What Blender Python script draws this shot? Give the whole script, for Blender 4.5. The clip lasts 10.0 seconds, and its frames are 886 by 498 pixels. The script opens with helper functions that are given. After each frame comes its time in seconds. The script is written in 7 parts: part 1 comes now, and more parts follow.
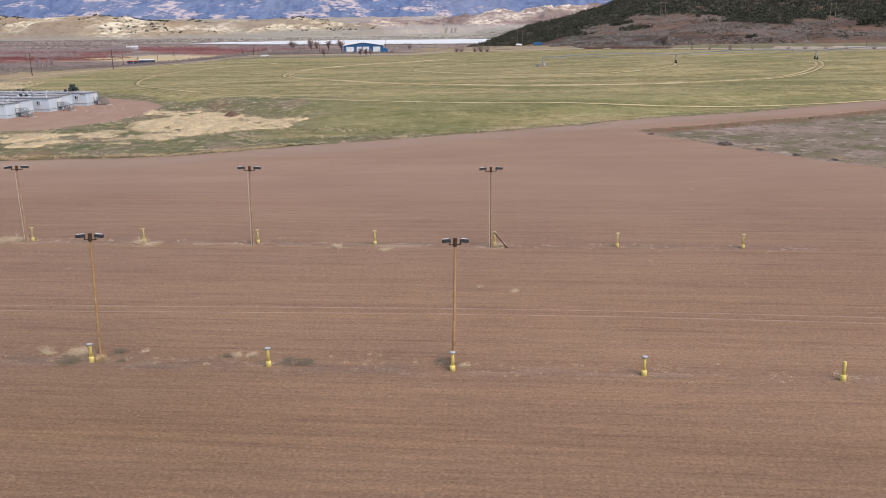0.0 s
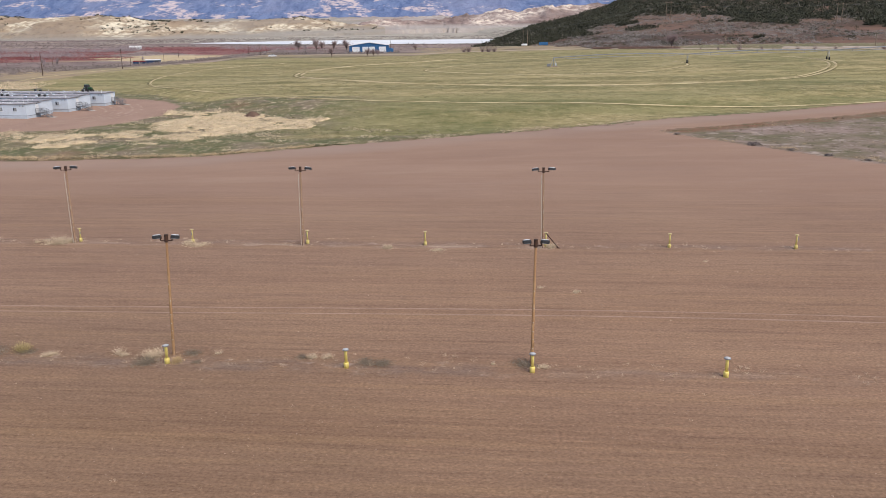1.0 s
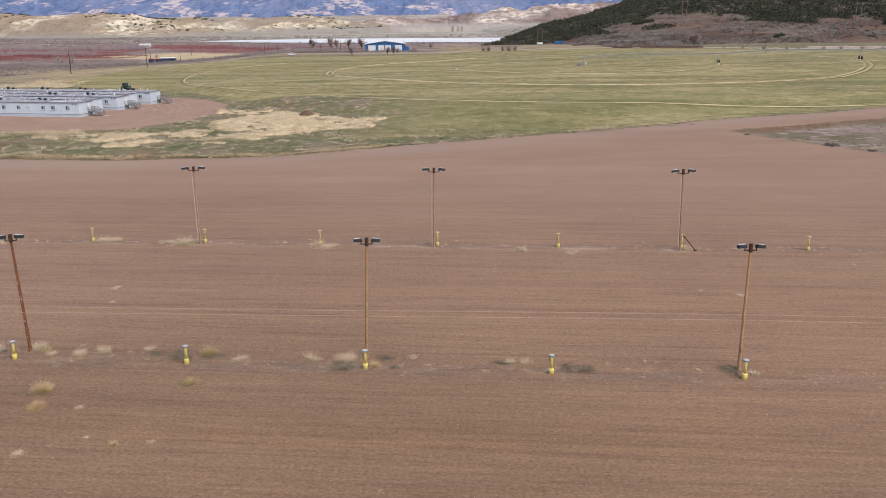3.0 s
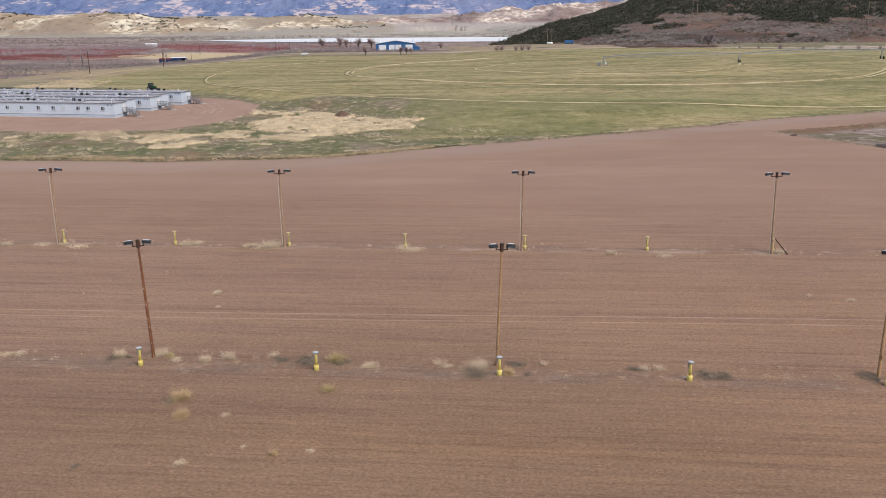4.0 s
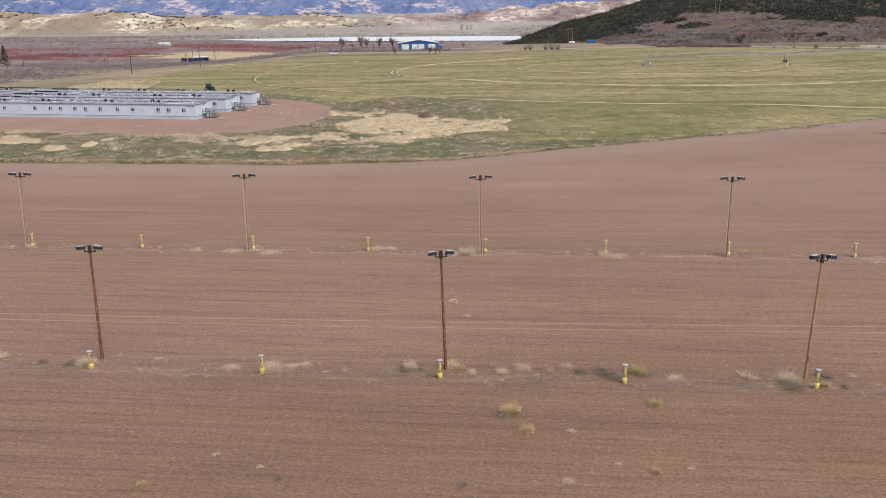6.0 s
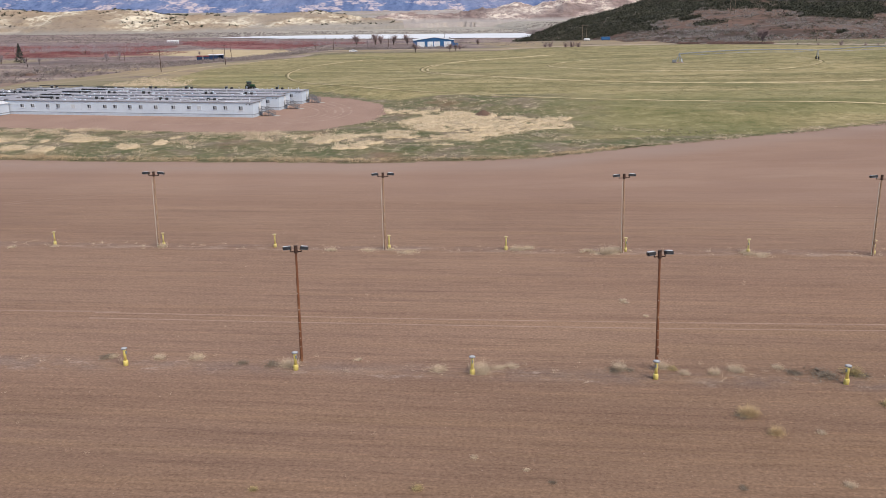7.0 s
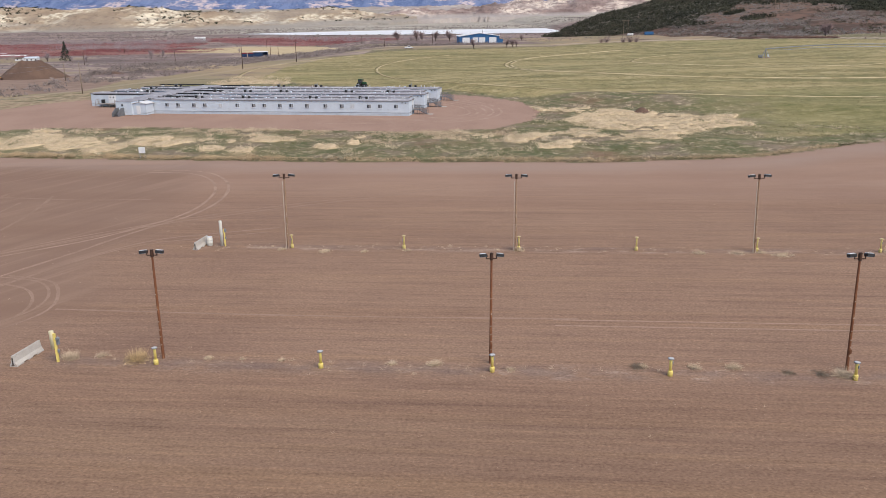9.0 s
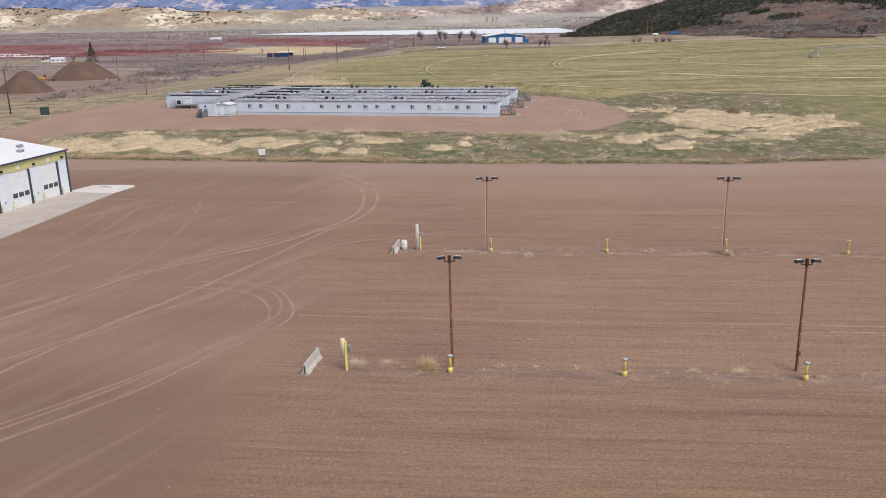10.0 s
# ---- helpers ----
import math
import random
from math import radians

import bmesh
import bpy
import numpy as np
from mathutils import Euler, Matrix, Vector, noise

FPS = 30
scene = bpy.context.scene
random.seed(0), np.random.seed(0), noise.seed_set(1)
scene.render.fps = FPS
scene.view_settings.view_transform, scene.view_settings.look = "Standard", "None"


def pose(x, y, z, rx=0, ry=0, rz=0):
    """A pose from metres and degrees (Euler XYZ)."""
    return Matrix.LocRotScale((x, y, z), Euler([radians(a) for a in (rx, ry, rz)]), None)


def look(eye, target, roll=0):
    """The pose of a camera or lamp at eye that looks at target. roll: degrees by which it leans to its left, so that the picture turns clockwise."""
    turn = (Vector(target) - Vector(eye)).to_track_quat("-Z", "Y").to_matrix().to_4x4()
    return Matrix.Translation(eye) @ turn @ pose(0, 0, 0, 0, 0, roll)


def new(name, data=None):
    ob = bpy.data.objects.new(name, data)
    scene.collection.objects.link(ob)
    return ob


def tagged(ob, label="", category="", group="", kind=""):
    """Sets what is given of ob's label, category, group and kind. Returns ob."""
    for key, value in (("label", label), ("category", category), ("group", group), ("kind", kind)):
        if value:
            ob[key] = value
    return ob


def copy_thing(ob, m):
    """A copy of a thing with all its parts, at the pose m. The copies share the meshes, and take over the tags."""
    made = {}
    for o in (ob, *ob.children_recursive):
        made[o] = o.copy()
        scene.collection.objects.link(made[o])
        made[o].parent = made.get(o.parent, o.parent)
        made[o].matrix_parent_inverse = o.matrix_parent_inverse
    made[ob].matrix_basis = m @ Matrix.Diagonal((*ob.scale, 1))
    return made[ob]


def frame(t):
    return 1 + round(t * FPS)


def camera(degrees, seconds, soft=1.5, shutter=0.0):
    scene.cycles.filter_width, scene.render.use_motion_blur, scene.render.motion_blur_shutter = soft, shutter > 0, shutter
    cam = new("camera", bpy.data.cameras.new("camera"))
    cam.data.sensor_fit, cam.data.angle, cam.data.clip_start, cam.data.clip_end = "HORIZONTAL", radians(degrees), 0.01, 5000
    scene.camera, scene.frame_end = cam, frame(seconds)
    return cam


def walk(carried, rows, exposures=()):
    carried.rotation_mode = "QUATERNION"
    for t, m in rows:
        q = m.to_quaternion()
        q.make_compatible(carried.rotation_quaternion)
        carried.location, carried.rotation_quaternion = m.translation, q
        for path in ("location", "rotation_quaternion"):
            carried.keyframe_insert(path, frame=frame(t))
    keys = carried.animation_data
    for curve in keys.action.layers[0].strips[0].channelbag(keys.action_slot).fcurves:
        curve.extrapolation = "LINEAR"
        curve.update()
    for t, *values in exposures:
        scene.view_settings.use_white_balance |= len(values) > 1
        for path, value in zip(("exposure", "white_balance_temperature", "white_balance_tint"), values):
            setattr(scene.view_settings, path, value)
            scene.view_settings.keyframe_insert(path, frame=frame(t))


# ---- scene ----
import itertools

cam = camera(57.2, 10.0, soft=0.5)
# seconds, eye, point looked at, roll
PATH = [
    (0, (-0.177, 0.012, 21.395), (-0.182, 1.939, 20.859), -0.7),
    (0.5, (-2.674, 0.105, 21.448), (-2.678, 2.032, 20.911), -0.7),
    (1, (-5.246, 0.21, 21.463), (-5.251, 2.137, 20.927), -0.7),
    (1.5, (-7.966, 0.359, 21.478), (-7.969, 2.286, 20.942), -0.7),
    (2, (-11.033, 0.6, 21.477), (-11.037, 2.526, 20.939), -0.7),
    (2.5, (-14.532, 0.849, 21.563), (-14.537, 2.775, 21.024), -0.6),
    (4, (-27.035, 1.691, 22.066), (-27.043, 3.616, 21.525), -0.6),
    (4.5, (-31.696, 1.997, 22.231), (-31.705, 3.922, 21.689), -0.6),
    (5, (-36.492, 2.305, 22.456), (-36.502, 4.23, 21.915), -0.7),
    (6.5, (-53.592, 2.946, 22.884), (-53.599, 4.87, 22.337), -0.6),
    (7, (-61.221, 3.26, 22.958), (-61.228, 5.183, 22.408), -0.7),
    (7.5, (-69.65, 3.594, 23.111), (-69.659, 5.516, 22.559), -0.7),
    (8, (-78.72, 3.928, 23.337), (-78.73, 5.849, 22.781), -0.8),
    (8.5, (-88.277, 4.256, 23.597), (-88.289, 6.177, 23.038), -0.9),
    (9, (-98.249, 4.812, 23.836), (-98.264, 6.732, 23.276), -1.0),
    (9.5, (-108.62, 5.417, 24.063), (-108.637, 7.337, 23.503), -1.1),
    (10, (-119.124, 5.997, 24.249), (-119.144, 7.917, 23.689), -1.1),
]
walk(cam, [(t, look(eye, target, roll)) for t, eye, target, roll in PATH], exposures=[(0.0, 0.55, 7000.0, 10.0), (10.0, 0.55, 7000.0, 10.0)])

# ---------------------------------------------------------------- world and sun
SUN_HEIGHT, SUN_TURN = 52.0, 140.0
world = bpy.data.worlds.new("sky")
scene.world = world
world.use_nodes = True
wn = world.node_tree
sky = wn.nodes.new("ShaderNodeTexSky")
sky.sky_type, sky.sun_disc = "NISHITA", False
sky.sun_elevation, sky.sun_rotation = radians(SUN_HEIGHT), radians(SUN_TURN)
sky.dust_density, sky.altitude = 3.0, 1800.0
wn.links.new(sky.outputs["Color"], wn.nodes["Background"].inputs["Color"])
wn.nodes["Background"].inputs["Strength"].default_value = 0.13
sun = new("sun", bpy.data.lights.new("sun", "SUN"))
sun.data.energy, sun.data.angle, sun.data.color = 2.4, radians(40), (1.0, 0.92, 0.82)
sa, sh = radians(SUN_TURN), radians(SUN_HEIGHT)
sun.matrix_basis = look((0, 0, 50), (-math.sin(sa) * math.cos(sh), -math.cos(sa) * math.cos(sh), 50 - math.sin(sh)))


# ---------------------------------------------------------------- materials
def nodes_of(name, rough=0.85, metal=0.0, spec=0.3):
    m = bpy.data.materials.new(name)
    m.use_nodes = True
    nt = m.node_tree
    b = nt.nodes["Principled BSDF"]
    b.inputs["Roughness"].default_value, b.inputs["Metallic"].default_value = rough, metal
    b.inputs["Specular IOR Level"].default_value = spec
    return m, nt, b


def noise_node(nt, vec, scale, detail=4.0, stretch=None, turn=0.0, rough=0.55):
    if turn:
        tn = nt.nodes.new("ShaderNodeMapping")
        tn.inputs["Rotation"].default_value = (0, 0, -radians(turn))
        nt.links.new(vec, tn.inputs["Vector"])
        vec = tn.outputs["Vector"]
    if stretch:
        mp = nt.nodes.new("ShaderNodeMapping")
        mp.inputs["Scale"].default_value = stretch
        nt.links.new(vec, mp.inputs["Vector"])
        vec = mp.outputs["Vector"]
    n = nt.nodes.new("ShaderNodeTexNoise")
    n.inputs["Scale"].default_value, n.inputs["Detail"].default_value = scale, detail
    n.inputs["Roughness"].default_value = rough
    nt.links.new(vec, n.inputs["Vector"])
    return n.outputs["Fac"]


def ramp(nt, fac, lo, hi):
    r = nt.nodes.new("ShaderNodeMapRange")
    r.inputs["From Min"].default_value, r.inputs["From Max"].default_value = lo, hi
    nt.links.new(fac, r.inputs["Value"])
    return r.outputs["Result"]


def mixed(nt, fac, a, b, mode="MIX"):
    x = nt.nodes.new("ShaderNodeMix")
    x.data_type, x.blend_type = "RGBA", mode
    for k, v in (("Factor", fac), ("A", a), ("B", b)):
        sock = [s for s in x.inputs if s.name == k and s.type == ("VALUE" if k == "Factor" else "RGBA")][0]
        if isinstance(v, tuple):
            sock.default_value = (*v, 1.0)
        elif isinstance(v, (int, float)):
            sock.default_value = v
        else:
            nt.links.new(v, sock)
    return [s for s in x.outputs if s.type == "RGBA"][0]


def times(nt, a, b):
    x = nt.nodes.new("ShaderNodeMath")
    x.operation = "MULTIPLY"
    for s, v in zip(x.inputs, (a, b)):
        if isinstance(v, (int, float)):
            s.default_value = v
        else:
            nt.links.new(v, s)
    return x.outputs[0]


def bumped(nt, b, height, strength, distance=0.05):
    n = nt.nodes.new("ShaderNodeBump")
    n.inputs["Strength"].default_value, n.inputs["Distance"].default_value = strength, distance
    nt.links.new(height, n.inputs["Height"])
    nt.links.new(n.outputs["Normal"], b.inputs["Normal"])


def surface(name, c1, c2, scale=1.5, fine=25.0, rough=0.8, metal=0.0, bump=0.15, spec=0.3, stretch=None, wear=None, wear_at=(0.58, 0.7), island=0.0, each=0.0, leafy=0.0):
    """Two colours in broad patches, fine grain over them, and worn spots of a third colour."""
    m, nt, b = nodes_of(name, rough, metal, spec)
    tc = nt.nodes.new("ShaderNodeTexCoord").outputs["Object"]
    big = noise_node(nt, tc, scale, 5.0, stretch)
    small = noise_node(nt, tc, fine, 3.0, stretch)
    c = mixed(nt, ramp(nt, big, 0.35, 0.65), c1, c2)
    c = mixed(nt, ramp(nt, small, 0.3, 0.7), c, mixed(nt, 1.0, c, (0.82, 0.82, 0.82), "MULTIPLY"))
    if wear:
        c = mixed(nt, ramp(nt, noise_node(nt, tc, scale * 3.1, 6.0, stretch), *wear_at), c, wear)
    if island:
        g = nt.nodes.new("ShaderNodeNewGeometry").outputs["Random Per Island"]
        c = mixed(nt, ramp(nt, g, 0.0, 1.0), mixed(nt, 1.0, c, (1 - island,) * 3, "MULTIPLY"), mixed(nt, 1.0, c, (1 + island,) * 3, "MULTIPLY"))
    if each:
        g = nt.nodes.new("ShaderNodeObjectInfo").outputs["Random"]
        c = mixed(nt, g, mixed(nt, 1.0, c, (1 - each,) * 3, "MULTIPLY"), mixed(nt, 1.0, c, (1 + each,) * 3, "MULTIPLY"))
    nt.links.new(c, b.inputs["Base Color"])
    if bump:
        bumped(nt, b, small, bump)
    if leafy:
        # blades and leaves scatter light like a mass, not like single flat cards
        n_ = nt.nodes.new("ShaderNodeNewGeometry").outputs["Normal"]
        k_ = nt.nodes.new("ShaderNodeVectorMath")
        k_.operation = "SCALE"
        k_.inputs["Scale"].default_value = 1 - leafy
        nt.links.new(n_, k_.inputs[0])
        u_ = nt.nodes.new("ShaderNodeVectorMath")
        u_.operation = "ADD"
        u_.inputs[1].default_value = (0, 0, leafy)
        nt.links.new(k_.outputs["Vector"], u_.inputs[0])
        v_ = nt.nodes.new("ShaderNodeVectorMath")
        v_.operation = "NORMALIZE"
        nt.links.new(u_.outputs["Vector"], v_.inputs[0])
        nt.links.new(v_.outputs["Vector"], b.inputs["Normal"])
    return m


M_YELLOW = surface("yellow_paint", (0.80, 0.65, 0.21), (0.71, 0.57, 0.17), 4, 40, 0.5, wear=(0.30, 0.20, 0.08), wear_at=(0.66, 0.74), each=0.1)
M_PALEYELLOW = surface("faded_yellow_paint", (0.72, 0.60, 0.24), (0.63, 0.52, 0.20), 4, 40, 0.55, wear=(0.42, 0.32, 0.18), wear_at=(0.62, 0.74))
M_CREAM = surface("cream_paint", (0.72, 0.66, 0.45), (0.62, 0.56, 0.38), 3, 40, 0.5, wear=(0.4, 0.33, 0.2), wear_at=(0.66, 0.74))
M_CAP = surface("grey_cap_metal", (0.24, 0.245, 0.26), (0.17, 0.175, 0.19), 5, 40, 0.6, 0.1)
M_CAPTOP = surface("bleached_cap_top", (0.50, 0.51, 0.53), (0.36, 0.37, 0.39), 5, 30, 0.6)
M_CAP_TAN = surface("faded_yellow_cap", (0.62, 0.50, 0.24), (0.5, 0.42, 0.25), 5, 40, 0.6)
M_RUST = surface("rusted_pole_steel", (0.19, 0.075, 0.035), (0.13, 0.05, 0.028), 1.2, 20, 0.85, wear=(0.33, 0.17, 0.09), wear_at=(0.55, 0.7), each=0.15, stretch=(1, 1, 0.25))
M_OCHRE = surface("ochre_pole_steel", (0.39, 0.235, 0.12), (0.30, 0.165, 0.085), 1.2, 20, 0.8, wear=(0.46, 0.32, 0.2), wear_at=(0.55, 0.7), each=0.1, stretch=(1, 1, 0.25))
M_TANPOLE = surface("weathered_tan_pole", (0.34, 0.225, 0.15), (0.24, 0.15, 0.10), 1.2, 20, 0.85, wear=(0.4, 0.33, 0.27), wear_at=(0.55, 0.7), each=0.1, stretch=(1, 1, 0.25))
M_CONDUIT = surface("pale_conduit", (0.50, 0.43, 0.36), (0.42, 0.35, 0.29), 2, 30, 0.6)
M_LAMP_BLACK = surface("black_lamp_housing", (0.02, 0.021, 0.024), (0.035, 0.035, 0.038), 5, 40, 0.45)
M_LAMP_TOP = surface("pale_lamp_top", (0.72, 0.73, 0.77), (0.60, 0.61, 0.66), 5, 40, 0.5)
M_LENS = surface("lamp_glass", (0.25, 0.27, 0.29), (0.2, 0.22, 0.24), 5, 30, 0.15, bump=0)
M_DARKSTEEL = surface("dark_rust_bracket", (0.07, 0.035, 0.025), (0.05, 0.028, 0.02), 4, 30, 0.8)
M_CONCRETE = surface("pale_concrete", (0.50, 0.47, 0.44), (0.42, 0.39, 0.36), 1.0, 18, 0.9, wear=(0.33, 0.28, 0.24), wear_at=(0.6, 0.72))
M_APRON = surface("concrete_apron", (0.48, 0.43, 0.385), (0.41, 0.36, 0.32), 0.25, 6, 0.9, wear=(0.33, 0.26, 0.21), wear_at=(0.58, 0.78))
M_APRON_NEW = surface("clean_concrete", (0.66, 0.62, 0.585), (0.58, 0.54, 0.505), 0.3, 6, 0.9)
M_SLOT = surface("dark_slot", (0.06, 0.055, 0.05), (0.045, 0.04, 0.04), 4, 20, 0.9)
M_PLASTIC = surface("white_plastic", (0.70, 0.69, 0.64), (0.62, 0.61, 0.56), 2, 25, 0.45)
M_GREYBOX = surface("grey_meter_box", (0.20, 0.21, 0.23), (0.26, 0.27, 0.29), 5, 30, 0.5)
M_WALL = surface("pale_blue_siding", (0.60, 0.665, 0.75), (0.54, 0.605, 0.69), 0.35, 9, 0.65, wear=(0.40, 0.44, 0.49), wear_at=(0.62, 0.76))
M_SKIRT = surface("pale_skirting", (0.56, 0.62, 0.70), (0.48, 0.54, 0.62), 0.4, 9, 0.7, wear=(0.36, 0.33, 0.31), wear_at=(0.6, 0.76))
M_BANDING = surface("grey_belt_trim", (0.26, 0.29, 0.33), (0.22, 0.25, 0.29), 0.6, 9, 0.7)
M_ROOF = surface("grey_membrane_roof", (0.36, 0.355, 0.39), (0.27, 0.265, 0.295), 0.25, 5, 0.85, wear=(0.50, 0.49, 0.52), wear_at=(0.56, 0.7))
M_ROOFEDGE = surface("dark_roof_edge", (0.22, 0.205, 0.21), (0.165, 0.155, 0.165), 1, 10, 0.8)
M_BLACK = surface("black_plastic", (0.018, 0.018, 0.02), (0.03, 0.03, 0.032), 4, 20, 0.6)
M_WHITE = surface("white_paint", (0.74, 0.75, 0.77), (0.66, 0.67, 0.70), 0.8, 15, 0.5)
M_STAIR = surface("weathered_grey_steel", (0.17, 0.18, 0.20), (0.12, 0.125, 0.14), 2, 20, 0.7)
M_WOODGREY = surface("grey_timber", (0.33, 0.31, 0.30), (0.25, 0.23, 0.22), 1.5, 20, 0.85)
M_GLASS = surface("dark_window_glass", (0.045, 0.055, 0.07), (0.07, 0.08, 0.10), 2, 10, 0.08, bump=0, spec=0.6)
M_BLIND = surface("white_window_blind", (0.55, 0.58, 0.62), (0.48, 0.51, 0.55), 2, 10, 0.6)
M_SHOPWALL = surface("white_ribbed_siding", (0.69, 0.73, 0.79), (0.63, 0.67, 0.73), 0.3, 8, 0.55)
M_SHOPROOF = surface("white_metal_roof", (0.80, 0.80, 0.80), (0.74, 0.74, 0.75), 0.15, 6, 0.5)
M_BAND = surface("pale_yellow_band", (0.60, 0.55, 0.27), (0.53, 0.48, 0.23), 0.4, 9, 0.6)
M_NAVY = surface("navy_trim", (0.035, 0.05, 0.08), (0.05, 0.065, 0.10), 1, 12, 0.5)
M_BLUE = surface("blue_barn_siding", (0.03, 0.13, 0.30), (0.025, 0.10, 0.25), 0.2, 6, 0.6)
M_NAVYSHED = surface("dark_blue_shed", (0.015, 0.045, 0.12), (0.012, 0.03, 0.08), 0.3, 6, 0.6)
M_RED = surface("dull_red_paint", (0.22, 0.03, 0.035), (0.16, 0.025, 0.03), 0.6, 6, 0.6)
M_GREEN = surface("tractor_green", (0.022, 0.085, 0.035), (0.018, 0.065, 0.03), 1, 10, 0.45)
M_TRANSF = surface("dark_green_box", (0.035, 0.065, 0.06), (0.028, 0.05, 0.047), 1, 10, 0.6)
M_TYRE = surface("black_tyre", (0.02, 0.02, 0.02), (0.035, 0.03, 0.028), 3, 20, 0.9)
M_ORANGE = surface("machine_yellow", (0.55, 0.27, 0.03), (0.42, 0.2, 0.03), 1, 10, 0.5)
M_UPOLE = surface("creosote_pole", (0.10, 0.06, 0.045), (0.07, 0.042, 0.033), 1, 15, 0.9, stretch=(1, 1, 0.2))
M_UPOLE_PALE = surface("pale_timber_pole", (0.28, 0.22, 0.17), (0.2, 0.15, 0.12), 1, 15, 0.9, stretch=(1, 1, 0.2))
M_WIRE = surface("dull_wire", (0.16, 0.16, 0.17), (0.12, 0.12, 0.13), 1, 10, 0.6, bump=0)
M_GALV = surface("galvanised_steel", (0.34, 0.36, 0.39), (0.27, 0.29, 0.32), 1, 10, 0.5, 0.4)
M_STRAW = surface("dry_straw", (0.86, 0.715, 0.515), (0.74, 0.60, 0.415), 0.12, 1.0, 0.9, bump=0, island=0.08, leafy=0.8)
M_STRAWMASS = surface("matted_straw", (0.66, 0.525, 0.355), (0.46, 0.355, 0.23), 0.9, 5.0, 0.95, bump=0.8, spec=0.1, stretch=(1, 0.6, 0.35))
M_STRAW_PALE = surface("bleached_weed", (0.68, 0.54, 0.395), (0.55, 0.42, 0.295), 0.5, 4, 0.9, bump=0, island=0.22, leafy=0.6)
M_TUMBLE = surface("tan_tumbleweed", (0.66, 0.47, 0.27), (0.54, 0.38, 0.21), 0.6, 4, 0.9, bump=0, island=0.35, leafy=0.7)
M_OLIVE = surface("yellow_green_bush", (0.52, 0.40, 0.20), (0.42, 0.33, 0.16), 0.6, 4, 0.9, bump=0, island=0.35, leafy=0.7)
M_GREYWEED = surface("grey_green_weed", (0.215, 0.175, 0.135), (0.30, 0.24, 0.185), 0.7, 4, 0.9, bump=0, island=0.25, leafy=0.8)
M_GRASS = surface("spring_green_grass", (0.105, 0.12, 0.048), (0.17, 0.15, 0.07), 0.2, 3, 0.9, bump=0, island=0.35, leafy=0.7)
M_SAGE = surface("grey_sagebrush", (0.165, 0.135, 0.130), (0.26, 0.215, 0.20), 0.02, 0.4, 0.95, bump=0, island=0.2, leafy=0.35)
M_WILLOW = surface("red_willow_twigs", (0.27, 0.085, 0.088), (0.20, 0.082, 0.088), 0.01, 0.3, 0.95, bump=0, island=0.25, leafy=0.7)
M_TWIG = surface("bare_grey_twigs", (0.36, 0.29, 0.305), (0.28, 0.225, 0.24), 0.05, 1, 0.95, bump=0, island=0.15, leafy=0.6)
M_PINKTWIG = surface("pinkish_bare_twigs", (0.31, 0.225, 0.22), (0.24, 0.17, 0.168), 0.05, 1, 0.95, bump=0, island=0.15, leafy=0.6)
M_BARK = surface("dark_bark", (0.10, 0.07, 0.055), (0.14, 0.10, 0.08), 0.5, 6, 0.95)
M_LOW_BRUSH = surface("low_dark_brush", (0.058, 0.056, 0.036), (0.085, 0.072, 0.05), 0.02, 0.5, 0.95, bump=0, island=0.45, leafy=0.7)
M_JUNIPER = surface("dark_juniper", (0.022, 0.026, 0.016), (0.052, 0.052, 0.034), 0.045, 0.16, 0.95, bump=0, island=0.15, leafy=0.4)
M_NEEDLE = surface("dark_conifer", (0.045, 0.05, 0.042), (0.065, 0.065, 0.055), 0.3, 3, 0.95, bump=0, island=0.35)
M_SOIL = surface("brown_spoil_soil", (0.15, 0.095, 0.07), (0.11, 0.07, 0.055), 0.25, 4, 0.95, bump=0.5)
M_TRACK = surface("compacted_gravel", (0.34, 0.235, 0.18), (0.28, 0.19, 0.145), 0.3, 6, 0.95)


# ---------------------------------------------------------------- plain numpy noise for forms and zones
def hash01(ix, iy, seed):
    h = np.sin(ix * 127.1 + iy * 311.7 + seed * 74.7) * 43758.5453
    return h - np.floor(h)


def vnoise(x, y, seed=0):
    ix, iy = np.floor(x), np.floor(y)
    fx, fy = x - ix, y - iy
    fx, fy = fx * fx * (3 - 2 * fx), fy * fy * (3 - 2 * fy)
    a, b = hash01(ix, iy, seed), hash01(ix + 1, iy, seed)
    c, d = hash01(ix, iy + 1, seed), hash01(ix + 1, iy + 1, seed)
    return (a + (b - a) * fx) * (1 - fy) + (c + (d - c) * fx) * fy


def fbm(x, y, seed=0, octaves=4):
    v, amp, tot = 0.0, 1.0, 0.0
    for k in range(octaves):
        v = v + amp * vnoise(x * 2 ** k + 17.3 * k, y * 2 ** k - 9.1 * k, seed + k)
        tot += amp
        amp *= 0.5
    return v / tot


def ease(t):
    t = np.clip(t, 0, 1)
    return t * t * (3 - 2 * t)


def inside(poly, x, y):
    r = np.zeros(np.shape(x), bool)
    n = len(poly)
    for k in range(n):
        (x0, y0), (x1, y1) = poly[k], poly[(k + 1) % n]
        if y0 != y1:
            r ^= ((y0 > y) != (y1 > y)) & (x < (x1 - x0) * (y - y0) / (y1 - y0) + x0)
    return r


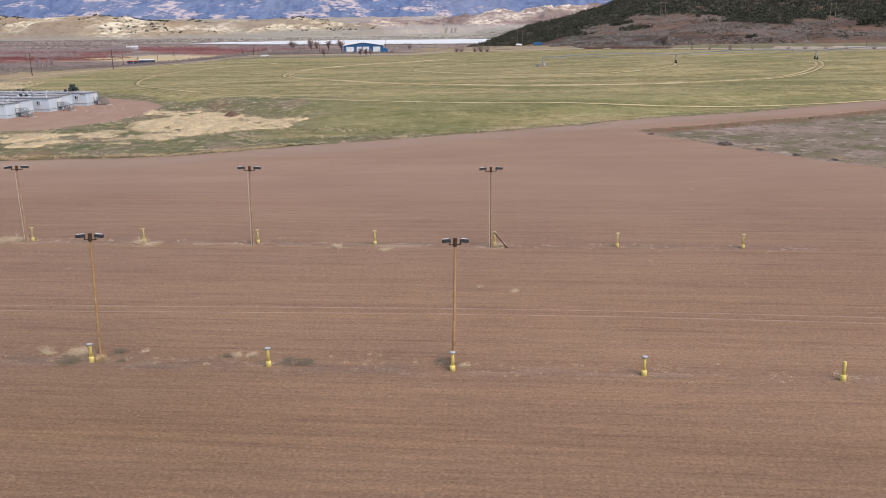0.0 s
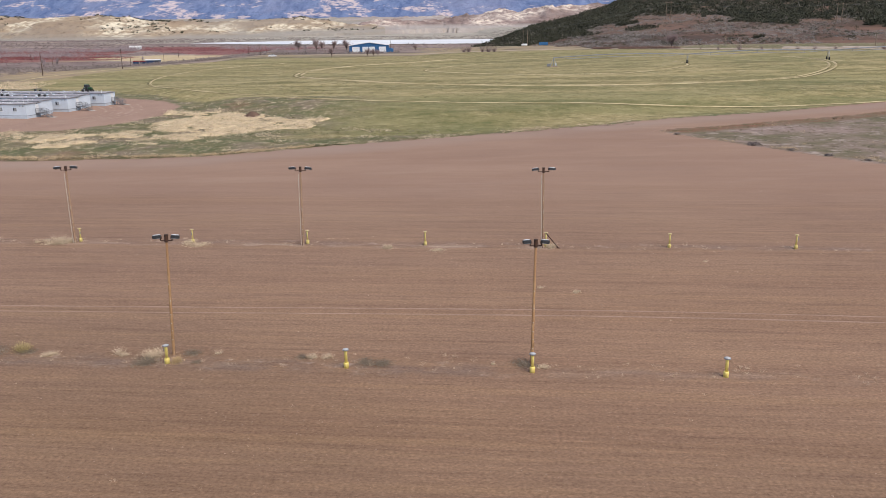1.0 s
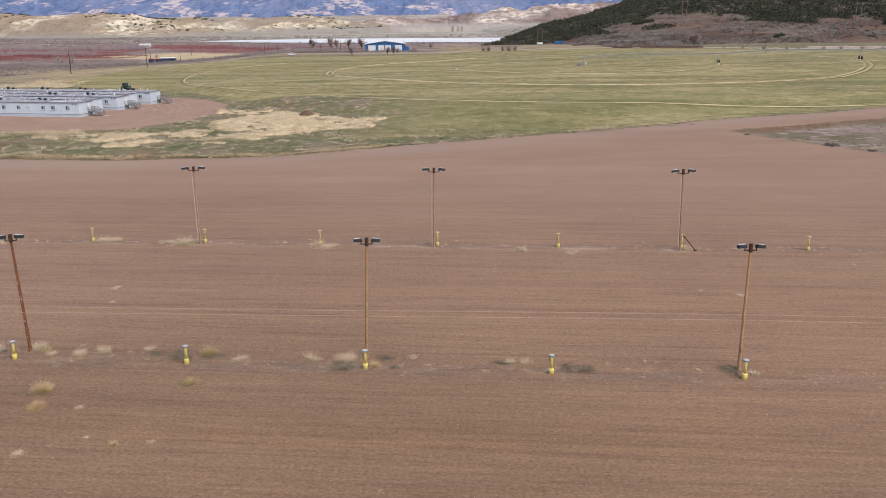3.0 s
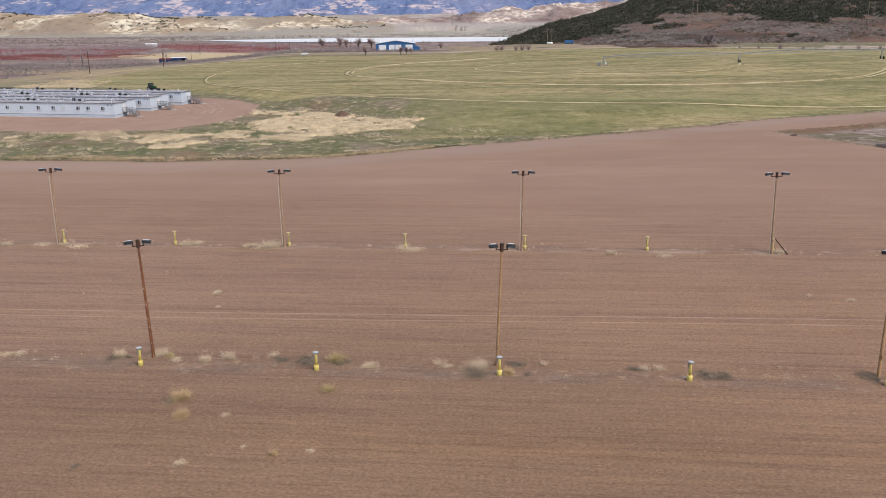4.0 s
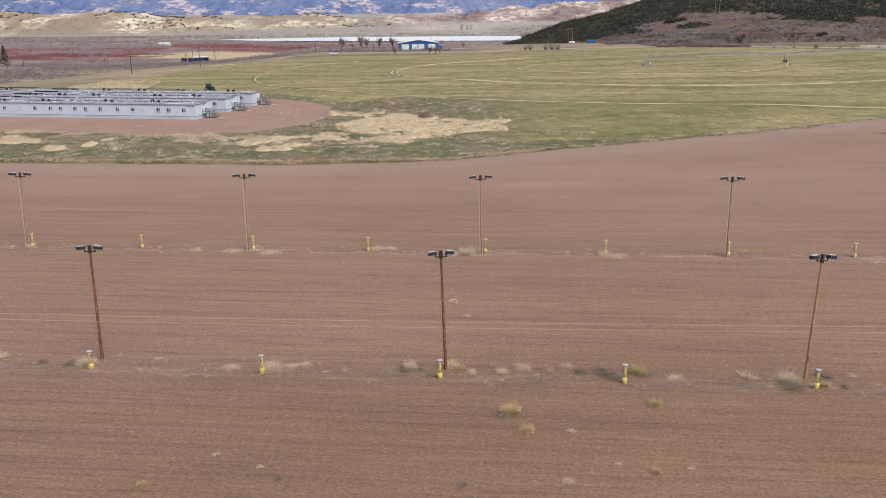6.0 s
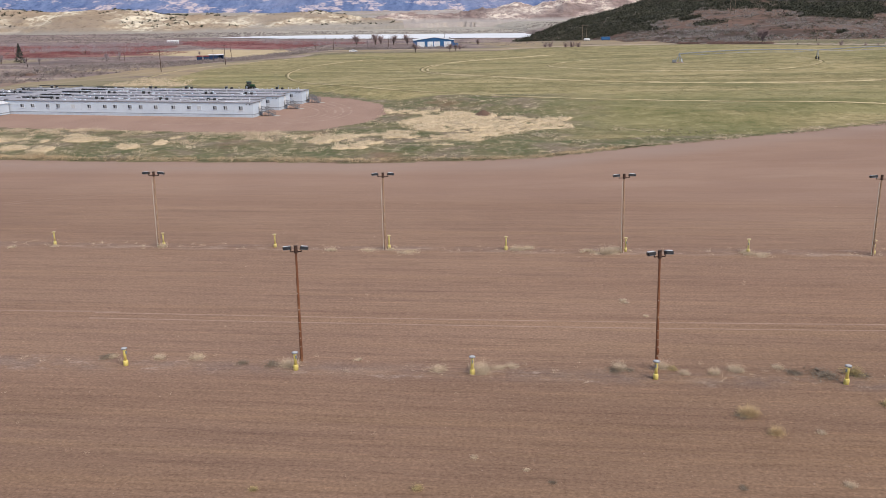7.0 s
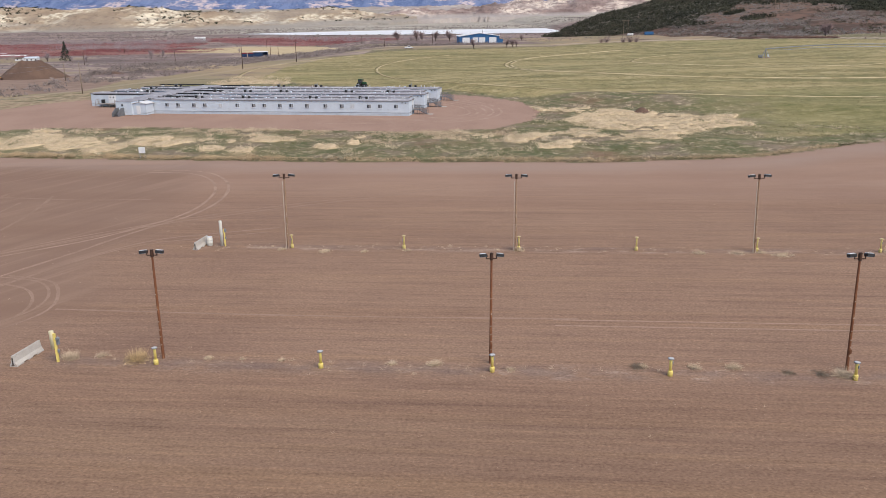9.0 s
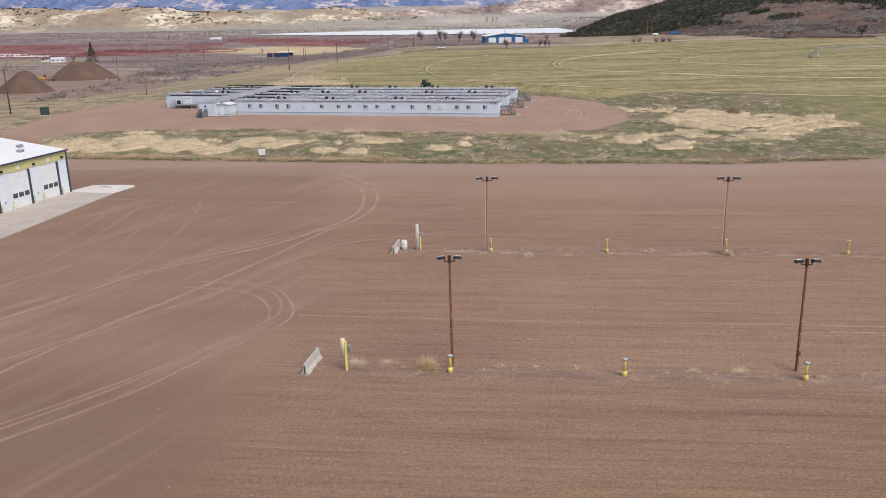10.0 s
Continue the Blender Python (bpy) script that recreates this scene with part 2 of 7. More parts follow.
def line_distance(line, x, y):
    best = np.full(np.shape(x), 1e9)
    for (x0, y0), (x1, y1) in zip(line[:-1], line[1:]):
        dx, dy = x1 - x0, y1 - y0
        t = np.clip(((x - x0) * dx + (y - y0) * dy) / (dx * dx + dy * dy), 0, 1)
        best = np.minimum(best, np.hypot(x - x0 - t * dx, y - y0 - t * dy))
    return best


def ground_z(x, y):
    x, y = np.asarray(x, float), np.asarray(y, float)
    d1 = 11 * ease((-x - 120) / 150) * ease((y - 380) / 330)
    d2 = np.maximum(11 * ease((y - 760) / 300) * ease((190 - x) / 110), 2.6 * ease((y - 610) / 100) * ease((70 - x) / 80))
    berm = 0.25 * ease((1.6 - np.abs(line_distance(LOT_EDGE, x, y) - 2.2)) / 1.6) * (x < -60)
    tilt = np.minimum(0.023 * np.maximum(x + 20, 0) * ease((y - 230) / 120) + 1.0 * ease((y - 430) / 120) * ease((x + 40) / 60), 5.5)
    tilt = tilt * np.where(x < 110, 1 - ease((y - 610) / 130), 1.0)
    rim = np.interp(x, [-150, -100, -60, -30, 0, 38, 120, 250], [300, 262, 212, 186, 168, 187, 226, 302])
    tilt = np.maximum(tilt, 1.7 * ease((y - rim) / 24) * ease((x + 130) / 35) * (1 - ease((y - 280 - 0.8 * (x + 60)) / 110)))
    return -np.maximum(d1, d2) + berm + tilt


# the plan: the lot's far edge, the camp's pad, and the land beyond
LOT_EDGE = [(-188, 151), (-151, 144.5), (-119, 139.7), (-91, 137), (-74, 135), (-47, 137.4), (-29, 147.2), (-9.4, 156.6), (13, 167.2), (27, 174.5), (46.5, 185.6), (62, 192.0), (77, 198.0), (95, 207.3), (119, 220.8), (250, 296)]
GRASS = LOT_EDGE + [(2500, 1200), (2500, 5000), (-3000, 5000), (-3000, 95), (-330, 95), (-219, 186), (-207, 177)]
PAD = [(-207, 177), (-205, 184), (-188.6, 189), (-161, 187), (-131, 180), (-107, 174), (-88, 176.5), (-79, 189), (-75.5, 204), (-78, 228), (-88, 245), (-100, 254), (-150, 270), (-203, 258), (-217, 243), (-223, 222), (-221, 190), (-219, 186)]
FIELD = [(-172, 330), (-174, 400), (-167, 495), (-140, 545), (-112, 556), (-80, 557), (-50, 566), (8, 578), (60, 570), (95, 549), (128, 516), (180, 455), (250, 412), (400, 350), (520, 330), (119, 222), (62, 193.6), (46, 187), (27, 176), (0, 164), (-38, 158), (-46, 200), (-58, 228), (-80, 240), (-97, 264), (-150, 300)]
DRY_A = [(-72.5, 190), (-66.5, 200.5), (-56.8, 204), (-46, 198.5), (-39, 194.5), (-31.5, 191.5), (-34, 184), (-42, 172), (-50, 165), (-58, 165.5), (-64, 171.5), (-70, 180)]
DRY_D = [(-98, 164), (-95, 173.5), (-90, 176), (-84, 168), (-78.5, 172), (-74, 176), (-64, 171), (-58, 164), (-52, 157), (-62, 156), (-70, 158), (-77.5, 151), (-83, 154), (-90, 161)]
DRY_E = [(-88, 224), (-74, 214), (-52, 206.5), (-58, 203), (-72, 206), (-84, 213)]
PUFFS = [(-167, 169, 1.9, 2.6), (-164, 161, 2.1, 1.9), (-158, 168, 3.4, 5.9), (-152, 168, 2.6, 5.2), (-147, 167, 1.2, 1.5), (-142, 156, 2.2, 2.9), (-136, 153, 2.4, 3.5), (-133, 166, 3.9, 3.0), (-138, 172, 1.2, 1.5), (-121, 155, 2.2, 2.2), (-116, 160, 1.1, 2.1), (-116, 167, 1.1, 1.5), (-161, 163, 1.2, 3.6), (-141, 164, 0.8, 1.5), (-195, 167, 6.0, 9.0), (-185, 168, 7.5, 10.0), (-172, 164, 4.5, 7.0), (-163, 159, 3.5, 5.0), (-154, 166, 5.0, 6.5), (-196, 160, 4.0, 4.5), (-187, 184, 3.0, 1.8)]
DRY_C = [(-186, 305), (-154, 299), (-160, 334), (-182, 340)]
GULLY = [(38, 164.9), (42, 167.3), (54, 171.8), (63, 177), (78, 183.3), (92, 191.6), (109, 201.5), (330, 318), (330, 60), (90, 88), (65, 119), (59, 125.8), (52.2, 138), (46.6, 148), (42.2, 154.6)]
SAGE = [(-250, 262), (-250, 290), (-255, 349), (-262, 432), (-290, 560), (-290, 683), (-262, 713), (-225, 720), (-150, 700), (-60, 725), (-40, 700), (-110, 650), (-159, 630), (-174, 537), (-196, 483), (-202, 412), (-211, 367), (-220, 332), (-230, 302), (-235, 270), (-241, 252)]
RED_A = [(-950, 960), (-950, 1230), (-690, 1220), (-600, 1200), (-526, 1290), (-413, 1120), (-400, 950), (-493, 935), (-556, 905), (-650, 960)]
RED_B = [(-500, 1370), (-343, 1350), (-178, 1210), (-100, 1010), (-150, 830), (-210, 900), (-337, 1040), (-432, 1180)]
RED_C = [(-760, 830), (-700, 920), (-520, 955), (-385, 940), (-330, 900), (-340, 842), (-420, 812), (-520, 800), (-640, 805)]
STRAW = [(-390, 900), (-333, 985), (-250, 930), (-191, 760), (-172, 640), (-205, 660), (-263, 787), (-325, 822)]
ICE = [(-610, 905), (-579, 907), (-522, 850), (-513, 826), (-590, 850)]
LAKE = [(-490, 1600), (-340, 1450), (-159, 1365), (64, 1320), (110, 1440), (145, 1656), (-236, 1720), (-430, 1660)]
YARD = [(-300, 395), (-225, 330), (-222, 285), (-262, 262), (-400, 230), (-460, 330)]


# ---------------------------------------------------------------- the ground: one sheet from the lot to the valley
def sheet(name, X, Y, Z, material, smooth=True):
    """A mesh over a grid of points (rows x columns)."""
    r, c = X.shape
    me = bpy.data.meshes.new(name)
    co = np.stack([X, Y, Z], -1).reshape(-1, 3).astype(np.float32)
    i = (np.arange(r - 1)[:, None] * c + np.arange(c - 1)[None, :]).ravel()
    quads = np.stack([i, i + 1, i + c + 1, i + c], -1).astype(np.int32)
    me.vertices.add(len(co))
    me.vertices.foreach_set("co", co.ravel())
    me.loops.add(quads.size)
    me.loops.foreach_set("vertex_index", quads.ravel())
    me.polygons.add(len(quads))
    me.polygons.foreach_set("loop_start", np.arange(0, quads.size, 4, dtype=np.int32))
    me.update(calc_edges=True)
    me.polygons.foreach_set("use_smooth", np.full(len(quads), smooth))
    me.materials.append(material)
    return new(name, me)


def zone(me, name, values):
    me.attributes.new(name, "FLOAT", "POINT").data.foreach_set("value", np.asarray(values, np.float32).ravel())


ys = np.concatenate([np.linspace(-600, 10, 12), 14 * 1.0092 ** np.arange(int(math.log(4950 / 14) / math.log(1.0092)) + 1)])
us = np.concatenate([np.array([-5, -3.5, -2.5, -1.8, -1.4, -1.15]), np.linspace(-1, 1, 640), np.array([1.15, 1.4, 1.8, 2.5, 3.5, 5])])
GY = np.repeat(ys[:, None], len(us), 1)
GX = -60 + us[None, :] * (95 + 0.58 * np.abs(GY))
GZ = ground_z(GX, GY)
GZ += 1.2 * (fbm(GX / 60, GY / 60, 5) - 0.5) * ease((GY - 700) / 200)
WX = GX + 3.0 * (fbm(GX / 7, GY / 7, 11) - 0.5)
WY = GY + 4.0 * (fbm(GX / 7, GY / 7, 12) - 0.5)
FX, FY = GX + 30 * (fbm(GX / 50, GY / 50, 21) - 0.5), GY + 60 * (fbm(GX / 50, GY / 50, 22) - 0.5)
LX, LY = GX + 1.0 * (fbm(GX / 2, GY / 2, 14) - 0.5), GY + 1.4 * (fbm(GX / 2, GY / 2, 15) - 0.5)

m_ground, nt, bsdf = nodes_of("ground_earth", 0.95, 0.0, 0.15)
pos = nt.nodes.new("ShaderNodeTexCoord").outputs["Object"]


def attr(name):
    a = nt.nodes.new("ShaderNodeAttribute")
    a.attribute_name = name
    return a.outputs["Fac"]


# gravel: broad damp patches, drag streaks along the rows, pebbles
streak = noise_node(nt, pos, 1.0, 6.0, (0.035, 1.3, 1), -5.0, 0.65)
fine = noise_node(nt, pos, 1.0, 4.0, (0.16, 3.2, 1), -5.0, 0.7)
streak2 = noise_node(nt, pos, 1.0, 4.0, (0.005, 0.16, 1), -5.0)
band = noise_node(nt, pos, 1.0, 3.0, (0.012, 0.55, 1), -5.0, 0.6)
patch = noise_node(nt, pos, 0.035, 4.0)
grit = noise_node(nt, pos, 6.5, 2.0, (0.8, 1.0, 1), -5, 0.6)
row_tex = nt.nodes.new("ShaderNodeMath")
row_tex.operation = "SUBTRACT"
row_tex.inputs[0].default_value = 1.0
nt.links.new(attr("calm"), row_tex.inputs[1])
worked = row_tex.outputs[0]
pebble = noise_node(nt, pos, 3.6, 4.0, (0.6, 1.2, 1), -5, 0.7)
c = mixed(nt, ramp(nt, patch, 0.35, 0.65), (0.270, 0.174, 0.124), (0.228, 0.143, 0.104))
c = mixed(nt, times(nt, ramp(nt, streak2, 0.42, 0.66), 0.8), c, (0.228, 0.140, 0.098))
c = mixed(nt, times(nt, ramp(nt, band, 0.52, 0.66), times(nt, worked, 0.45)), c, (0.290, 0.184, 0.118))
blotch = noise_node(nt, pos, 1.0, 5.0, (0.45, 1.1, 1), -5.0, 0.7)
c = mixed(nt, times(nt, ramp(nt, blotch, 0.53, 0.68), times(nt, worked, 0.28)), c, mixed(nt, 1.0, c, (1.22, 1.2, 1.18), "MULTIPLY"))
c = mixed(nt, times(nt, ramp(nt, blotch, 0.47, 0.32), times(nt, worked, 0.3)), c, mixed(nt, 1.0, c, (0.74, 0.73, 0.74), "MULTIPLY"))
c = mixed(nt, times(nt, ramp(nt, streak, 0.5, 0.70), times(nt, worked, 0.5)), c, (0.300, 0.195, 0.130))
c = mixed(nt, times(nt, ramp(nt, streak, 0.46, 0.3), times(nt, worked, 0.55)), c, (0.155, 0.094, 0.072))
swoosh = noise_node(nt, pos, 1.0, 6.0, (0.03, 0.13, 1), 12.0, 0.7)
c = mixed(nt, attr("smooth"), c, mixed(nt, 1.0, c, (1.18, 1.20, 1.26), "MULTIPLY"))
c = mixed(nt, attr("warm"), c, mixed(nt, 1.0, c, (1.02, 0.988, 0.925), "MULTIPLY"))
c = mixed(nt, attr("traffic"), c, mixed(nt, 1.0, c, (0.93, 0.94, 0.97), "MULTIPLY"))
c = mixed(nt, times(nt, attr("smooth"), times(nt, ramp(nt, swoosh, 0.50, 0.70), 0.5)), c, (0.33, 0.232, 0.178))
c = mixed(nt, times(nt, attr("smooth"), times(nt, ramp(nt, swoosh, 0.48, 0.30), 0.5)), c, (0.23, 0.152, 0.118))
g0 = noise_node(nt, pos, 0.12, 5.0, (1, 0.5, 1))
# the damp, greyer ground along the two rows
c = mixed(nt, times(nt, attr("row"), ramp(nt, noise_node(nt, pos, 0.45, 5.0, (0.5, 1, 1), -5, 0.7), 0.40, 0.60)), c, (0.198, 0.136, 0.112))
c = mixed(nt, times(nt, attr("row"), ramp(nt, noise_node(nt, pos, 0.8, 5.0, (0.6, 1, 1), -5, 0.7), 0.56, 0.68)), c, (0.37, 0.285, 0.235))
c = mixed(nt, times(nt, attr("chalk"), ramp(nt, noise_node(nt, pos, 0.7, 4.0, (0.3, 1, 1), -5), 0.46, 0.6)), c, (0.34, 0.25, 0.195))
c = mixed(nt, times(nt, ramp(nt, pebble, 0.54, 0.72), times(nt, worked, 0.40)), c, (0.37, 0.26, 0.19))
c = mixed(nt, times(nt, ramp(nt, pebble, 0.47, 0.30), times(nt, worked, 0.34)), c, (0.12, 0.072, 0.055))
c = mixed(nt, times(nt, ramp(nt, grit, 0.52, 0.64), times(nt, worked, 0.38)), c, mixed(nt, 1.0, c, (1.5, 1.48, 1.45), "MULTIPLY"))
c = mixed(nt, times(nt, ramp(nt, fine, 0.53, 0.68), times(nt, worked, 0.38)), c, mixed(nt, 1.0, c, (1.4, 1.36, 1.3), "MULTIPLY"))
c = mixed(nt, times(nt, ramp(nt, fine, 0.47, 0.34), times(nt, worked, 0.42)), c, mixed(nt, 1.0, c, (0.6, 0.57, 0.55), "MULTIPLY"))
c = mixed(nt, times(nt, ramp(nt, grit, 0.48, 0.36), times(nt, worked, 0.42)), c, mixed(nt, 1.0, c, (0.55, 0.53, 0.52), "MULTIPLY"))
# the smooth lane under the grass verge
wheels = noise_node(nt, pos, 1.0, 6.0, (0.03, 0.42, 1), 62.0, 0.7)
c = mixed(nt, times(nt, attr("traffic"), times(nt, ramp(nt, wheels, 0.52, 0.68), 0.5)), c, (0.325, 0.222, 0.165))
c = mixed(nt, times(nt, attr("traffic"), times(nt, ramp(nt, wheels, 0.47, 0.32), 0.55)), c, (0.205, 0.128, 0.094))
# painted lens falloff over the near strip, plus one darker soil patch
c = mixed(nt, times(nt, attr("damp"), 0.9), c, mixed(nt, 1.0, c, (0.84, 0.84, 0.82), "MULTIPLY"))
c = mixed(nt, times(nt, attr("lane"), 0.6), c, (0.305, 0.226, 0.188))
c = mixed(nt, times(nt, attr("pad"), 0.8), c, mixed(nt, ramp(nt, pebble, 0.4, 0.65), mixed(nt, ramp(nt, g0, 0.4, 0.6), (0.27, 0.170, 0.132), (0.33, 0.215, 0.168)), (0.35, 0.24, 0.19)))
# weeds and grass
g1 = noise_node(nt, pos, 0.14, 5.0)
g2 = noise_node(nt, pos, 0.45, 6.0, None, 0, 0.75)
g3 = noise_node(nt, pos, 0.06, 4.0)
grass = mixed(nt, ramp(nt, g1, 0.38, 0.6), (0.100, 0.108, 0.050), (0.165, 0.145, 0.078))
g4 = noise_node(nt, pos, 1.0, 6.0, (0.55, 0.30, 1), 0, 0.8)
grass = mixed(nt, times(nt, ramp(nt, noise_node(nt, pos, 0.09, 4.0, None, 0, 0.6), 0.5, 0.62), 0.75), grass, (0.215, 0.165, 0.125))
grass = mixed(nt, times(nt, ramp(nt, g4, 0.54, 0.64), 0.6), grass, (0.46, 0.38, 0.27))
grass = mixed(nt, times(nt, ramp(nt, g2, 0.55, 0.66), 0.8), grass, (0.52, 0.42, 0.29))
grass = mixed(nt, times(nt, ramp(nt, g2, 0.47, 0.3), 0.7), grass, (0.085, 0.075, 0.045))
grass = mixed(nt, times(nt, ramp(nt, g3, 0.58, 0.7), 0.6), grass, (0.21, 0.125, 0.085))
grass = mixed(nt, times(nt, attr("tan"), ramp(nt, g1, 0.36, 0.56)), grass, mixed(nt, ramp(nt, g2, 0.4, 0.62), (0.23, 0.165, 0.11), (0.40, 0.32, 0.215)))
c = mixed(nt, attr("grass"), c, grass)
c = mixed(nt, times(nt, attr("dry"), ramp(nt, g2, 0.34, 0.5)), c, (0.47, 0.365, 0.23))
# the irrigated field: mown streaks, greener low parts
f1 = noise_node(nt, pos, 1.0, 5.0, (0.010, 0.04, 1), 3.0)
f2 = noise_node(nt, pos, 1.0, 6.0, (0.07, 0.22, 1), 3.0, 0.8)
f4 = noise_node(nt, pos, 1.0, 6.0, (0.30, 0.26, 1), 3.0, 0.85)
f3 = noise_node(nt, pos, 0.011, 3.0)
field = mixed(nt, ramp(nt, f1, 0.36, 0.62), (0.180, 0.152, 0.068), (0.30, 0.240, 0.120))
field = mixed(nt, times(nt, ramp(nt, f2, 0.5, 0.66), 0.6), field, (0.47, 0.40, 0.235))
field = mixed(nt, times(nt, ramp(nt, f4, 0.52, 0.64), 0.6), field, (0.47, 0.395, 0.23))
field = mixed(nt, times(nt, ramp(nt, f4, 0.49, 0.38), 0.7), field, (0.095, 0.095, 0.042))
field = mixed(nt, times(nt, ramp(nt, f2, 0.47, 0.32), 0.65), field, (0.125, 0.135, 0.055))
field = mixed(nt, times(nt, ramp(nt, f3, 0.52, 0.66), 0.4), field, (0.14, 0.150, 0.06))
f5 = noise_node(nt, pos, 1.0, 4.0, (0.016, 0.085, 1), 2.0, 0.7)
field = mixed(nt, times(nt, ramp(nt, f5, 0.50, 0.64), 0.5), field, (0.36, 0.30, 0.155))
field = mixed(nt, times(nt, ramp(nt, f5, 0.48, 0.36), 0.5), field, (0.125, 0.130, 0.054))
field = mixed(nt, times(nt, attr("lush"), 0.35), field, (0.120, 0.138, 0.052))
c = mixed(nt, attr("field"), c, field)
# the rough plot beside the road
q1 = noise_node(nt, pos, 0.07, 5.0, None, 0, 0.6)
q2 = noise_node(nt, pos, 0.22, 6.0, None, 0, 0.75)
q3 = noise_node(nt, pos, 0.5, 5.0, None, 0, 0.75)
rough = mixed(nt, ramp(nt, q1, 0.4, 0.6), (0.255, 0.19, 0.165), (0.135, 0.118, 0.07))
rough = mixed(nt, times(nt, ramp(nt, q2, 0.53, 0.62), 0.75), rough, (0.39, 0.32, 0.285))
rough = mixed(nt, times(nt, ramp(nt, q3, 0.48, 0.38), 0.85), rough, (0.095, 0.072, 0.048))
rough = mixed(nt, attr("bank"), rough, mixed(nt, ramp(nt, q3, 0.4, 0.6), (0.21, 0.105, 0.07), (0.12, 0.095, 0.05)))
c = mixed(nt, attr("gully"), c, rough)
# the valley floor
v1 = noise_node(nt, pos, 1.0, 5.0, (0.008, 0.012, 1))
v2 = noise_node(nt, pos, 1.0, 6.0, (0.05, 0.06, 1), 0, 0.75)
valley = mixed(nt, ramp(nt, v1, 0.4, 0.6), (0.180, 0.130, 0.122), (0.265, 0.200, 0.182))
valley = mixed(nt, times(nt, ramp(nt, v2, 0.55, 0.68), 0.7), valley, (0.38, 0.32, 0.305))
valley = mixed(nt, times(nt, ramp(nt, v2, 0.48, 0.34), 0.85), valley, (0.12, 0.095, 0.085))
v3 = noise_node(nt, pos, 1.0, 5.0, (0.007, 0.028, 1), 4, 0.65)
valley = mixed(nt, times(nt, ramp(nt, v3, 0.54, 0.62), 0.75), valley, (0.40, 0.32, 0.255))
valley = mixed(nt, times(nt, ramp(nt, v3, 0.46, 0.38), 0.7), valley, (0.085, 0.062, 0.062))
c = mixed(nt, attr("valley"), c, valley)
c = mixed(nt, times(nt, attr("pasture"), ramp(nt, v2, 0.33, 0.5)), c, mixed(nt, ramp(nt, v1, 0.4, 0.6), (0.33, 0.25, 0.155), (0.24, 0.20, 0.125)))
c = mixed(nt, times(nt, attr("red"), 0.85), c, mixed(nt, ramp(nt, v2, 0.4, 0.62), (0.20, 0.068, 0.070), (0.28, 0.125, 0.115)))
flat = mixed(nt, ramp(nt, v1, 0.4, 0.6), (0.40, 0.365, 0.31), (0.31, 0.285, 0.245))
flat = mixed(nt, times(nt, ramp(nt, v2, 0.47, 0.36), 0.6), flat, (0.17, 0.15, 0.135))
c = mixed(nt, attr("flat"), c, flat)
c = mixed(nt, attr("straw"), c, mixed(nt, ramp(nt, v2, 0.4, 0.62), (0.42, 0.33, 0.20), (0.50, 0.40, 0.26)))
c = mixed(nt, attr("yard"), c, mixed(nt, ramp(nt, g1, 0.35, 0.65), (0.27, 0.195, 0.155), (0.21, 0.145, 0.115)))
c = mixed(nt, attr("path"), c, (0.40, 0.325, 0.265))
c = mixed(nt, attr("alkali"), c, (0.72, 0.70, 0.69))
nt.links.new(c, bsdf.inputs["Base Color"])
bumped(nt, bsdf, pebble, 0.35, 0.08)

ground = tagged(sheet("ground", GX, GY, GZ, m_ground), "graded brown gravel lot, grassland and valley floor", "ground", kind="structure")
gm = ground.data
is_grass = inside(GRASS, LX, LY) & ~inside(PAD, LX, LY)
is_gully = inside(GULLY, LX, LY)
lane_road = [(40, 174.5), (54, 180), (63, 184.5), (78, 190.5), (93, 199.3), (113, 211), (260, 292)]
is_road = (line_distance(lane_road, LX, LY) < 7.2)
is_field = inside(FIELD, WX, WY) & is_grass & ~is_road
zone(gm, "grass", is_grass & ~is_road)
zone(gm, "pad", inside(PAD, LX, LY))
zone(gm, "gully", is_gully & ~is_road)
zone(gm, "field", is_field * np.where(GY < 236, ease((GX + 46 + 0.25 * (236 - GY) * 0.3 + 18 * (fbm(GX / 6, GY / 5, 24) - 0.5)) / 34), 1.0))
zone(gm, "tan", ease((-GX - 195) / 12) * (GY > 150))
zone(gm, "bank", ease((5.0 - line_distance([(43, 165), (54, 169), (63, 174), (78, 180.3), (92, 188.6), (109, 198.5), (330, 315)], GX, GY)) / 3) * (0.35 + 0.9 * fbm(GX / 6, GY / 4, 19)))
zone(gm, "lush", ease((fbm(GX / 40, GY / 18, 31) - 0.42) * 6) * ease((300 - GY) / 90) + 0.9 * ease(1 - np.hypot((GX - 150) / 45, (GY - 400) / 40)))
zone(gm, "lane", ease((9 - np.abs(line_distance(LOT_EDGE, GX, GY) - 4) + 5 * (fbm(GX / 14, GY / 6, 27) - 0.5)) / 9) * ~is_grass * (0.4 + fbm(GX / 20, GY / 5, 8)))
NEAR_ROW = [(40, 44.6), (-130, 59.3)]
FAR_ROW = [(35, 75.6), (-125, 89.0)]
# first term: near strip dimmed as by a lens; second: round darker soil
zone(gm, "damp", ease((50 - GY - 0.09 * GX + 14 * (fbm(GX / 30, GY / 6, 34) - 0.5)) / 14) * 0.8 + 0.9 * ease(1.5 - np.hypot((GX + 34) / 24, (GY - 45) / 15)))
traffic = ease((-GX - 127 + 8 * (fbm(GX / 12, GY / 12, 36) - 0.5) - 0.12 * np.abs(GY - 75)) / 9) * (GY < 140)
zone(gm, "traffic", traffic)
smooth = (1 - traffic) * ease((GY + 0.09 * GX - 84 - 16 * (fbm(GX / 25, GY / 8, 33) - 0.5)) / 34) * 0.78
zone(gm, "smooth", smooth)
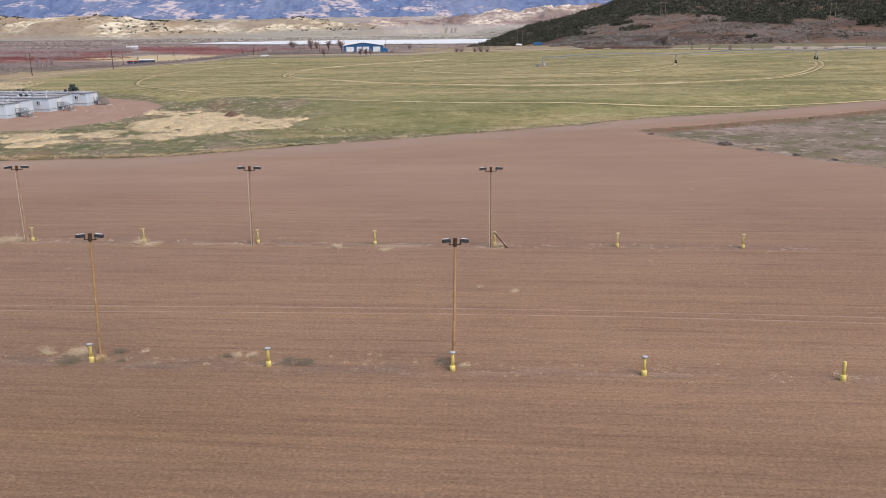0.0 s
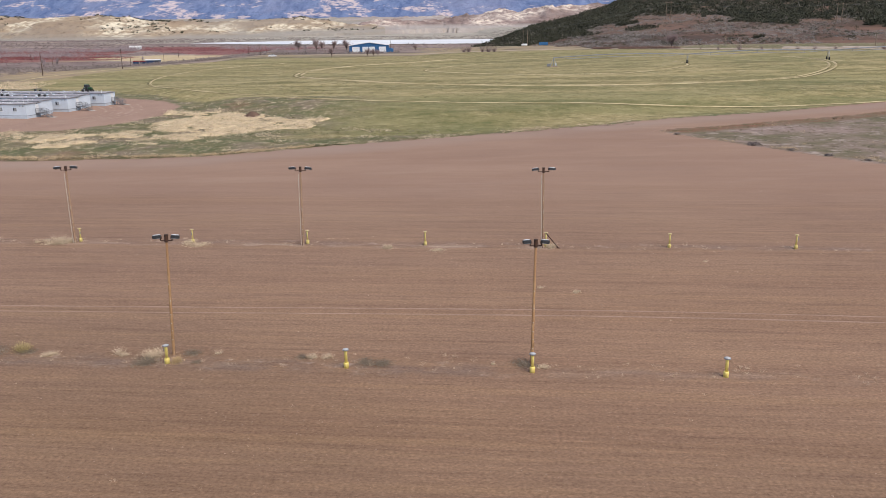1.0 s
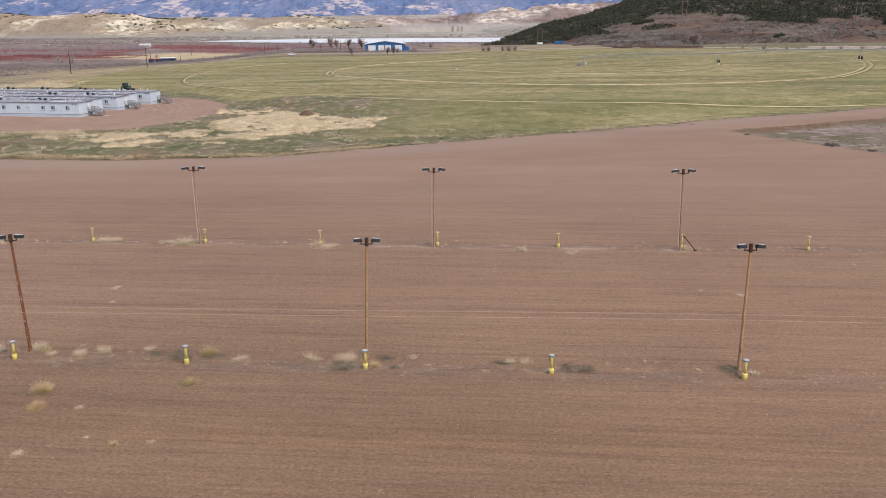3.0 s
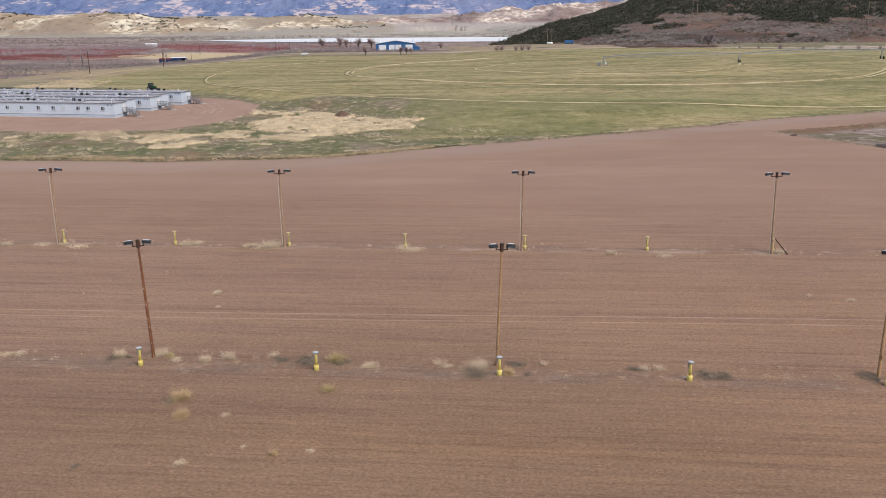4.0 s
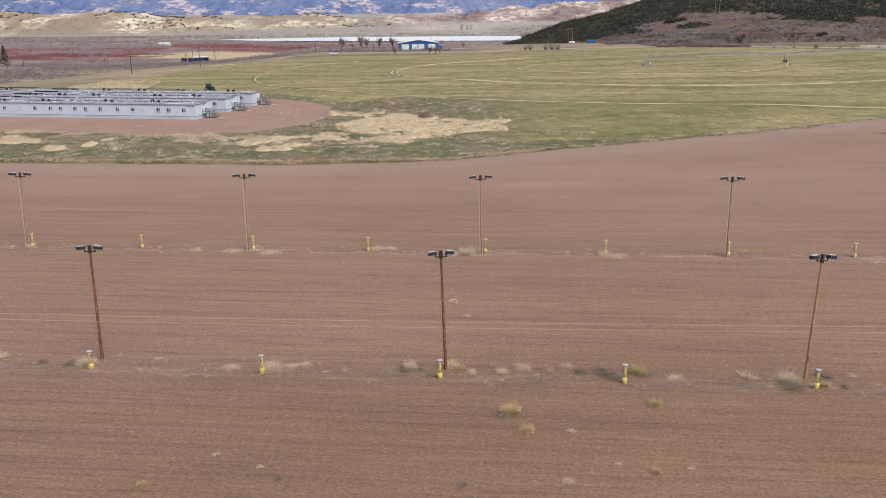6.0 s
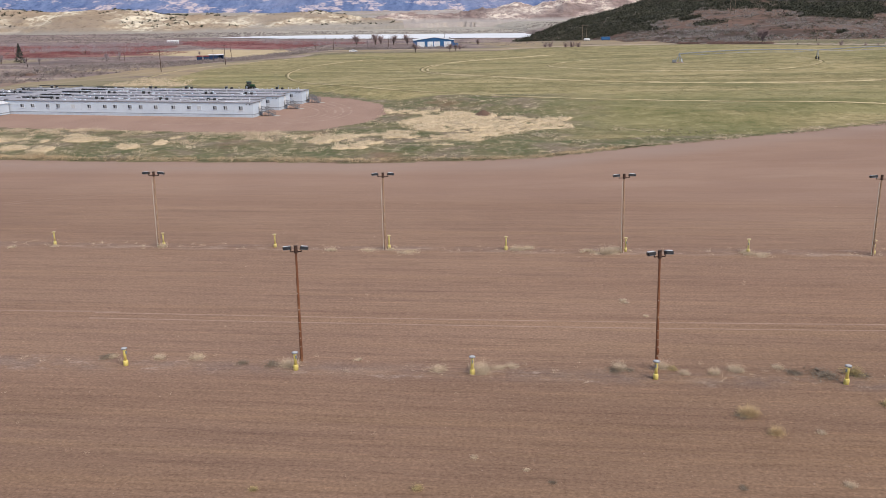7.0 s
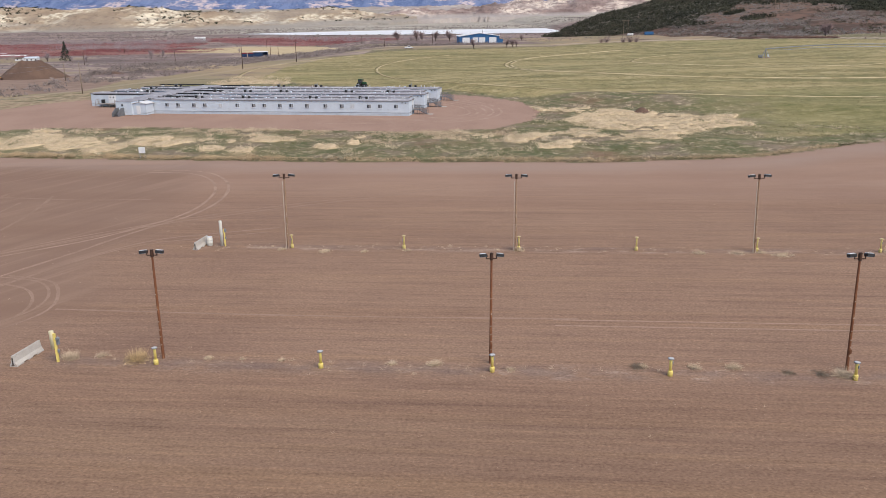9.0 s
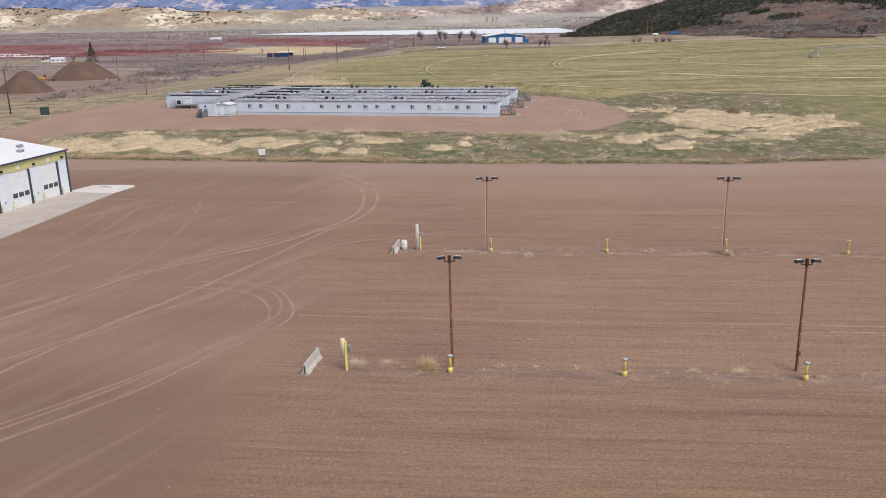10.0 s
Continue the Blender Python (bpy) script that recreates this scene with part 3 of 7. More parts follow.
zone(gm, "warm", ease((GX + 70) / 75) * ease((86 - GY) / 30) * 0.85 + 0.45 * ease((48 - GY) / 9) * (GX < 0))
zone(gm, "calm", 0.92 * traffic + smooth)
zone(gm, "row", ease((1.7 - line_distance(NEAR_ROW, GX, GY)) / 1.5) * (0.35 + 0.65 * ease((2 - GX) / 10)) + 0.8 * ease((1.6 - line_distance(FAR_ROW, GX, GY)) / 1.5))
zone(gm, "chalk", ease((0.8 - line_distance([(5, 77.3), (-120, 88.2)], GX, GY)) / 0.7) + 0.35 * ease((0.8 - line_distance(NEAR_ROW, GX, GY)) / 0.7))
puffs = np.maximum.reduce([ease(1.6 - np.hypot((WX - px) / rx, (WY - py) / ry)) for px, py, rx, ry in PUFFS])
zone(gm, "dry", inside(DRY_A, WX, WY) * ease((fbm(GX / 7, GY / 5, 81) - 0.32) * 8) * 0.9 + inside(DRY_D, WX, WY) * ease((fbm(GX / 5, GY / 3.5, 89) - 0.46) * 8) * 0.7 + 0.7 * puffs + inside(DRY_C, WX, WY))
is_valley = (GY > 330) & ~inside(FIELD, WX, WY) & ((GX < -150) | (GY > 560 + 20 * (GX < 0)))
zone(gm, "valley", is_valley)
zone(gm, "pasture", (ease((fbm(FX / 90, FY / 60, 41) - 0.52) * 8) * is_valley * (GY < 1000)) * 0.9 + 1.0 * inside([(-240, 262), (-172, 322), (-172, 400), (-165, 495), (-176, 520), (-200, 470), (-212, 370)], WX, WY) * ~inside(FIELD, WX, WY) + 0.9 * is_valley * ease((GX + 40) / 40) * ease((830 - GY) / 60))
zone(gm, "red", (inside(RED_A, FX, FY) | inside(RED_B, FX, FY) | inside(RED_C, FX, FY)) * 1.0)
zone(gm, "straw", inside(STRAW, FX * 0.5 + GX * 0.5, FY * 0.5 + GY * 0.5) * 1.0)
zone(gm, "flat", ease((FY - 1560) / 250) * ease((FX + 900) / 400))
zone(gm, "alkali", inside(ICE, GX, GY) * 0.9)
zone(gm, "yard", inside(YARD, WX, WY) * 1.0)
paths = np.minimum.reduce([line_distance([(-330, 190), (-235, 262), (-205, 340), (-185, 420), (-172, 520)], GX, GY), line_distance([(-330, 215), (-262, 262)], GX, GY)])
road_far = line_distance([(-150, 640), (-60, 602), (8, 592), (60, 582), (98, 560), (135, 528), (190, 468), (260, 424), (400, 362), (600, 340)], GX, GY)
zone(gm, "path", np.maximum(ease((2.2 - paths) / 1.5) * 0.35, ease((5.5 - road_far) / 2) * 0.9))


# ---------------------------------------------------------------- lake
me = bpy.data.meshes.new("lake")
bm = bmesh.new()
bm.faces.new([bm.verts.new((x, y, -10.2)) for x, y in LAKE])
bm.to_mesh(me)
bm.free()
m_water, wnt, wb = nodes_of("lake_water", 0.5, 0.0, 0.3)
wb.inputs["Base Color"].default_value = (0.62, 0.66, 0.70, 1)
wtc = wnt.nodes.new("ShaderNodeTexCoord").outputs["Object"]
wnt.links.new(mixed(wnt, ramp(wnt, noise_node(wnt, wtc, 1.0, 3.0, (0.004, 0.03, 1)), 0.4, 0.62), (0.76, 0.76, 0.77), (0.64, 0.65, 0.68)), wb.inputs["Base Color"])
bumped(wnt, wb, noise_node(wnt, wtc, 0.8, 3.0), 0.1, 0.1)
me.materials.append(m_water)
tagged(new("water", me), "pale still lake with broad whitish streaks", "lake", kind="structure")


# ---------------------------------------------------------------- the badland hills, the mountains, the juniper hill
def fan(y0, y1, rows, b0, b1, cols):
    yy = np.repeat(np.geomspace(y0, y1, rows)[:, None], cols, 1)
    bb = np.repeat(np.linspace(b0, b1, cols)[None, :], rows, 0)
    return bb * yy, yy, bb


def ridged(x, y, seed, octaves=4):
    v, amp, tot = 0.0, 1.0, 0.0
    for k in range(octaves):
        v = v + amp * (1 - np.abs(2 * vnoise(x * 2 ** k + 5.1 * k, y * 2 ** k + 3.7 * k, seed + k) - 1))
        tot += amp
        amp *= 0.5
    return v / tot


def clay(name, dark, mid, pale, grey):
    """Eroded clay: broad washes, gullies down the slope painted with their shade, a grey-green foot."""
    m, n_, b_ = nodes_of(name, 0.95, 0.0, 0.1)
    p = n_.nodes.new("ShaderNodeTexCoord").outputs["Object"]
    wash = noise_node(n_, p, 1.0, 4.0, (0.006, 0.0025, 0.02))
    gully = noise_node(n_, p, 1.0, 6.0, (0.030, 0.016, 0.06), 0, 0.75)
    spot = noise_node(n_, p, 1.0, 5.0, (0.07, 0.03, 0.12), 0, 0.75)
    k = mixed(n_, ramp(n_, wash, 0.38, 0.60), dark, mid)
    k = mixed(n_, times(n_, ramp(n_, wash, 0.48, 0.58), ramp(n_, gully, 0.44, 0.56)), k, pale)
    # relief shade in the colour: the soft sun hardly models these slopes
    k = mixed(n_, times(n_, ramp(n_, gully, 0.52, 0.38), 0.75), k, dark)
    k = mixed(n_, times(n_, ramp(n_, spot, 0.46, 0.36), 0.7), k, tuple(0.5 * v for v in dark))
    at_ = n_.nodes.new("ShaderNodeAttribute")
    at_.attribute_name = "rise"
    rise = at_.outputs["Fac"]
    k = mixed(n_, times(n_, ramp(n_, rise, 9, 2), 0.9), k, grey)
    k = mixed(n_, times(n_, ramp(n_, noise_node(n_, p, 1.0, 3.0, (0.0022, 0.003, 0.03)), 0.5, 0.6), times(n_, ramp(n_, rise, 45, 18), 0.45)), k, grey)
    n_.links.new(k, b_.inputs["Base Color"])
    bumped(n_, b_, gully, 0.8, 8.0)
    return m


def hills(name, label, bears, rises, ranks, seed, rough, material, b0, b1, carve=3.0, pitch=120):
    """A chain of hills: bearing of the crest against its rise over the eye, in thousandths."""
    X, Y, B = fan(2150, 4250, 130, b0, b1, 440)
    crest_y = np.interp(B, *ranks) + 260 * (fbm(B * 11, B * 0 + 2, seed) - 0.5)
    crest = 21 + np.interp(B, bears, rises) / 1000 * crest_y
    crest = crest + 0.55 * rough * (ridged(X / 150, Y * 0 + 1.5, seed + 5, 5) - 0.62) * ease((crest + 10) / 30)
    foot = crest_y - 420 - 220 * fbm(B * 16, B * 0, seed + 2)
    t = (Y - foot) / (crest_y - foot)
    prof = np.where(t < 1, ease(t) ** (0.75 + 1.0 * ease((B + 0.29) / 0.07) * (B < 0.0)), 1.0)
    base = -12 + np.clip((Y - 2300) / 1900, 0, 1) * 66
    gul = ridged(X / pitch + 0.6 * fbm(X / 200, Y / 200, seed + 8), Y / 170, seed + 3, 5) - 0.55
    Z = base + (crest - base) * prof * (1 - ease((Y - crest_y) / 500)) + gul * rough * carve * np.sin(np.clip(t, 0, 1) * 2.8) + 0.5 * rough * (fbm(X / 45, Y / 90, seed + 4) - 0.5) * prof
    Z = np.where(t < -0.05, -14, Z)
    zone(tagged(sheet(name, X, Y, Z, material, True), label, "hills", kind="structure").data, "rise", Z - base)
    return X, Y, Z, t


M_TANCLAY = clay("tan_clay", (0.29, 0.22, 0.16), (0.42, 0.34, 0.245), (0.70, 0.63, 0.50), (0.31, 0.285, 0.255))
M_PINKCLAY = clay("pink_clay", (0.20, 0.145, 0.135), (0.48, 0.38, 0.345), (0.72, 0.63, 0.54), (0.37, 0.335, 0.315))
BAD = hills("badland_hills", "eroded cream and tan clay badland hills", [-0.75, -0.545, -0.49, -0.44, -0.41, -0.36, -0.30, -0.27, -0.20, -0.17, -0.145, -0.115, -0.085, -0.05, 0.0], [13, 14, 10, 10.5, 12, 6.5, 4, 2, 6, 9.5, 4, -3, -2, -8, -14],
            ([-0.75, -0.35, -0.2, -0.1, 0.0], [2650, 2700, 2950, 3150, 3200]), 51, 12, M_TANCLAY, -0.75, -0.07)
hills("badland_ridge", "craggy pale pink clay ridge above the flats", [-0.14, -0.11, -0.085, -0.04, -0.02, 0.01, 0.045, 0.066, 0.088, 0.10, 0.15, 0.18, 0.30, 0.45], [-14, -1, 2.5, 1.5, 1, 3, 10, 15, 10.5, 14.5, 17, 19, 21, 21],
      ([-0.14, 0.0, 0.45], [3250, 3350, 3500]), 151, 18, M_PINKCLAY, -0.14, 0.45, 2.6, 95)

X, Y, B = fan(4050, 4980, 90, -0.8, 0.6, 480)
t = (Y - 4100) / 850
top = 330 - 190 * ease((B - 0.15) / 0.04) + 40 * (fbm(B * 6, B * 0, 61) - 0.5)
rid = ridged(X / 300, Y / 420, 62, 5)
Z = 48 + (top - 48) * np.clip(t, 0, 1) ** 1.15 + (rid - 0.5) * 70 * np.sin(np.clip(t, 0, 1) * 2.6) + 10 * (fbm(X / 60, Y / 80, 63) - 0.5)
Z = np.where(t < 0, 20, Z)
# distance haze and cloud shade are put into the blues of this colour
m_mt, nm, bmnt = nodes_of("forested_mountain", 0.95, 0.0, 0.05)
mp = nm.nodes.new("ShaderNodeTexCoord").outputs["Object"]
n1 = noise_node(nm, mp, 1.0, 6.0, (0.007, 0.0008, 0.024), 0, 0.7)
n2 = noise_node(nm, mp, 1.0, 6.0, (0.022, 0.002, 0.02), 0, 0.75)
n3 = noise_node(nm, mp, 0.0018, 3.0)
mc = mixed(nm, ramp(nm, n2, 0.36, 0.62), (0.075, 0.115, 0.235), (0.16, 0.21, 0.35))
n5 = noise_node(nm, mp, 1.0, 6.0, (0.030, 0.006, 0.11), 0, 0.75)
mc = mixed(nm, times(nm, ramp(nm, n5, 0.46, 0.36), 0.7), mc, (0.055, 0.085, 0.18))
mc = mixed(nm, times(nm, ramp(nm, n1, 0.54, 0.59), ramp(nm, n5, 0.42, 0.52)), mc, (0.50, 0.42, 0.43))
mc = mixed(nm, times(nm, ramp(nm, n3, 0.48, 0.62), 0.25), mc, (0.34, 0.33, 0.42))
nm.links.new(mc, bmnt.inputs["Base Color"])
tagged(sheet("mountain_range", X, Y, Z, m_mt, True), "wooded mountains coloured blue for haze, with pale cliff bands", "mountains", kind="structure")


def hill_z(x, y):
    x, y = np.asarray(x, float), np.asarray(y, float)
    b = x / y
    foot = np.interp(b, [0.03, 0.053, 0.10, 0.16, 0.7], [1150, 1080, 850, 765, 745])
    crest_at = np.interp(b, [0.03, 0.053, 0.115, 0.22, 0.7], [1200, 1180, 1220, 1350, 1700])
    high = np.interp(b, [0.03, 0.053, 0.115, 0.15, 0.19, 0.22, 0.3, 0.45, 0.7], [-14, -5, 20, 29, 43, 62, 100, 150, 200])
    low = -11 * ease((y - 760) / 300) * ease((190 - x) / 110) - 0.6 - 1.0 * ease((b - 0.10) / 0.08)
    t = (y - foot) / (crest_at - foot)
    g = np.interp(np.clip(t, -0.1, 1.0), [-0.1, 0, 0.28, 1.0], [-0.05, 0, 0.24, 1.0])
    bump = 10 * (fbm(x / 90, y / 120, 71) - 0.5) * ease(t * 2.5) * ease((b - 0.05) * 14)
    z = low + (high - low) * np.where(t > 1, 1 - ease((t - 1) / 0.8), g) + bump
    return np.where(t < 0, low - 0.16 * (foot - y), z)


X, Y, B = fan(742, 1900, 190, 0.03, 0.72, 300)
m_hill, nh, bh = nodes_of("dry_hillside", 0.95, 0.0, 0.1)
hp = nh.nodes.new("ShaderNodeTexCoord").outputs["Object"]
n1 = noise_node(nh, hp, 1.0, 5.0, (0.012, 0.012, 0.03))
n2 = noise_node(nh, hp, 1.0, 6.0, (0.16, 0.07, 0.2), 0, 0.75)
hc = mixed(nh, ramp(nh, n1, 0.4, 0.6), (0.078, 0.055, 0.046), (0.128, 0.080, 0.062))
hc = mixed(nh, times(nh, ramp(nh, n2, 0.55, 0.66), 0.45), hc, (0.22, 0.18, 0.155))
hc = mixed(nh, times(nh, ramp(nh, n2, 0.48, 0.36), 0.85), hc, (0.052, 0.043, 0.035))
n4 = noise_node(nh, hp, 1.0, 4.0, (0.006, 0.02, 0.08))
hc = mixed(nh, times(nh, ramp(nh, n4, 0.52, 0.62), 0.6), hc, (0.19, 0.112, 0.085))
ha = nh.nodes.new("ShaderNodeAttribute")
ha.attribute_name = "upper"
hs = nh.nodes.new("ShaderNodeAttribute")
hs.attribute_name = "sage"
n6 = noise_node(nh, hp, 1.0, 6.0, (0.22, 0.12, 0.3), 0, 0.8)
hc = mixed(nh, times(nh, hs.outputs["Fac"], ramp(nh, n6, 0.44, 0.60)), hc, (0.150, 0.138, 0.130))
hc = mixed(nh, times(nh, ha.outputs["Fac"], ramp(nh, n2, 0.36, 0.52)), hc, (0.165, 0.105, 0.081))
hw_ = nh.nodes.new("ShaderNodeAttribute")
hw_.attribute_name = "duff"
# litter under the junipers, with the trees' shade mixed into its colour
hc = mixed(nh, hw_.outputs["Fac"], hc, mixed(nh, ramp(nh, n2, 0.35, 0.65), (0.050, 0.043, 0.031), (0.088, 0.068, 0.050)))
nh.links.new(hc, bh.inputs["Base Color"])


def hill_place(x, y):
    """Draws the open slope forward: its foot lies nearer than the wooded crest."""
    x, y = np.asarray(x, float), np.asarray(y, float)
    z, b = hill_z(x, y), x / y
    foot = np.interp(b, [0.03, 0.053, 0.10, 0.16, 0.7], [1150, 1080, 850, 765, 745])
    crest_at = np.interp(b, [0.03, 0.053, 0.115, 0.22, 0.7], [1200, 1180, 1220, 1350, 1700])
    t = np.clip((y - foot) / (crest_at - foot), 0, 1)
    s = 1 - ease((b - 0.10) / 0.08) * np.maximum(0.27 - 0.24 * t, 0)
    return np.stack([x * s, y * s, 21.4 + (z - 21.4) * s], -1)


HP = hill_place(X, Y)
HT = np.clip((Y - np.interp(B, [0.03, 0.053, 0.10, 0.16, 0.7], [1150, 1080, 850, 765, 745])) / 500, 0, 1)
hill = tagged(sheet("juniper_hill", HP[..., 0], HP[..., 1], HP[..., 2], m_hill), "brown sagebrush hillside under dark juniper woods", "hill", kind="structure")
zone(hill.data, "upper", ease((HT - 0.18 + 0.2 * (fbm(X / 40, Y / 60, 73) - 0.5)) / 0.08) * ease((fbm(X / 70, Y / 40, 76) - 0.40) * 7))
def wooded(b, t, x, y):
    """How thick the junipers stand: over 0.46 they close."""
    return 0.5 + 1.35 * (fbm(x / 38, y / 60, 95) - 0.5) + 3.0 * np.clip(t - np.interp(b, [0.05, 0.1, 0.14, 0.18, 0.25, 0.35, 0.42, 0.6], [0.05, 0.14, 0.29, 0.38, 0.34, 0.25, 0.17, 0.12]), -0.3, 0.2)


HC = np.interp(B, [0.03, 0.053, 0.115, 0.22, 0.7], [1200, 1180, 1220, 1350, 1700])
HF = np.interp(B, [0.03, 0.053, 0.10, 0.16, 0.7], [1150, 1080, 850, 765, 745])
# where the woods close, the ground takes the shaded litter colour
zone(hill.data, "duff", ease((wooded(B, (Y - HF) / (HC - HF), X, Y) - 0.47) / 0.08) * 0.9)
zone(hill.data, "sage", ease((fbm(X / 60, Y / 26, 74) - 0.44) * 8))


def hill_at(x, y):
    """Height of the hillside over a place in the plan."""
    k = np.argmin((HP[..., 0] - x) ** 2 + (HP[..., 1] - y) ** 2)
    return float(HP[..., 2].ravel()[k])



# ---------------------------------------------------------------- mesh helpers
def finish(bm, name, material, smooth=False):
    me = bpy.data.meshes.new(name)
    bmesh.ops.recalc_face_normals(bm, faces=bm.faces)
    bm.to_mesh(me)
    bm.free()
    me.materials.append(material)
    if smooth:
        for p in me.polygons:
            p.use_smooth = len(p.vertices) == 4
    return me


def part(name, bm, material, parent, label="", smooth=False):
    ob = new(name, finish(bm, name, material, smooth))
    ob.parent = parent
    if label:
        ob["label"] = label
    return ob


def again(src, parent, m):
    """One more part on the same mesh."""
    ob = new(src.name.split(".")[0], src.data)
    ob.parent = parent
    ob.matrix_basis = m
    return ob


def thing(name, label, category, m=None, group=""):
    ob = new(name)
    ob.empty_display_size = 0.3
    if m is not None:
        ob.matrix_basis = m
    return tagged(ob, label, category, group)


def box(bm, sx, sy, sz, m=None, bevel=0.0):
    """A box with its base centre at the origin of m."""
    m = m if m is not None else Matrix()
    vs = bmesh.ops.create_cube(bm, size=1.0, matrix=m @ Matrix.Translation((0, 0, sz / 2)) @ Matrix.Diagonal((sx, sy, sz, 1)))["verts"]
    if bevel:
        es = list({e for v in vs for e in v.link_edges})
        bmesh.ops.bevel(bm, geom=es, offset=bevel, segments=1, affect="EDGES")
    return bm


def tube(bm, r0, r1, h, m=None, seg=10):
    m = m if m is not None else Matrix()
    bmesh.ops.create_cone(bm, cap_ends=True, segments=seg, radius1=r0, radius2=max(r1, 0.0005), depth=h, matrix=m @ Matrix.Translation((0, 0, h / 2)))
    return bm


def bar(bm, a, b, r, seg=6, r1=None):
    a, b = Vector(a), Vector(b)
    q = (b - a).to_track_quat("Z", "Y").to_matrix().to_4x4()
    return tube(bm, r, r if r1 is None else r1, (b - a).length, Matrix.Translation(a) @ q, seg)


def lathe(bm, prof, seg=12):
    rings = [[bm.verts.new((r * math.cos(2 * math.pi * k / seg), r * math.sin(2 * math.pi * k / seg), z)) for k in range(seg)] for r, z in prof]
    for a, b in zip(rings[:-1], rings[1:]):
        for k in range(seg):
            bm.faces.new((a[k], a[(k + 1) % seg], b[(k + 1) % seg], b[k]))
    bm.faces.new(rings[0][::-1])
    bm.faces.new(rings[-1])
    return bm


def prism(bm, prof, x0, x1, m=None):
    """Extrude a profile of (y, z) from x0 to x1."""
    m = m if m is not None else Matrix()
    a = [bm.verts.new(m @ Vector((x0, y, z))) for y, z in prof]
    b = [bm.verts.new(m @ Vector((x1, y, z))) for y, z in prof]
    n = len(prof)
    bm.faces.new(a[::-1])
    bm.faces.new(b)
    for k in range(n):
        bm.faces.new((a[k], a[(k + 1) % n], b[(k + 1) % n], b[k]))
    return bm


B_ = bmesh.new


def soup(name, tris, material):
    """A mesh out of loose triangles, an array (n, 3, 3)."""
    me = bpy.data.meshes.new(name)
    n = len(tris)
    me.vertices.add(n * 3)
    me.vertices.foreach_set("co", tris.astype(np.float32).ravel())
    me.loops.add(n * 3)
    me.loops.foreach_set("vertex_index", np.arange(n * 3, dtype=np.int32))
    me.polygons.add(n)
    me.polygons.foreach_set("loop_start", np.arange(0, n * 3, 3, dtype=np.int32))
    me.update(calc_edges=True)
    me.materials.append(material)
    return me


def blades(p, size, k, rng, spread=0.35, lean=0.6, width=0.05):
    """Grass: k blades out of each place p (n, 3)."""
    n = len(p)
    a = rng.uniform(0, 2 * math.pi, (n, k))
    s = np.asarray(size)[:, None]
    r = rng.uniform(0, spread, (n, k)) * s
    base = np.stack([p[:, None, 0] + r * np.cos(a), p[:, None, 1] + r * np.sin(a), np.repeat(p[:, 2:3], k, 1) - 0.02], -1)
    h = rng.uniform(0.5, 1.0, (n, k)) * s
    a2 = a + rng.normal(0, 0.7, (n, k))
    l = rng.uniform(0.1, lean, (n, k)) * s
    tip = base + np.stack([l * np.cos(a2), l * np.sin(a2), h], -1)
    w = rng.uniform(0.6, 1.4, (n, k)) * width * s
    a3 = rng.uniform(0, math.pi, (n, k))
    side = np.stack([w * np.cos(a3), w * np.sin(a3), 0 * w], -1)
    return np.stack([base - side, base + side, tip], 2).reshape(-1, 3, 3)


def clumps(p, size, k, rng, tall=0.8, leaf=0.22, hollow=0.3):
    """Shrubs: k leaf clumps round each place p (n, 3), in a ragged dome."""
    n = len(p)
    s = np.asarray(size)[:, None]
    d = rng.normal(0, 1, (n, k, 3))
    d /= np.linalg.norm(d, axis=2, keepdims=True)
    rad = rng.uniform(hollow, 1.0, (n, k)) ** 0.6 * (1 + 0.25 * rng.normal(0, 1, (n, k)))
    c = d * rad[..., None] * 0.5 * s[..., None]
    c[..., 2] = np.abs(c[..., 2]) * tall * 2 * 0.9
    c += p[:, None, :]
    e = rng.normal(0, 1, (n, k, 3, 3)) * (leaf * s)[..., None, None]
    return (c[:, :, None, :] + e).reshape(-1, 3, 3)


def scatter(poly, n, rng, keep=None):
    xs, ys_ = zip(*poly)
    x, y = rng.uniform(min(xs), max(xs), n), rng.uniform(min(ys_), max(ys_), n)
    ok = inside(poly, x, y)
    if keep is not None:
        ok &= keep(x, y)
    return x[ok], y[ok]


def on_ground(x, y):
    return np.stack([x, y, ground_z(x, y)], -1)


RNG = np.random.default_rng(7)


# ---------------------------------------------------------------- light poles and yellow pedestals
def luminaire(parent, x, z, tilt, width, top_pale):
    lum = part("luminaire", box(B_(), width, 0.44, 0.20, pose(0, 0, -0.06), 0.03), M_LAMP_BLACK, parent)
    lum.matrix_basis = pose(x, -0.05, z, -12, tilt, 0)
    part("lens", box(B_(), width * 0.86, 0.34, 0.03, pose(0, 0, -0.085)), M_LENS, lum)
    # sunlight on the housing's top, painted as a pale plate
    part("top_cover", box(B_(), width * 0.80, 0.34, 0.05, pose(-0.03 * width, 0.02, 0.135), 0.015), top_pale, lum, "pale plate painted as the sunlit top")
    part("knuckle", tube(B_(), 0.045, 0.045, 0.16, pose(-math.copysign(width * 0.5, x), 0, -0.1)), M_DARKSTEEL, lum)


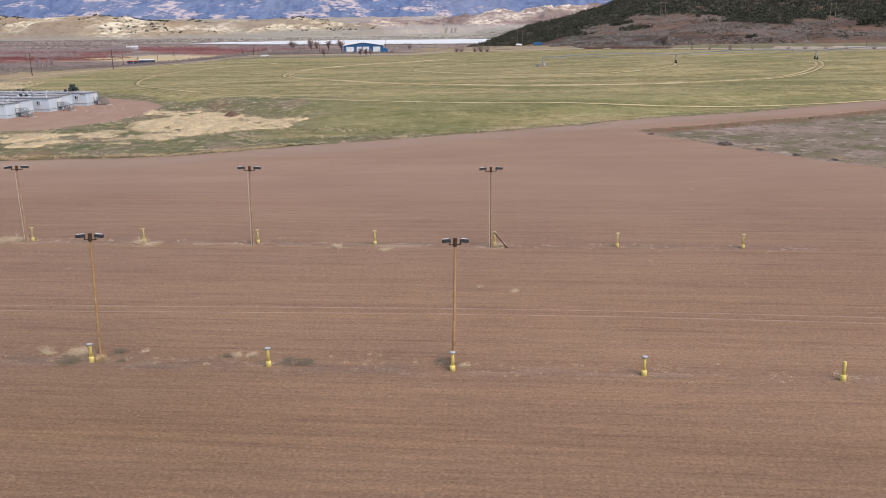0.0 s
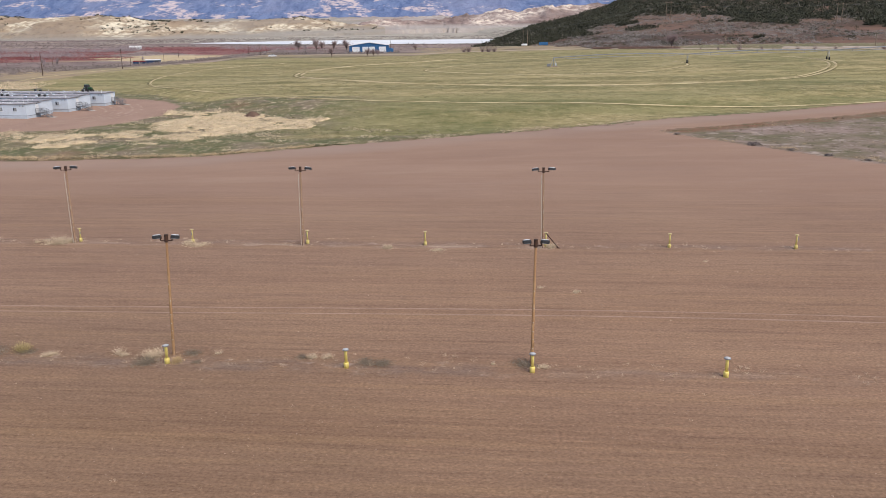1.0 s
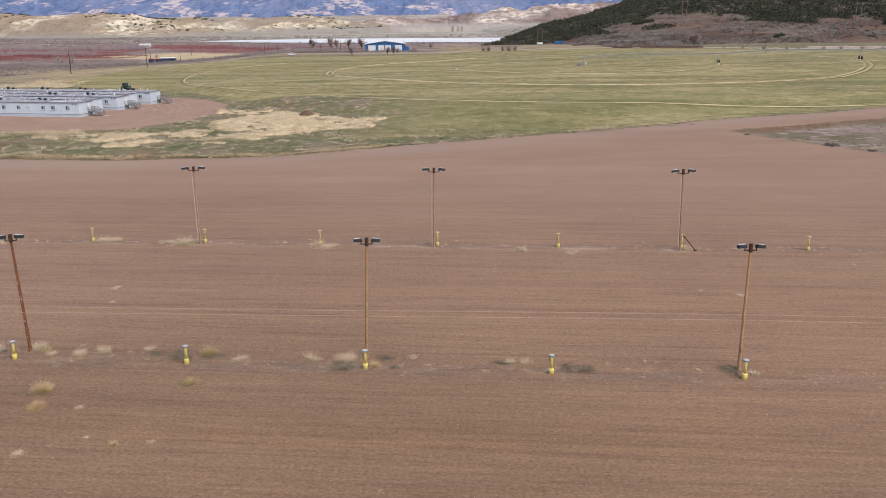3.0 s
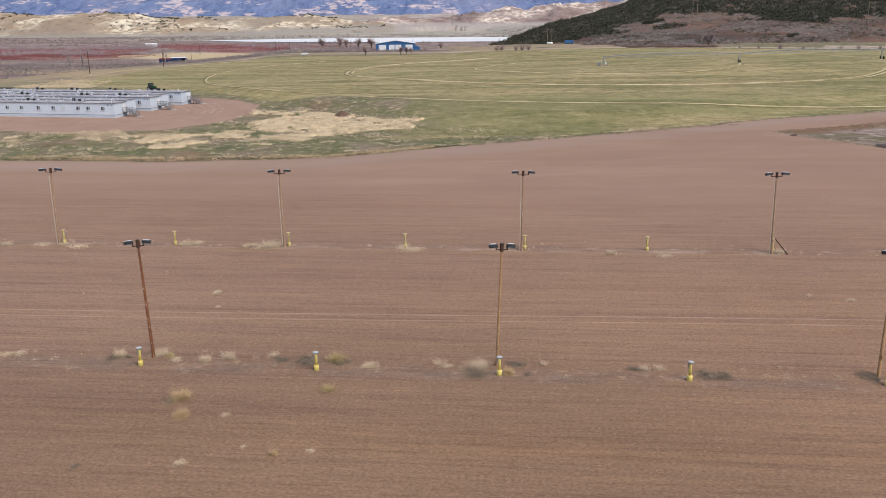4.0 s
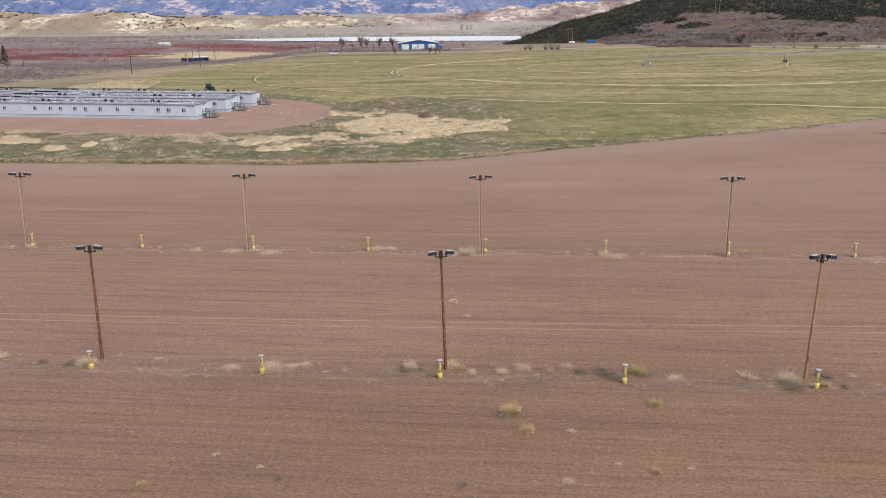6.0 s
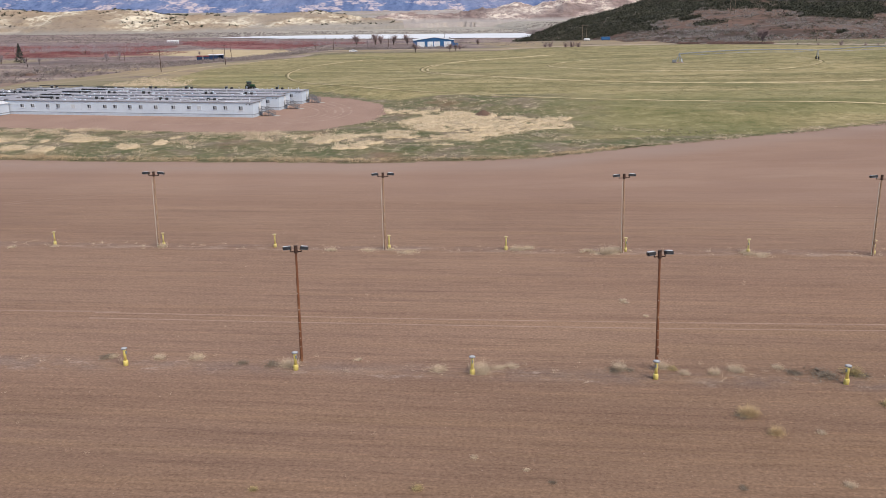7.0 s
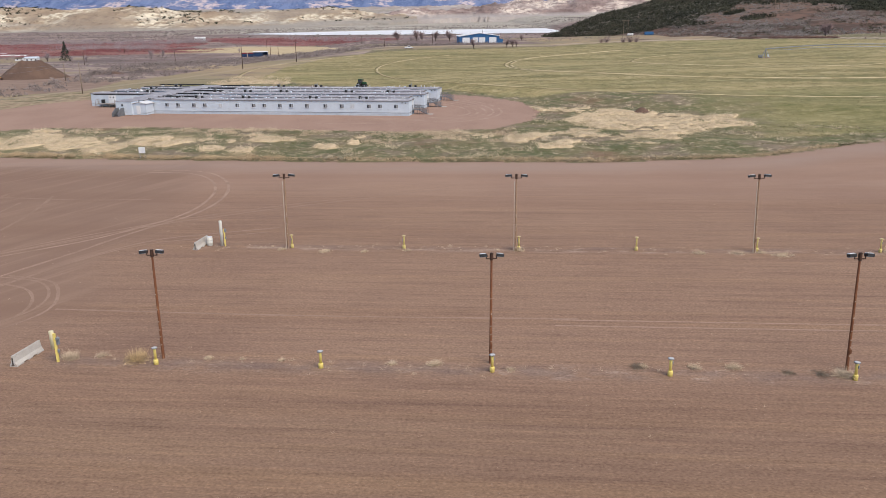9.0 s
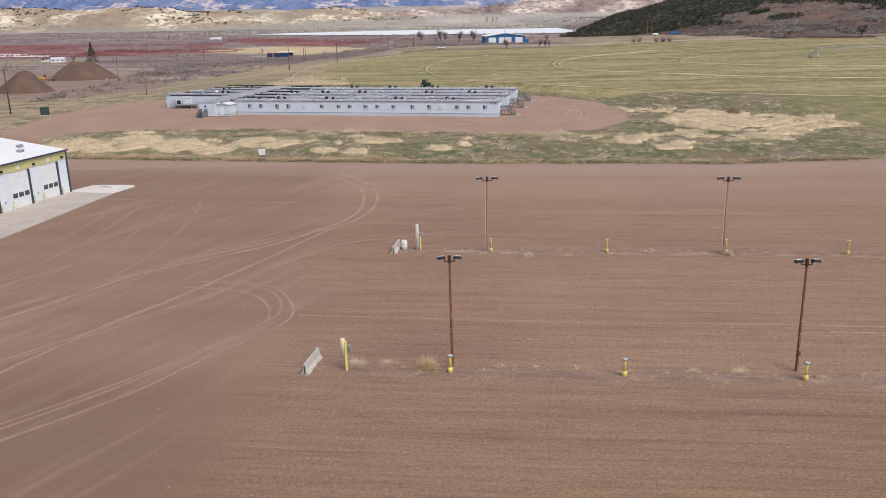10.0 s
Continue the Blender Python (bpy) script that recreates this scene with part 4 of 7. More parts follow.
def light_pole(material, half, wide, label, conduit):
    p = thing("light_pole", label, "light pole")
    part("shaft", lathe(B_(), [(0.11, -0.3), (0.11, 0.0), (0.098, 2.5), (0.084, 5.5), (0.072, 7.75), (0.05, 7.8)], 12), material, p, smooth=True)
    part("sleeve", tube(B_(), 0.125, 0.125, 0.5, pose(0, 0, 7.45), 10), M_DARKSTEEL, p, "dark rusty sleeve at the top")
    arm = B_()
    bar(arm, (-half, 0, 7.55), (half, 0, 7.55), 0.035)
    for s in (-1, 1):
        bar(arm, (s * half, 0, 7.53), (s * half, 0, 7.70), 0.035)
    part("crossarm", arm, M_DARKSTEEL, p)
    for s in (-1, 1):
        luminaire(p, s * (half + wide * 0.42), 7.76, 5 * s, wide, M_LAMP_TOP)
    box_ = part("junction_box", box(B_(), 0.16, 0.12, 0.28, pose(0.02, -0.13, 1.2), 0.015), material, p)
    for zz in (1.0, 1.6, 2.1, 2.7, 3.6, 4.7):
        part("tag", box(B_(), 0.05, 0.02, 0.07, pose(0.02 * math.sin(9 * zz), -0.115 + 0.004 * zz, zz)), M_CONDUIT, p, "small pale metal tag")
    if conduit:
        part("conduit", tube(B_(), 0.035, 0.035, 7.2, pose(-0.20, -0.06, 0.0), 6), M_CONDUIT, p, "pale conduit strapped to the pole")
    return p


def spread_things(src, places, group):
    src["group"] = group
    made = [src] + [copy_thing(src, m) for m in places[1:]]
    for ob, m in zip(made, places):
        ob.matrix_basis = m
    return made


def stood(x, y, lean, away, turn, tall):
    return pose(x, y, 0, away, lean, turn) @ Matrix.Diagonal((1, 1, tall, 1))


# base x and y, lean across and away in degrees, turn, height against the usual
ochre = light_pole(M_OCHRE, 0.36, 0.52, "ochre steel light pole with two black floodlights", False)
spread_things(ochre, [stood(0.31, 49.2, 1.2, -2.0, 3, 1.048), stood(-23.75, 51.5, 2.0, -0.8, 8, 1.053)], "floodlight poles of the front row")
rusty = light_pole(M_RUST, 0.36, 0.52, "rusted brown light pole with two black floodlights", False)
spread_things(rusty, [stood(-47.2, 53.4, -1.6, -1.0, 6, 1.048), stood(-71.36, 55.6, 0.3, -1.8, 2, 1.04), stood(-95.45, 57.6, 0.9, -2.8, 4, 1.007), stood(-119.15, 59.3, -0.9, -3.5, -2, 1.019)], "floodlight poles of the front row")
tan = light_pole(M_TANPOLE, 0.52, 0.66, "weathered tan light pole with pale conduit and two floodlights", True)
spread_things(tan, [pose(4.4 - 23.94 * k, 77.3 + 2.08 * k, 0, -3.0, (-0.2, 0.3, -0.9, -0.4, 0.2, -0.2)[k], (4, -3, 6, 2, -4, 0)[k]) for k in range(6)], "floodlight poles of the back row")
brace = thing("brace_beam", "dark steel beam leaning against the tan light pole", "beam", pose(4.55, 77.2, 0))
part("beam", bar(B_(), (1.35, 0.0, 0.02), (0.08, 0.1, 1.55), 0.05, 6), M_DARKSTEEL, brace)
part("foot_plate", box(B_(), 0.3, 0.2, 0.04, pose(1.35, 0, 0)), M_DARKSTEEL, brace)


def pedestal(near, cap=True):
    p = thing("bollard", "yellow steel power bollard with a grey mushroom cap" if near and cap else ("yellow steel bollard without a cap" if near else "slim yellow steel bollard with a flat cap"), "bollard")
    paint = M_YELLOW if near else M_PALEYELLOW
    part("collar", lathe(B_(), [(0.175, -0.1), (0.175, 0.33), (0.165, 0.36), (0.10, 0.37)], 12), paint, p, smooth=True)
    r_ = 0.10 if near else 0.085
    part("pipe", lathe(B_(), [(r_, 0.36), (r_, 1.22), (r_ - 0.015, 1.25)], 12), paint, p, smooth=True)
    part("outlet_box", box(B_(), 0.10, 0.07, 0.22, pose(0.0, 0.13, 0.85), 0.01), M_GREYBOX, p)
    if near and cap:
        part("cap", lathe(B_(), [(0.09, 1.20), (0.215, 1.225), (0.225, 1.265), (0.20, 1.285)], 14), M_CAP, p, "grey metal mushroom cap", True)
        part("cap_top", lathe(B_(), [(0.198, 1.284), (0.15, 1.305), (0.07, 1.32), (0.0, 1.322)], 14), M_CAPTOP, p, "pale grey cap top", True)
    elif not near:
        part("cap", lathe(B_(), [(0.12, 1.35), (0.21, 1.37), (0.21, 1.41), (0.15, 1.43)], 12), M_CAP_TAN, p, "flat faded cap", True)
        part("neck", lathe(B_(), [(0.075, 1.22), (0.07, 1.36)], 10), paint, p)
    return p


spread_things(pedestal(True), [pose(0.22 - 11.954 * i, 47.9 + 1.035 * i, 0, 0, 0, 37 * i) for i in range(-1, 11)], "yellow bollards of the front row")
tagged(pedestal(True, False), group="yellow bollards of the front row").matrix_basis = pose(24.1, 45.8, 0)
spread_things(pedestal(False), [pose(4.75 - 11.97 * i, 77.95 + 1.0 * i, 0, 0, 0, 53 * i) for i in range(-2, 11)], "yellow bollards of the back row")


# ---------------------------------------------------------------- the ends of the rows
def jersey_barrier(m):
    j = thing("concrete_barrier", "pale concrete jersey barrier standing on gravel", "barrier", m, "concrete barriers at the row ends")
    prof = [(-0.30, 0.0), (-0.30, 0.08), (-0.13, 0.33), (-0.075, 0.82), (0.075, 0.82), (0.13, 0.33), (0.30, 0.08), (0.30, 0.0)]
    b = B_()
    prism(b, prof, -1.5, -0.75)
    prism(b, [(y, max(z, 0.10)) for y, z in prof], -0.75, -0.25)
    prism(b, prof, -0.25, 0.25)
    prism(b, [(y, max(z, 0.10)) for y, z in prof], 0.25, 0.75)
    prism(b, prof, 0.75, 1.5)
    part("barrier_body", b, M_CONCRETE, j)
    for s in (-1, 1):
        # no recess is cut: the slot's shade is a dark plate
        part("key_slot", box(B_(), 0.02, 0.10, 0.5, pose(s * 1.502, 0, 0.16)), M_SLOT, j, "dark plate painted as the shaded key slot")
        part("lifting_loop", bar(B_(), (s * 1.5, -0.1, 0.12), (s * 1.54, 0.1, 0.12), 0.025), M_DARKSTEEL, j)
    return j


jersey_barrier(pose(-129.25, 59.6, 0, 0, 0, 80))
jersey_barrier(pose(-124.95, 89.0, 0, 0, 0, 81))

post = thing("service_post", "yellow service post with cream tube and grey meter boxes", "utility post", pose(-126.7, 58.9, 0))
part("post", box(B_(), 0.16, 0.16, 2.25, pose(0.05, 0, -0.05), 0.01), M_YELLOW, post)
part("tube", lathe(B_(), [(0.17, 1.0), (0.17, 2.34), (0.15, 2.38)], 12), M_CREAM, post, "wide cream tube", True).matrix_basis = pose(-0.17, 0.06, 0)
part("meter", lathe(B_(), [(0.13, 0), (0.13, 0.14), (0.10, 0.18)], 10), M_GREYBOX, post).matrix_basis = pose(0.30, -0.02, 1.85, 90, 0, 0)
part("outlet_box", box(B_(), 0.2, 0.16, 0.34, pose(0.25, 0.02, 1.35), 0.015), M_GREYBOX, post)
part("outlet_box", box(B_(), 0.14, 0.12, 0.24, pose(0.22, -0.02, 0.75), 0.015), M_GREYBOX, post)

post = thing("service_post", "tall white pipe beside a thin yellow post with meter", "utility post", pose(-122.7, 89.0, 0))
part("pipe", lathe(B_(), [(0.17, -0.1), (0.17, 2.75), (0.15, 2.8)], 12), M_PLASTIC, post, "tall white pipe", True)
part("post", box(B_(), 0.14, 0.14, 1.95, pose(0.34, 0, -0.05), 0.01), M_YELLOW, post)
part("meter", box(B_(), 0.22, 0.18, 0.36, pose(0.46, -0.02, 1.55), 0.02), M_GREYBOX, post)
part("outlet_box", box(B_(), 0.14, 0.12, 0.24, pose(0.44, -0.02, 0.8), 0.015), M_GREYBOX, post)

drum = thing("barrel", "white plastic barrel standing beside the concrete barrier", "barrel", pose(-124.1, 89.3, 0) @ Matrix.Diagonal((0.78, 0.78, 0.88, 1)))
part("barrel_body", lathe(B_(), [(0.36, 0), (0.40, 0.06), (0.41, 0.35), (0.43, 0.38), (0.41, 0.41), (0.41, 0.72), (0.43, 0.75), (0.41, 0.78), (0.39, 1.02), (0.36, 1.06)], 16), M_PLASTIC, drum, smooth=True)
part("lid", lathe(B_(), [(0.37, 1.05), (0.38, 1.10), (0.30, 1.12)], 16), M_WHITE, drum)

sign = thing("notice_board", "small white notice board on two grey posts", "sign", pose(-151.6, 145.6, 0.1))
part("board", box(B_(), 1.15, 0.04, 1.05, pose(0, 0, 0.95), 0.01), M_WHITE, sign)
for s in (-1, 1):
    part("post", box(B_(), 0.09, 0.09, 1.9, pose(s * 0.42, 0.06, -0.1)), M_WOODGREY, sign)
for k in range(4):
    part("line_of_writing", box(B_(), 0.75 - 0.12 * (k % 2), 0.006, 0.035, pose(0, -0.023, 1.75 - 0.2 * k)), M_BLIND, sign, "grey bar of writing")


# ---------------------------------------------------------------- tyre tracks on the lot
LAID = itertools.count()


def ribbon(name, line, width, material, label, z=0.012, seed=0, ridge=0.0):
    pts = [Vector((x, y, 0)) for x, y in line]
    for _ in range(3):
        q = [pts[0]]
        for a, b in zip(pts[:-1], pts[1:]):
            q += [a * 0.75 + b * 0.25, a * 0.25 + b * 0.75]
        pts = q + [pts[-1]]
    v, f = [], []
    z = 0.003 + 0.0005 * next(LAID)
    for k, p in enumerate(pts):
        d = (pts[min(k + 1, len(pts) - 1)] - pts[max(k - 1, 0)]).normalized()
        w = width * (0.75 + 0.5 * float(vnoise(np.array(k * 0.7), np.array(seed * 3.1), seed))) / 2
        n = Vector((-d.y, d.x, 0)) * w
        for s in (-1, 0, 1):
            e = p + s * n
            top = ridge * (0.6 + 0.8 * float(vnoise(np.array(k * 0.9), np.array(3.3), seed + 5))) if s == 0 else 0.0
            v.append((e.x, e.y, z + top + float(ground_z(e.x, e.y))))
    for k in range(len(pts) - 1):
        for i in (0, 1):
            f.append((3 * k + i, 3 * k + 3 + i, 3 * k + 4 + i, 3 * k + 1 + i))
    me = bpy.data.meshes.new(name)
    me.from_pydata(v, [], f)
    me.materials.append(material)
    return tagged(new(name, me), label, "track", kind="structure")


def faded(name, c1, c2, lo, hi, scale, stretch=None):
    """A worn trace: bare where the wheels pressed, like the ground beside it elsewhere."""
    m, nt_, b_ = nodes_of(name, 0.95, 0, 0.1)
    tc = nt_.nodes.new("ShaderNodeTexCoord").outputs["Object"]
    k = mixed(nt_, ramp(nt_, noise_node(nt_, tc, scale, 5.0, stretch, 0, 0.7), lo, hi), c1, c2)
    nt_.links.new(mixed(nt_, times(nt_, ramp(nt_, noise_node(nt_, tc, 4.0, 4.0, None, 0, 0.7), 0.48, 0.36), 0.5), k, tuple(0.65 * v for v in c1)), b_.inputs["Base Color"])
    return m


M_RUT = faded("faint_tyre_track", (0.268, 0.180, 0.135), (0.350, 0.242, 0.186), 0.35, 0.60, 0.3)
M_RUT_SOFT = faded("fainter_tyre_track", (0.262, 0.175, 0.131), (0.322, 0.220, 0.168), 0.40, 0.66, 0.25)
M_PADRUT = faded("pale_pad_track", (0.31, 0.206, 0.16), (0.41, 0.30, 0.245), 0.42, 0.64, 0.2)
M_RUT_DIM = faded("dim_tyre_track", (0.252, 0.168, 0.126), (0.292, 0.199, 0.151), 0.42, 0.66, 0.22)
TR = "pale tyre track pressed into the gravel"
for k, off in enumerate((0.0, -1.25)):
    ribbon("tyre_track", [(45, 55.0 + off), (18, 58.2 + off), (0.5, 59.7 + off), (-36, 61.6 + off), (-60, 63.2 + off), (-90, 65.8 + off)], 0.22, M_RUT, TR, seed=k)
ribbon("tyre_track", [(-88, 65.9), (-110, 67.4), (-132, 70.0)], 0.3, M_RUT_SOFT, TR, seed=3)
LOOP_OUT = [(-146, 134.5), (-137.7, 133.5), (-133.6, 129.0), (-130.4, 122.4), (-128.9, 114.8), (-129.1, 108.2), (-130.4, 102.9), (-132.4, 99.7), (-135.5, 93.6), (-137.9, 87.2), (-140.3, 82.5), (-143.3, 75.9), (-147.4, 69.1), (-149.6, 63.8), (-151.6, 59.3), (-156, 50)]
LOOP_IN = [(-146, 132.6), (-138.9, 132.0), (-134.2, 126.5), (-131.3, 118.6), (-130.6, 111.5), (-131.0, 105.2), (-132.9, 100.3), (-137.8, 92.6), (-143.0, 88.2), (-146.4, 85.4), (-150.3, 82.0), (-154.5, 74.2), (-158.4, 68.4), (-163, 60)]
FROM_LANE = [(-98, 117), (-111, 110.5), (-120.4, 106.3), (-127.2, 102.1), (-132.4, 99.2), (-134.8, 97.2), (-141.0, 92.0), (-147.0, 86.4), (-152.2, 80.3), (-156.9, 74.0), (-164, 65)]
LOW_OUT = [(-141, 79.6), (-136.0, 78.0), (-134.2, 75.5), (-132.7, 71.8), (-132.5, 69.1), (-133.7, 66.6), (-135.7, 63.8), (-138.4, 59.8), (-140.3, 56.2), (-143.4, 52.7), (-146.4, 49.5), (-152, 44)]
LOW_IN = [(-144, 77.8), (-140.0, 77.0), (-137.1, 75.6), (-135.1, 72.6), (-134.4, 69.8), (-134.7, 67.3), (-136.7, 64.4), (-138.8, 61.3), (-142.3, 56.3), (-145.8, 52.4), (-151, 47)]
ACROSS = [(-118, 96.5), (-125.4, 94.2), (-131.5, 92.0), (-136.4, 85.1), (-139.2, 78.1), (-143.6, 72.1), (-148.7, 66.6), (-152.7, 61.3), (-158, 55)]
for k, (line, width, rut) in enumerate(((LOOP_OUT, 0.42, M_RUT), (LOOP_IN, 0.42, M_RUT), (FROM_LANE, 0.34, M_RUT_SOFT), (LOW_OUT, 0.3, M_RUT_SOFT), (LOW_IN, 0.3, M_RUT_SOFT), (ACROSS, 0.4, M_RUT_SOFT))):
    ribbon("tyre_track", line, width, rut, TR, seed=5 + k)
for k, (line, off) in enumerate(((FROM_LANE, 1.9), (LOW_IN, 1.7), (ACROSS, -1.9), (LOOP_OUT[7:], -1.9), (LOOP_IN[6:], 2.0))):
    ribbon("tyre_track", [(x + 0.4 * off, y + off) for x, y in line], 0.26, M_RUT_SOFT, TR, seed=20 + k)
for k in range(5):
    r_ = 30 - 3.1 * k
    ribbon("tyre_track", [(-128 + 1.6 * k, 190 + 2.0 * k), (-104, 186 + 2.6 * k), (-90 - 1.5 * k, 191 + 2 * k), (-84 - 2 * k, 204), (-86 - 2 * k, 222 - k), (-94 - 2 * k, 238 - 2 * k)], 0.6, M_PADRUT, TR, seed=k)
YARD_TRACKS = [[(-160.9, 118), (-160.2, 101.5), (-161.1, 88.5), (-163.6, 80)], [(-156.2, 112), (-156.1, 96.1), (-157.9, 85.3), (-160.9, 76.8)], [(-153.6, 116), (-152.2, 109.8), (-151.1, 100.9), (-151.0, 89.0), (-152.2, 81.3), (-154.1, 73.4)], [(-169, 117.2), (-157.8, 115.0), (-147.9, 112.8), (-138.7, 112.8)], [(-164.5, 113), (-163.2, 103), (-164.5, 93), (-168, 84)]]
for k, line in enumerate(YARD_TRACKS):
    ribbon("tyre_track", line, 0.45, M_RUT_DIM, TR, seed=k)
M_RINGRUT = faded("dry_wheel_rut", (0.235, 0.195, 0.098), (0.50, 0.41, 0.26), 0.34, 0.57, 0.06)
M_RUTEDGE = faded("dark_rut_edge", (0.23, 0.195, 0.095), (0.10, 0.085, 0.045), 0.40, 0.60, 0.07)
for k, r in enumerate((58.5, 116.5, 174.5, 231)):
    a0, a1 = (math.pi * 0.62, math.pi * 2.06) if k < 2 else (math.pi * 0.80, math.pi * (1.72 if k == 2 else 1.05))
    for off in ((0.0, 2.4) if k in (1,) else (0.0,)):
        line = [(45.4 + (r - off) * math.cos(a0 + (a1 - a0) * i / 60), 380 + (r - off) * math.sin(a0 + (a1 - a0) * i / 60)) for i in range(61)]
        ribbon("wheel_rut", line, (0.95, 0.95, 0.75, 0.7)[k], M_RINGRUT, "dry tan rut worn by the irrigation wheels", 0.02, seed=4 + k, ridge=0.15)
        edge = [(45.4 + (p[0] - 45.4) * (1 + 0.9 / r), 380 + (p[1] - 380) * (1 + 0.9 / r)) for p in line]
        ribbon("wheel_rut", edge, 0.7, M_RUTEDGE, "dark line along the irrigation wheel rut", 0.02, seed=4 + k, ridge=0.03)


# ---------------------------------------------------------------- the camp of modular buildings
CAMP = pose(-107.4, 201.0, 0, 0, 0, -12)
ROOFH = 3.62
WIN_U = (-3.1, -7.1, -9.9, -14.1, -16.8, -21.0, -25.8, -29.9, -32.9, -37.0, -39.9, -44.3, -48.9, -53.2, -56.2, -60.6, -63.7)


def window_part(parent, x, y, shut, face=0):
    w = part("window", box(B_(), 1.12, 0.07, 1.0, pose(0, 0, -0.5), 0.01), M_WALL, parent)
    w.matrix_basis = pose(x, y, 2.25, 0, 0, face) @ Matrix.Diagonal((1.02, 1, 1.0, 1))
    part("pane", box(B_(), 0.46, 0.03, 0.84, pose(-0.25, -0.035, -0.42)), M_BLIND if shut else M_GLASS, w)
    part("pane", box(B_(), 0.46, 0.03, 0.84, pose(0.25, -0.033, -0.42)), M_BLIND if shut else M_GREYBOX, w)
    part("sill", box(B_(), 1.2, 0.12, 0.06, pose(0, -0.03, -0.56)), M_WHITE, w)
    part("frame_bar", box(B_(), 0.05, 0.05, 0.9, pose(0, -0.045, -0.45)), M_WHITE, w)


def end_stairs(parent, x, y):
    st = part("entry_stairs", box(B_(), 1.5, 1.5, 0.08, pose(0.75, 0, 0.92)), M_STAIR, parent, "weathered grey steel landing with steps")
    st.matrix_basis = pose(x, y, 0) @ Matrix.Diagonal((1.25, 1.1, 1.12, 1))
    for k in range(5):
        part("step", box(B_(), 0.32, 1.2, 0.04, pose(1.62 + 0.3 * k, 0, 0.76 - 0.17 * k)), M_STAIR, st)
    for s in (-0.7, 0.7):
        r = B_()
        for z in (0.5, 1.0):
            bar(r, (0.05, s, 0.95 + z), (1.5, s, 0.95 + z), 0.03)
            bar(r, (1.5, s, 0.95 + z), (2.95, s, 0.05 + z), 0.03)
        for u in (0.05, 0.75, 1.5):
            bar(r, (u, s, 0.0), (u, s, 1.95), 0.03)
        for u in (2.0, 2.5, 2.95):
            bar(r, (u, s, 0.0), (u, s, 1.95 - (u - 1.5) * 0.62), 0.025)
        for u in np.arange(0.2, 1.5, 0.18):
            bar(r, (u, s, 0.98), (u, s, 1.92), 0.022, 4)
        for u in np.arange(1.6, 2.9, 0.18):
            bar(r, (u, s, 0.95 - (u - 1.5) * 0.62), (u, s, 1.92 - (u - 1.5) * 0.62), 0.022, 4)
        part("handrail", r, M_STAIR, st)
        part("stringer", bar(B_(), (1.45, s * 0.85, 0.88), (3.05, s * 0.85, 0.0), 0.06, 4), M_STAIR, st)
    part("ground_slab", box(B_(), 1.0, 1.3, 0.06, pose(3.5, 0, 0)), M_CONCRETE, st, "pale concrete slab")
    part("door", box(B_(), 0.06, 0.95, 2.05, pose(0.03, 0, 0.96), 0.01), M_WHITE, st)


def roof_vents(parent, u0, u1, v0, v1, seed):
    r = random.Random(seed)
    u, first = u1 - 2.5, {}
    while u > u0 + 2:
        kind = r.random()
        v = v0 + r.uniform(0.8, v1 - v0 - 0.8)
        m = pose(u, v, ROOFH)
        if kind < 0.34:
            o = part("roof_vent", lathe(B_(), [(0.07, 0), (0.07, 0.35), (0.14, 0.36), (0.12, 0.45)], 8), M_WHITE, parent) if "a" not in first else again(first["a"], parent, m)
            first.setdefault("a", o)
        elif kind < 0.6:
            o = part("roof_box", box(B_(), 0.5, 0.5, 0.28, None, 0.03), M_WALL, parent) if "b" not in first else again(first["b"], parent, m)
            first.setdefault("b", o)
        elif kind < 0.8:
            o = part("conduit", bar(bar(B_(), (0, 0, 0.06), (3.2, 0.3, 0.06), 0.05), (3.2, 0.3, 0.06), (3.2, 0.3, 0.3), 0.05), M_WHITE, parent) if "c" not in first else again(first["c"], parent, m)
            first.setdefault("c", o)
        else:
            o = part("roof_patch", box(B_(), 1.6, 0.5, 0.02), M_ROOFEDGE, parent) if "d" not in first else again(first["d"], parent, m)
            first.setdefault("d", o)
        o.matrix_basis = m
        u -= r.uniform(0.8, 1.9)


def cowl_pair(parent, u, v):
    for k, (du, h) in enumerate(((0.0, 0.75), (1.55, 0.62))):
        c_ = part("chimney_cowl", lathe(B_(), [(0.16, 0), (0.16, 0.12), (0.34, 0.14), (0.36, h - 0.1), (0.28, h)], 10), M_BLACK, parent, "black roof cowl")
        c_.matrix_basis = pose(u + du, v + 0.2 * k, ROOFH)
    part("flue", tube(B_(), 0.05, 0.05, 1.25, pose(u + 0.45, v + 0.1, ROOFH)), M_GALV, parent)
    part("flue_frame", bar(bar(B_(), (u - 0.4, v, ROOFH + 0.8), (u + 0.45, v, ROOFH + 0.8), 0.03), (u - 0.4, v, ROOFH), (u - 0.4, v, ROOFH + 0.8), 0.03), M_GALV, parent)


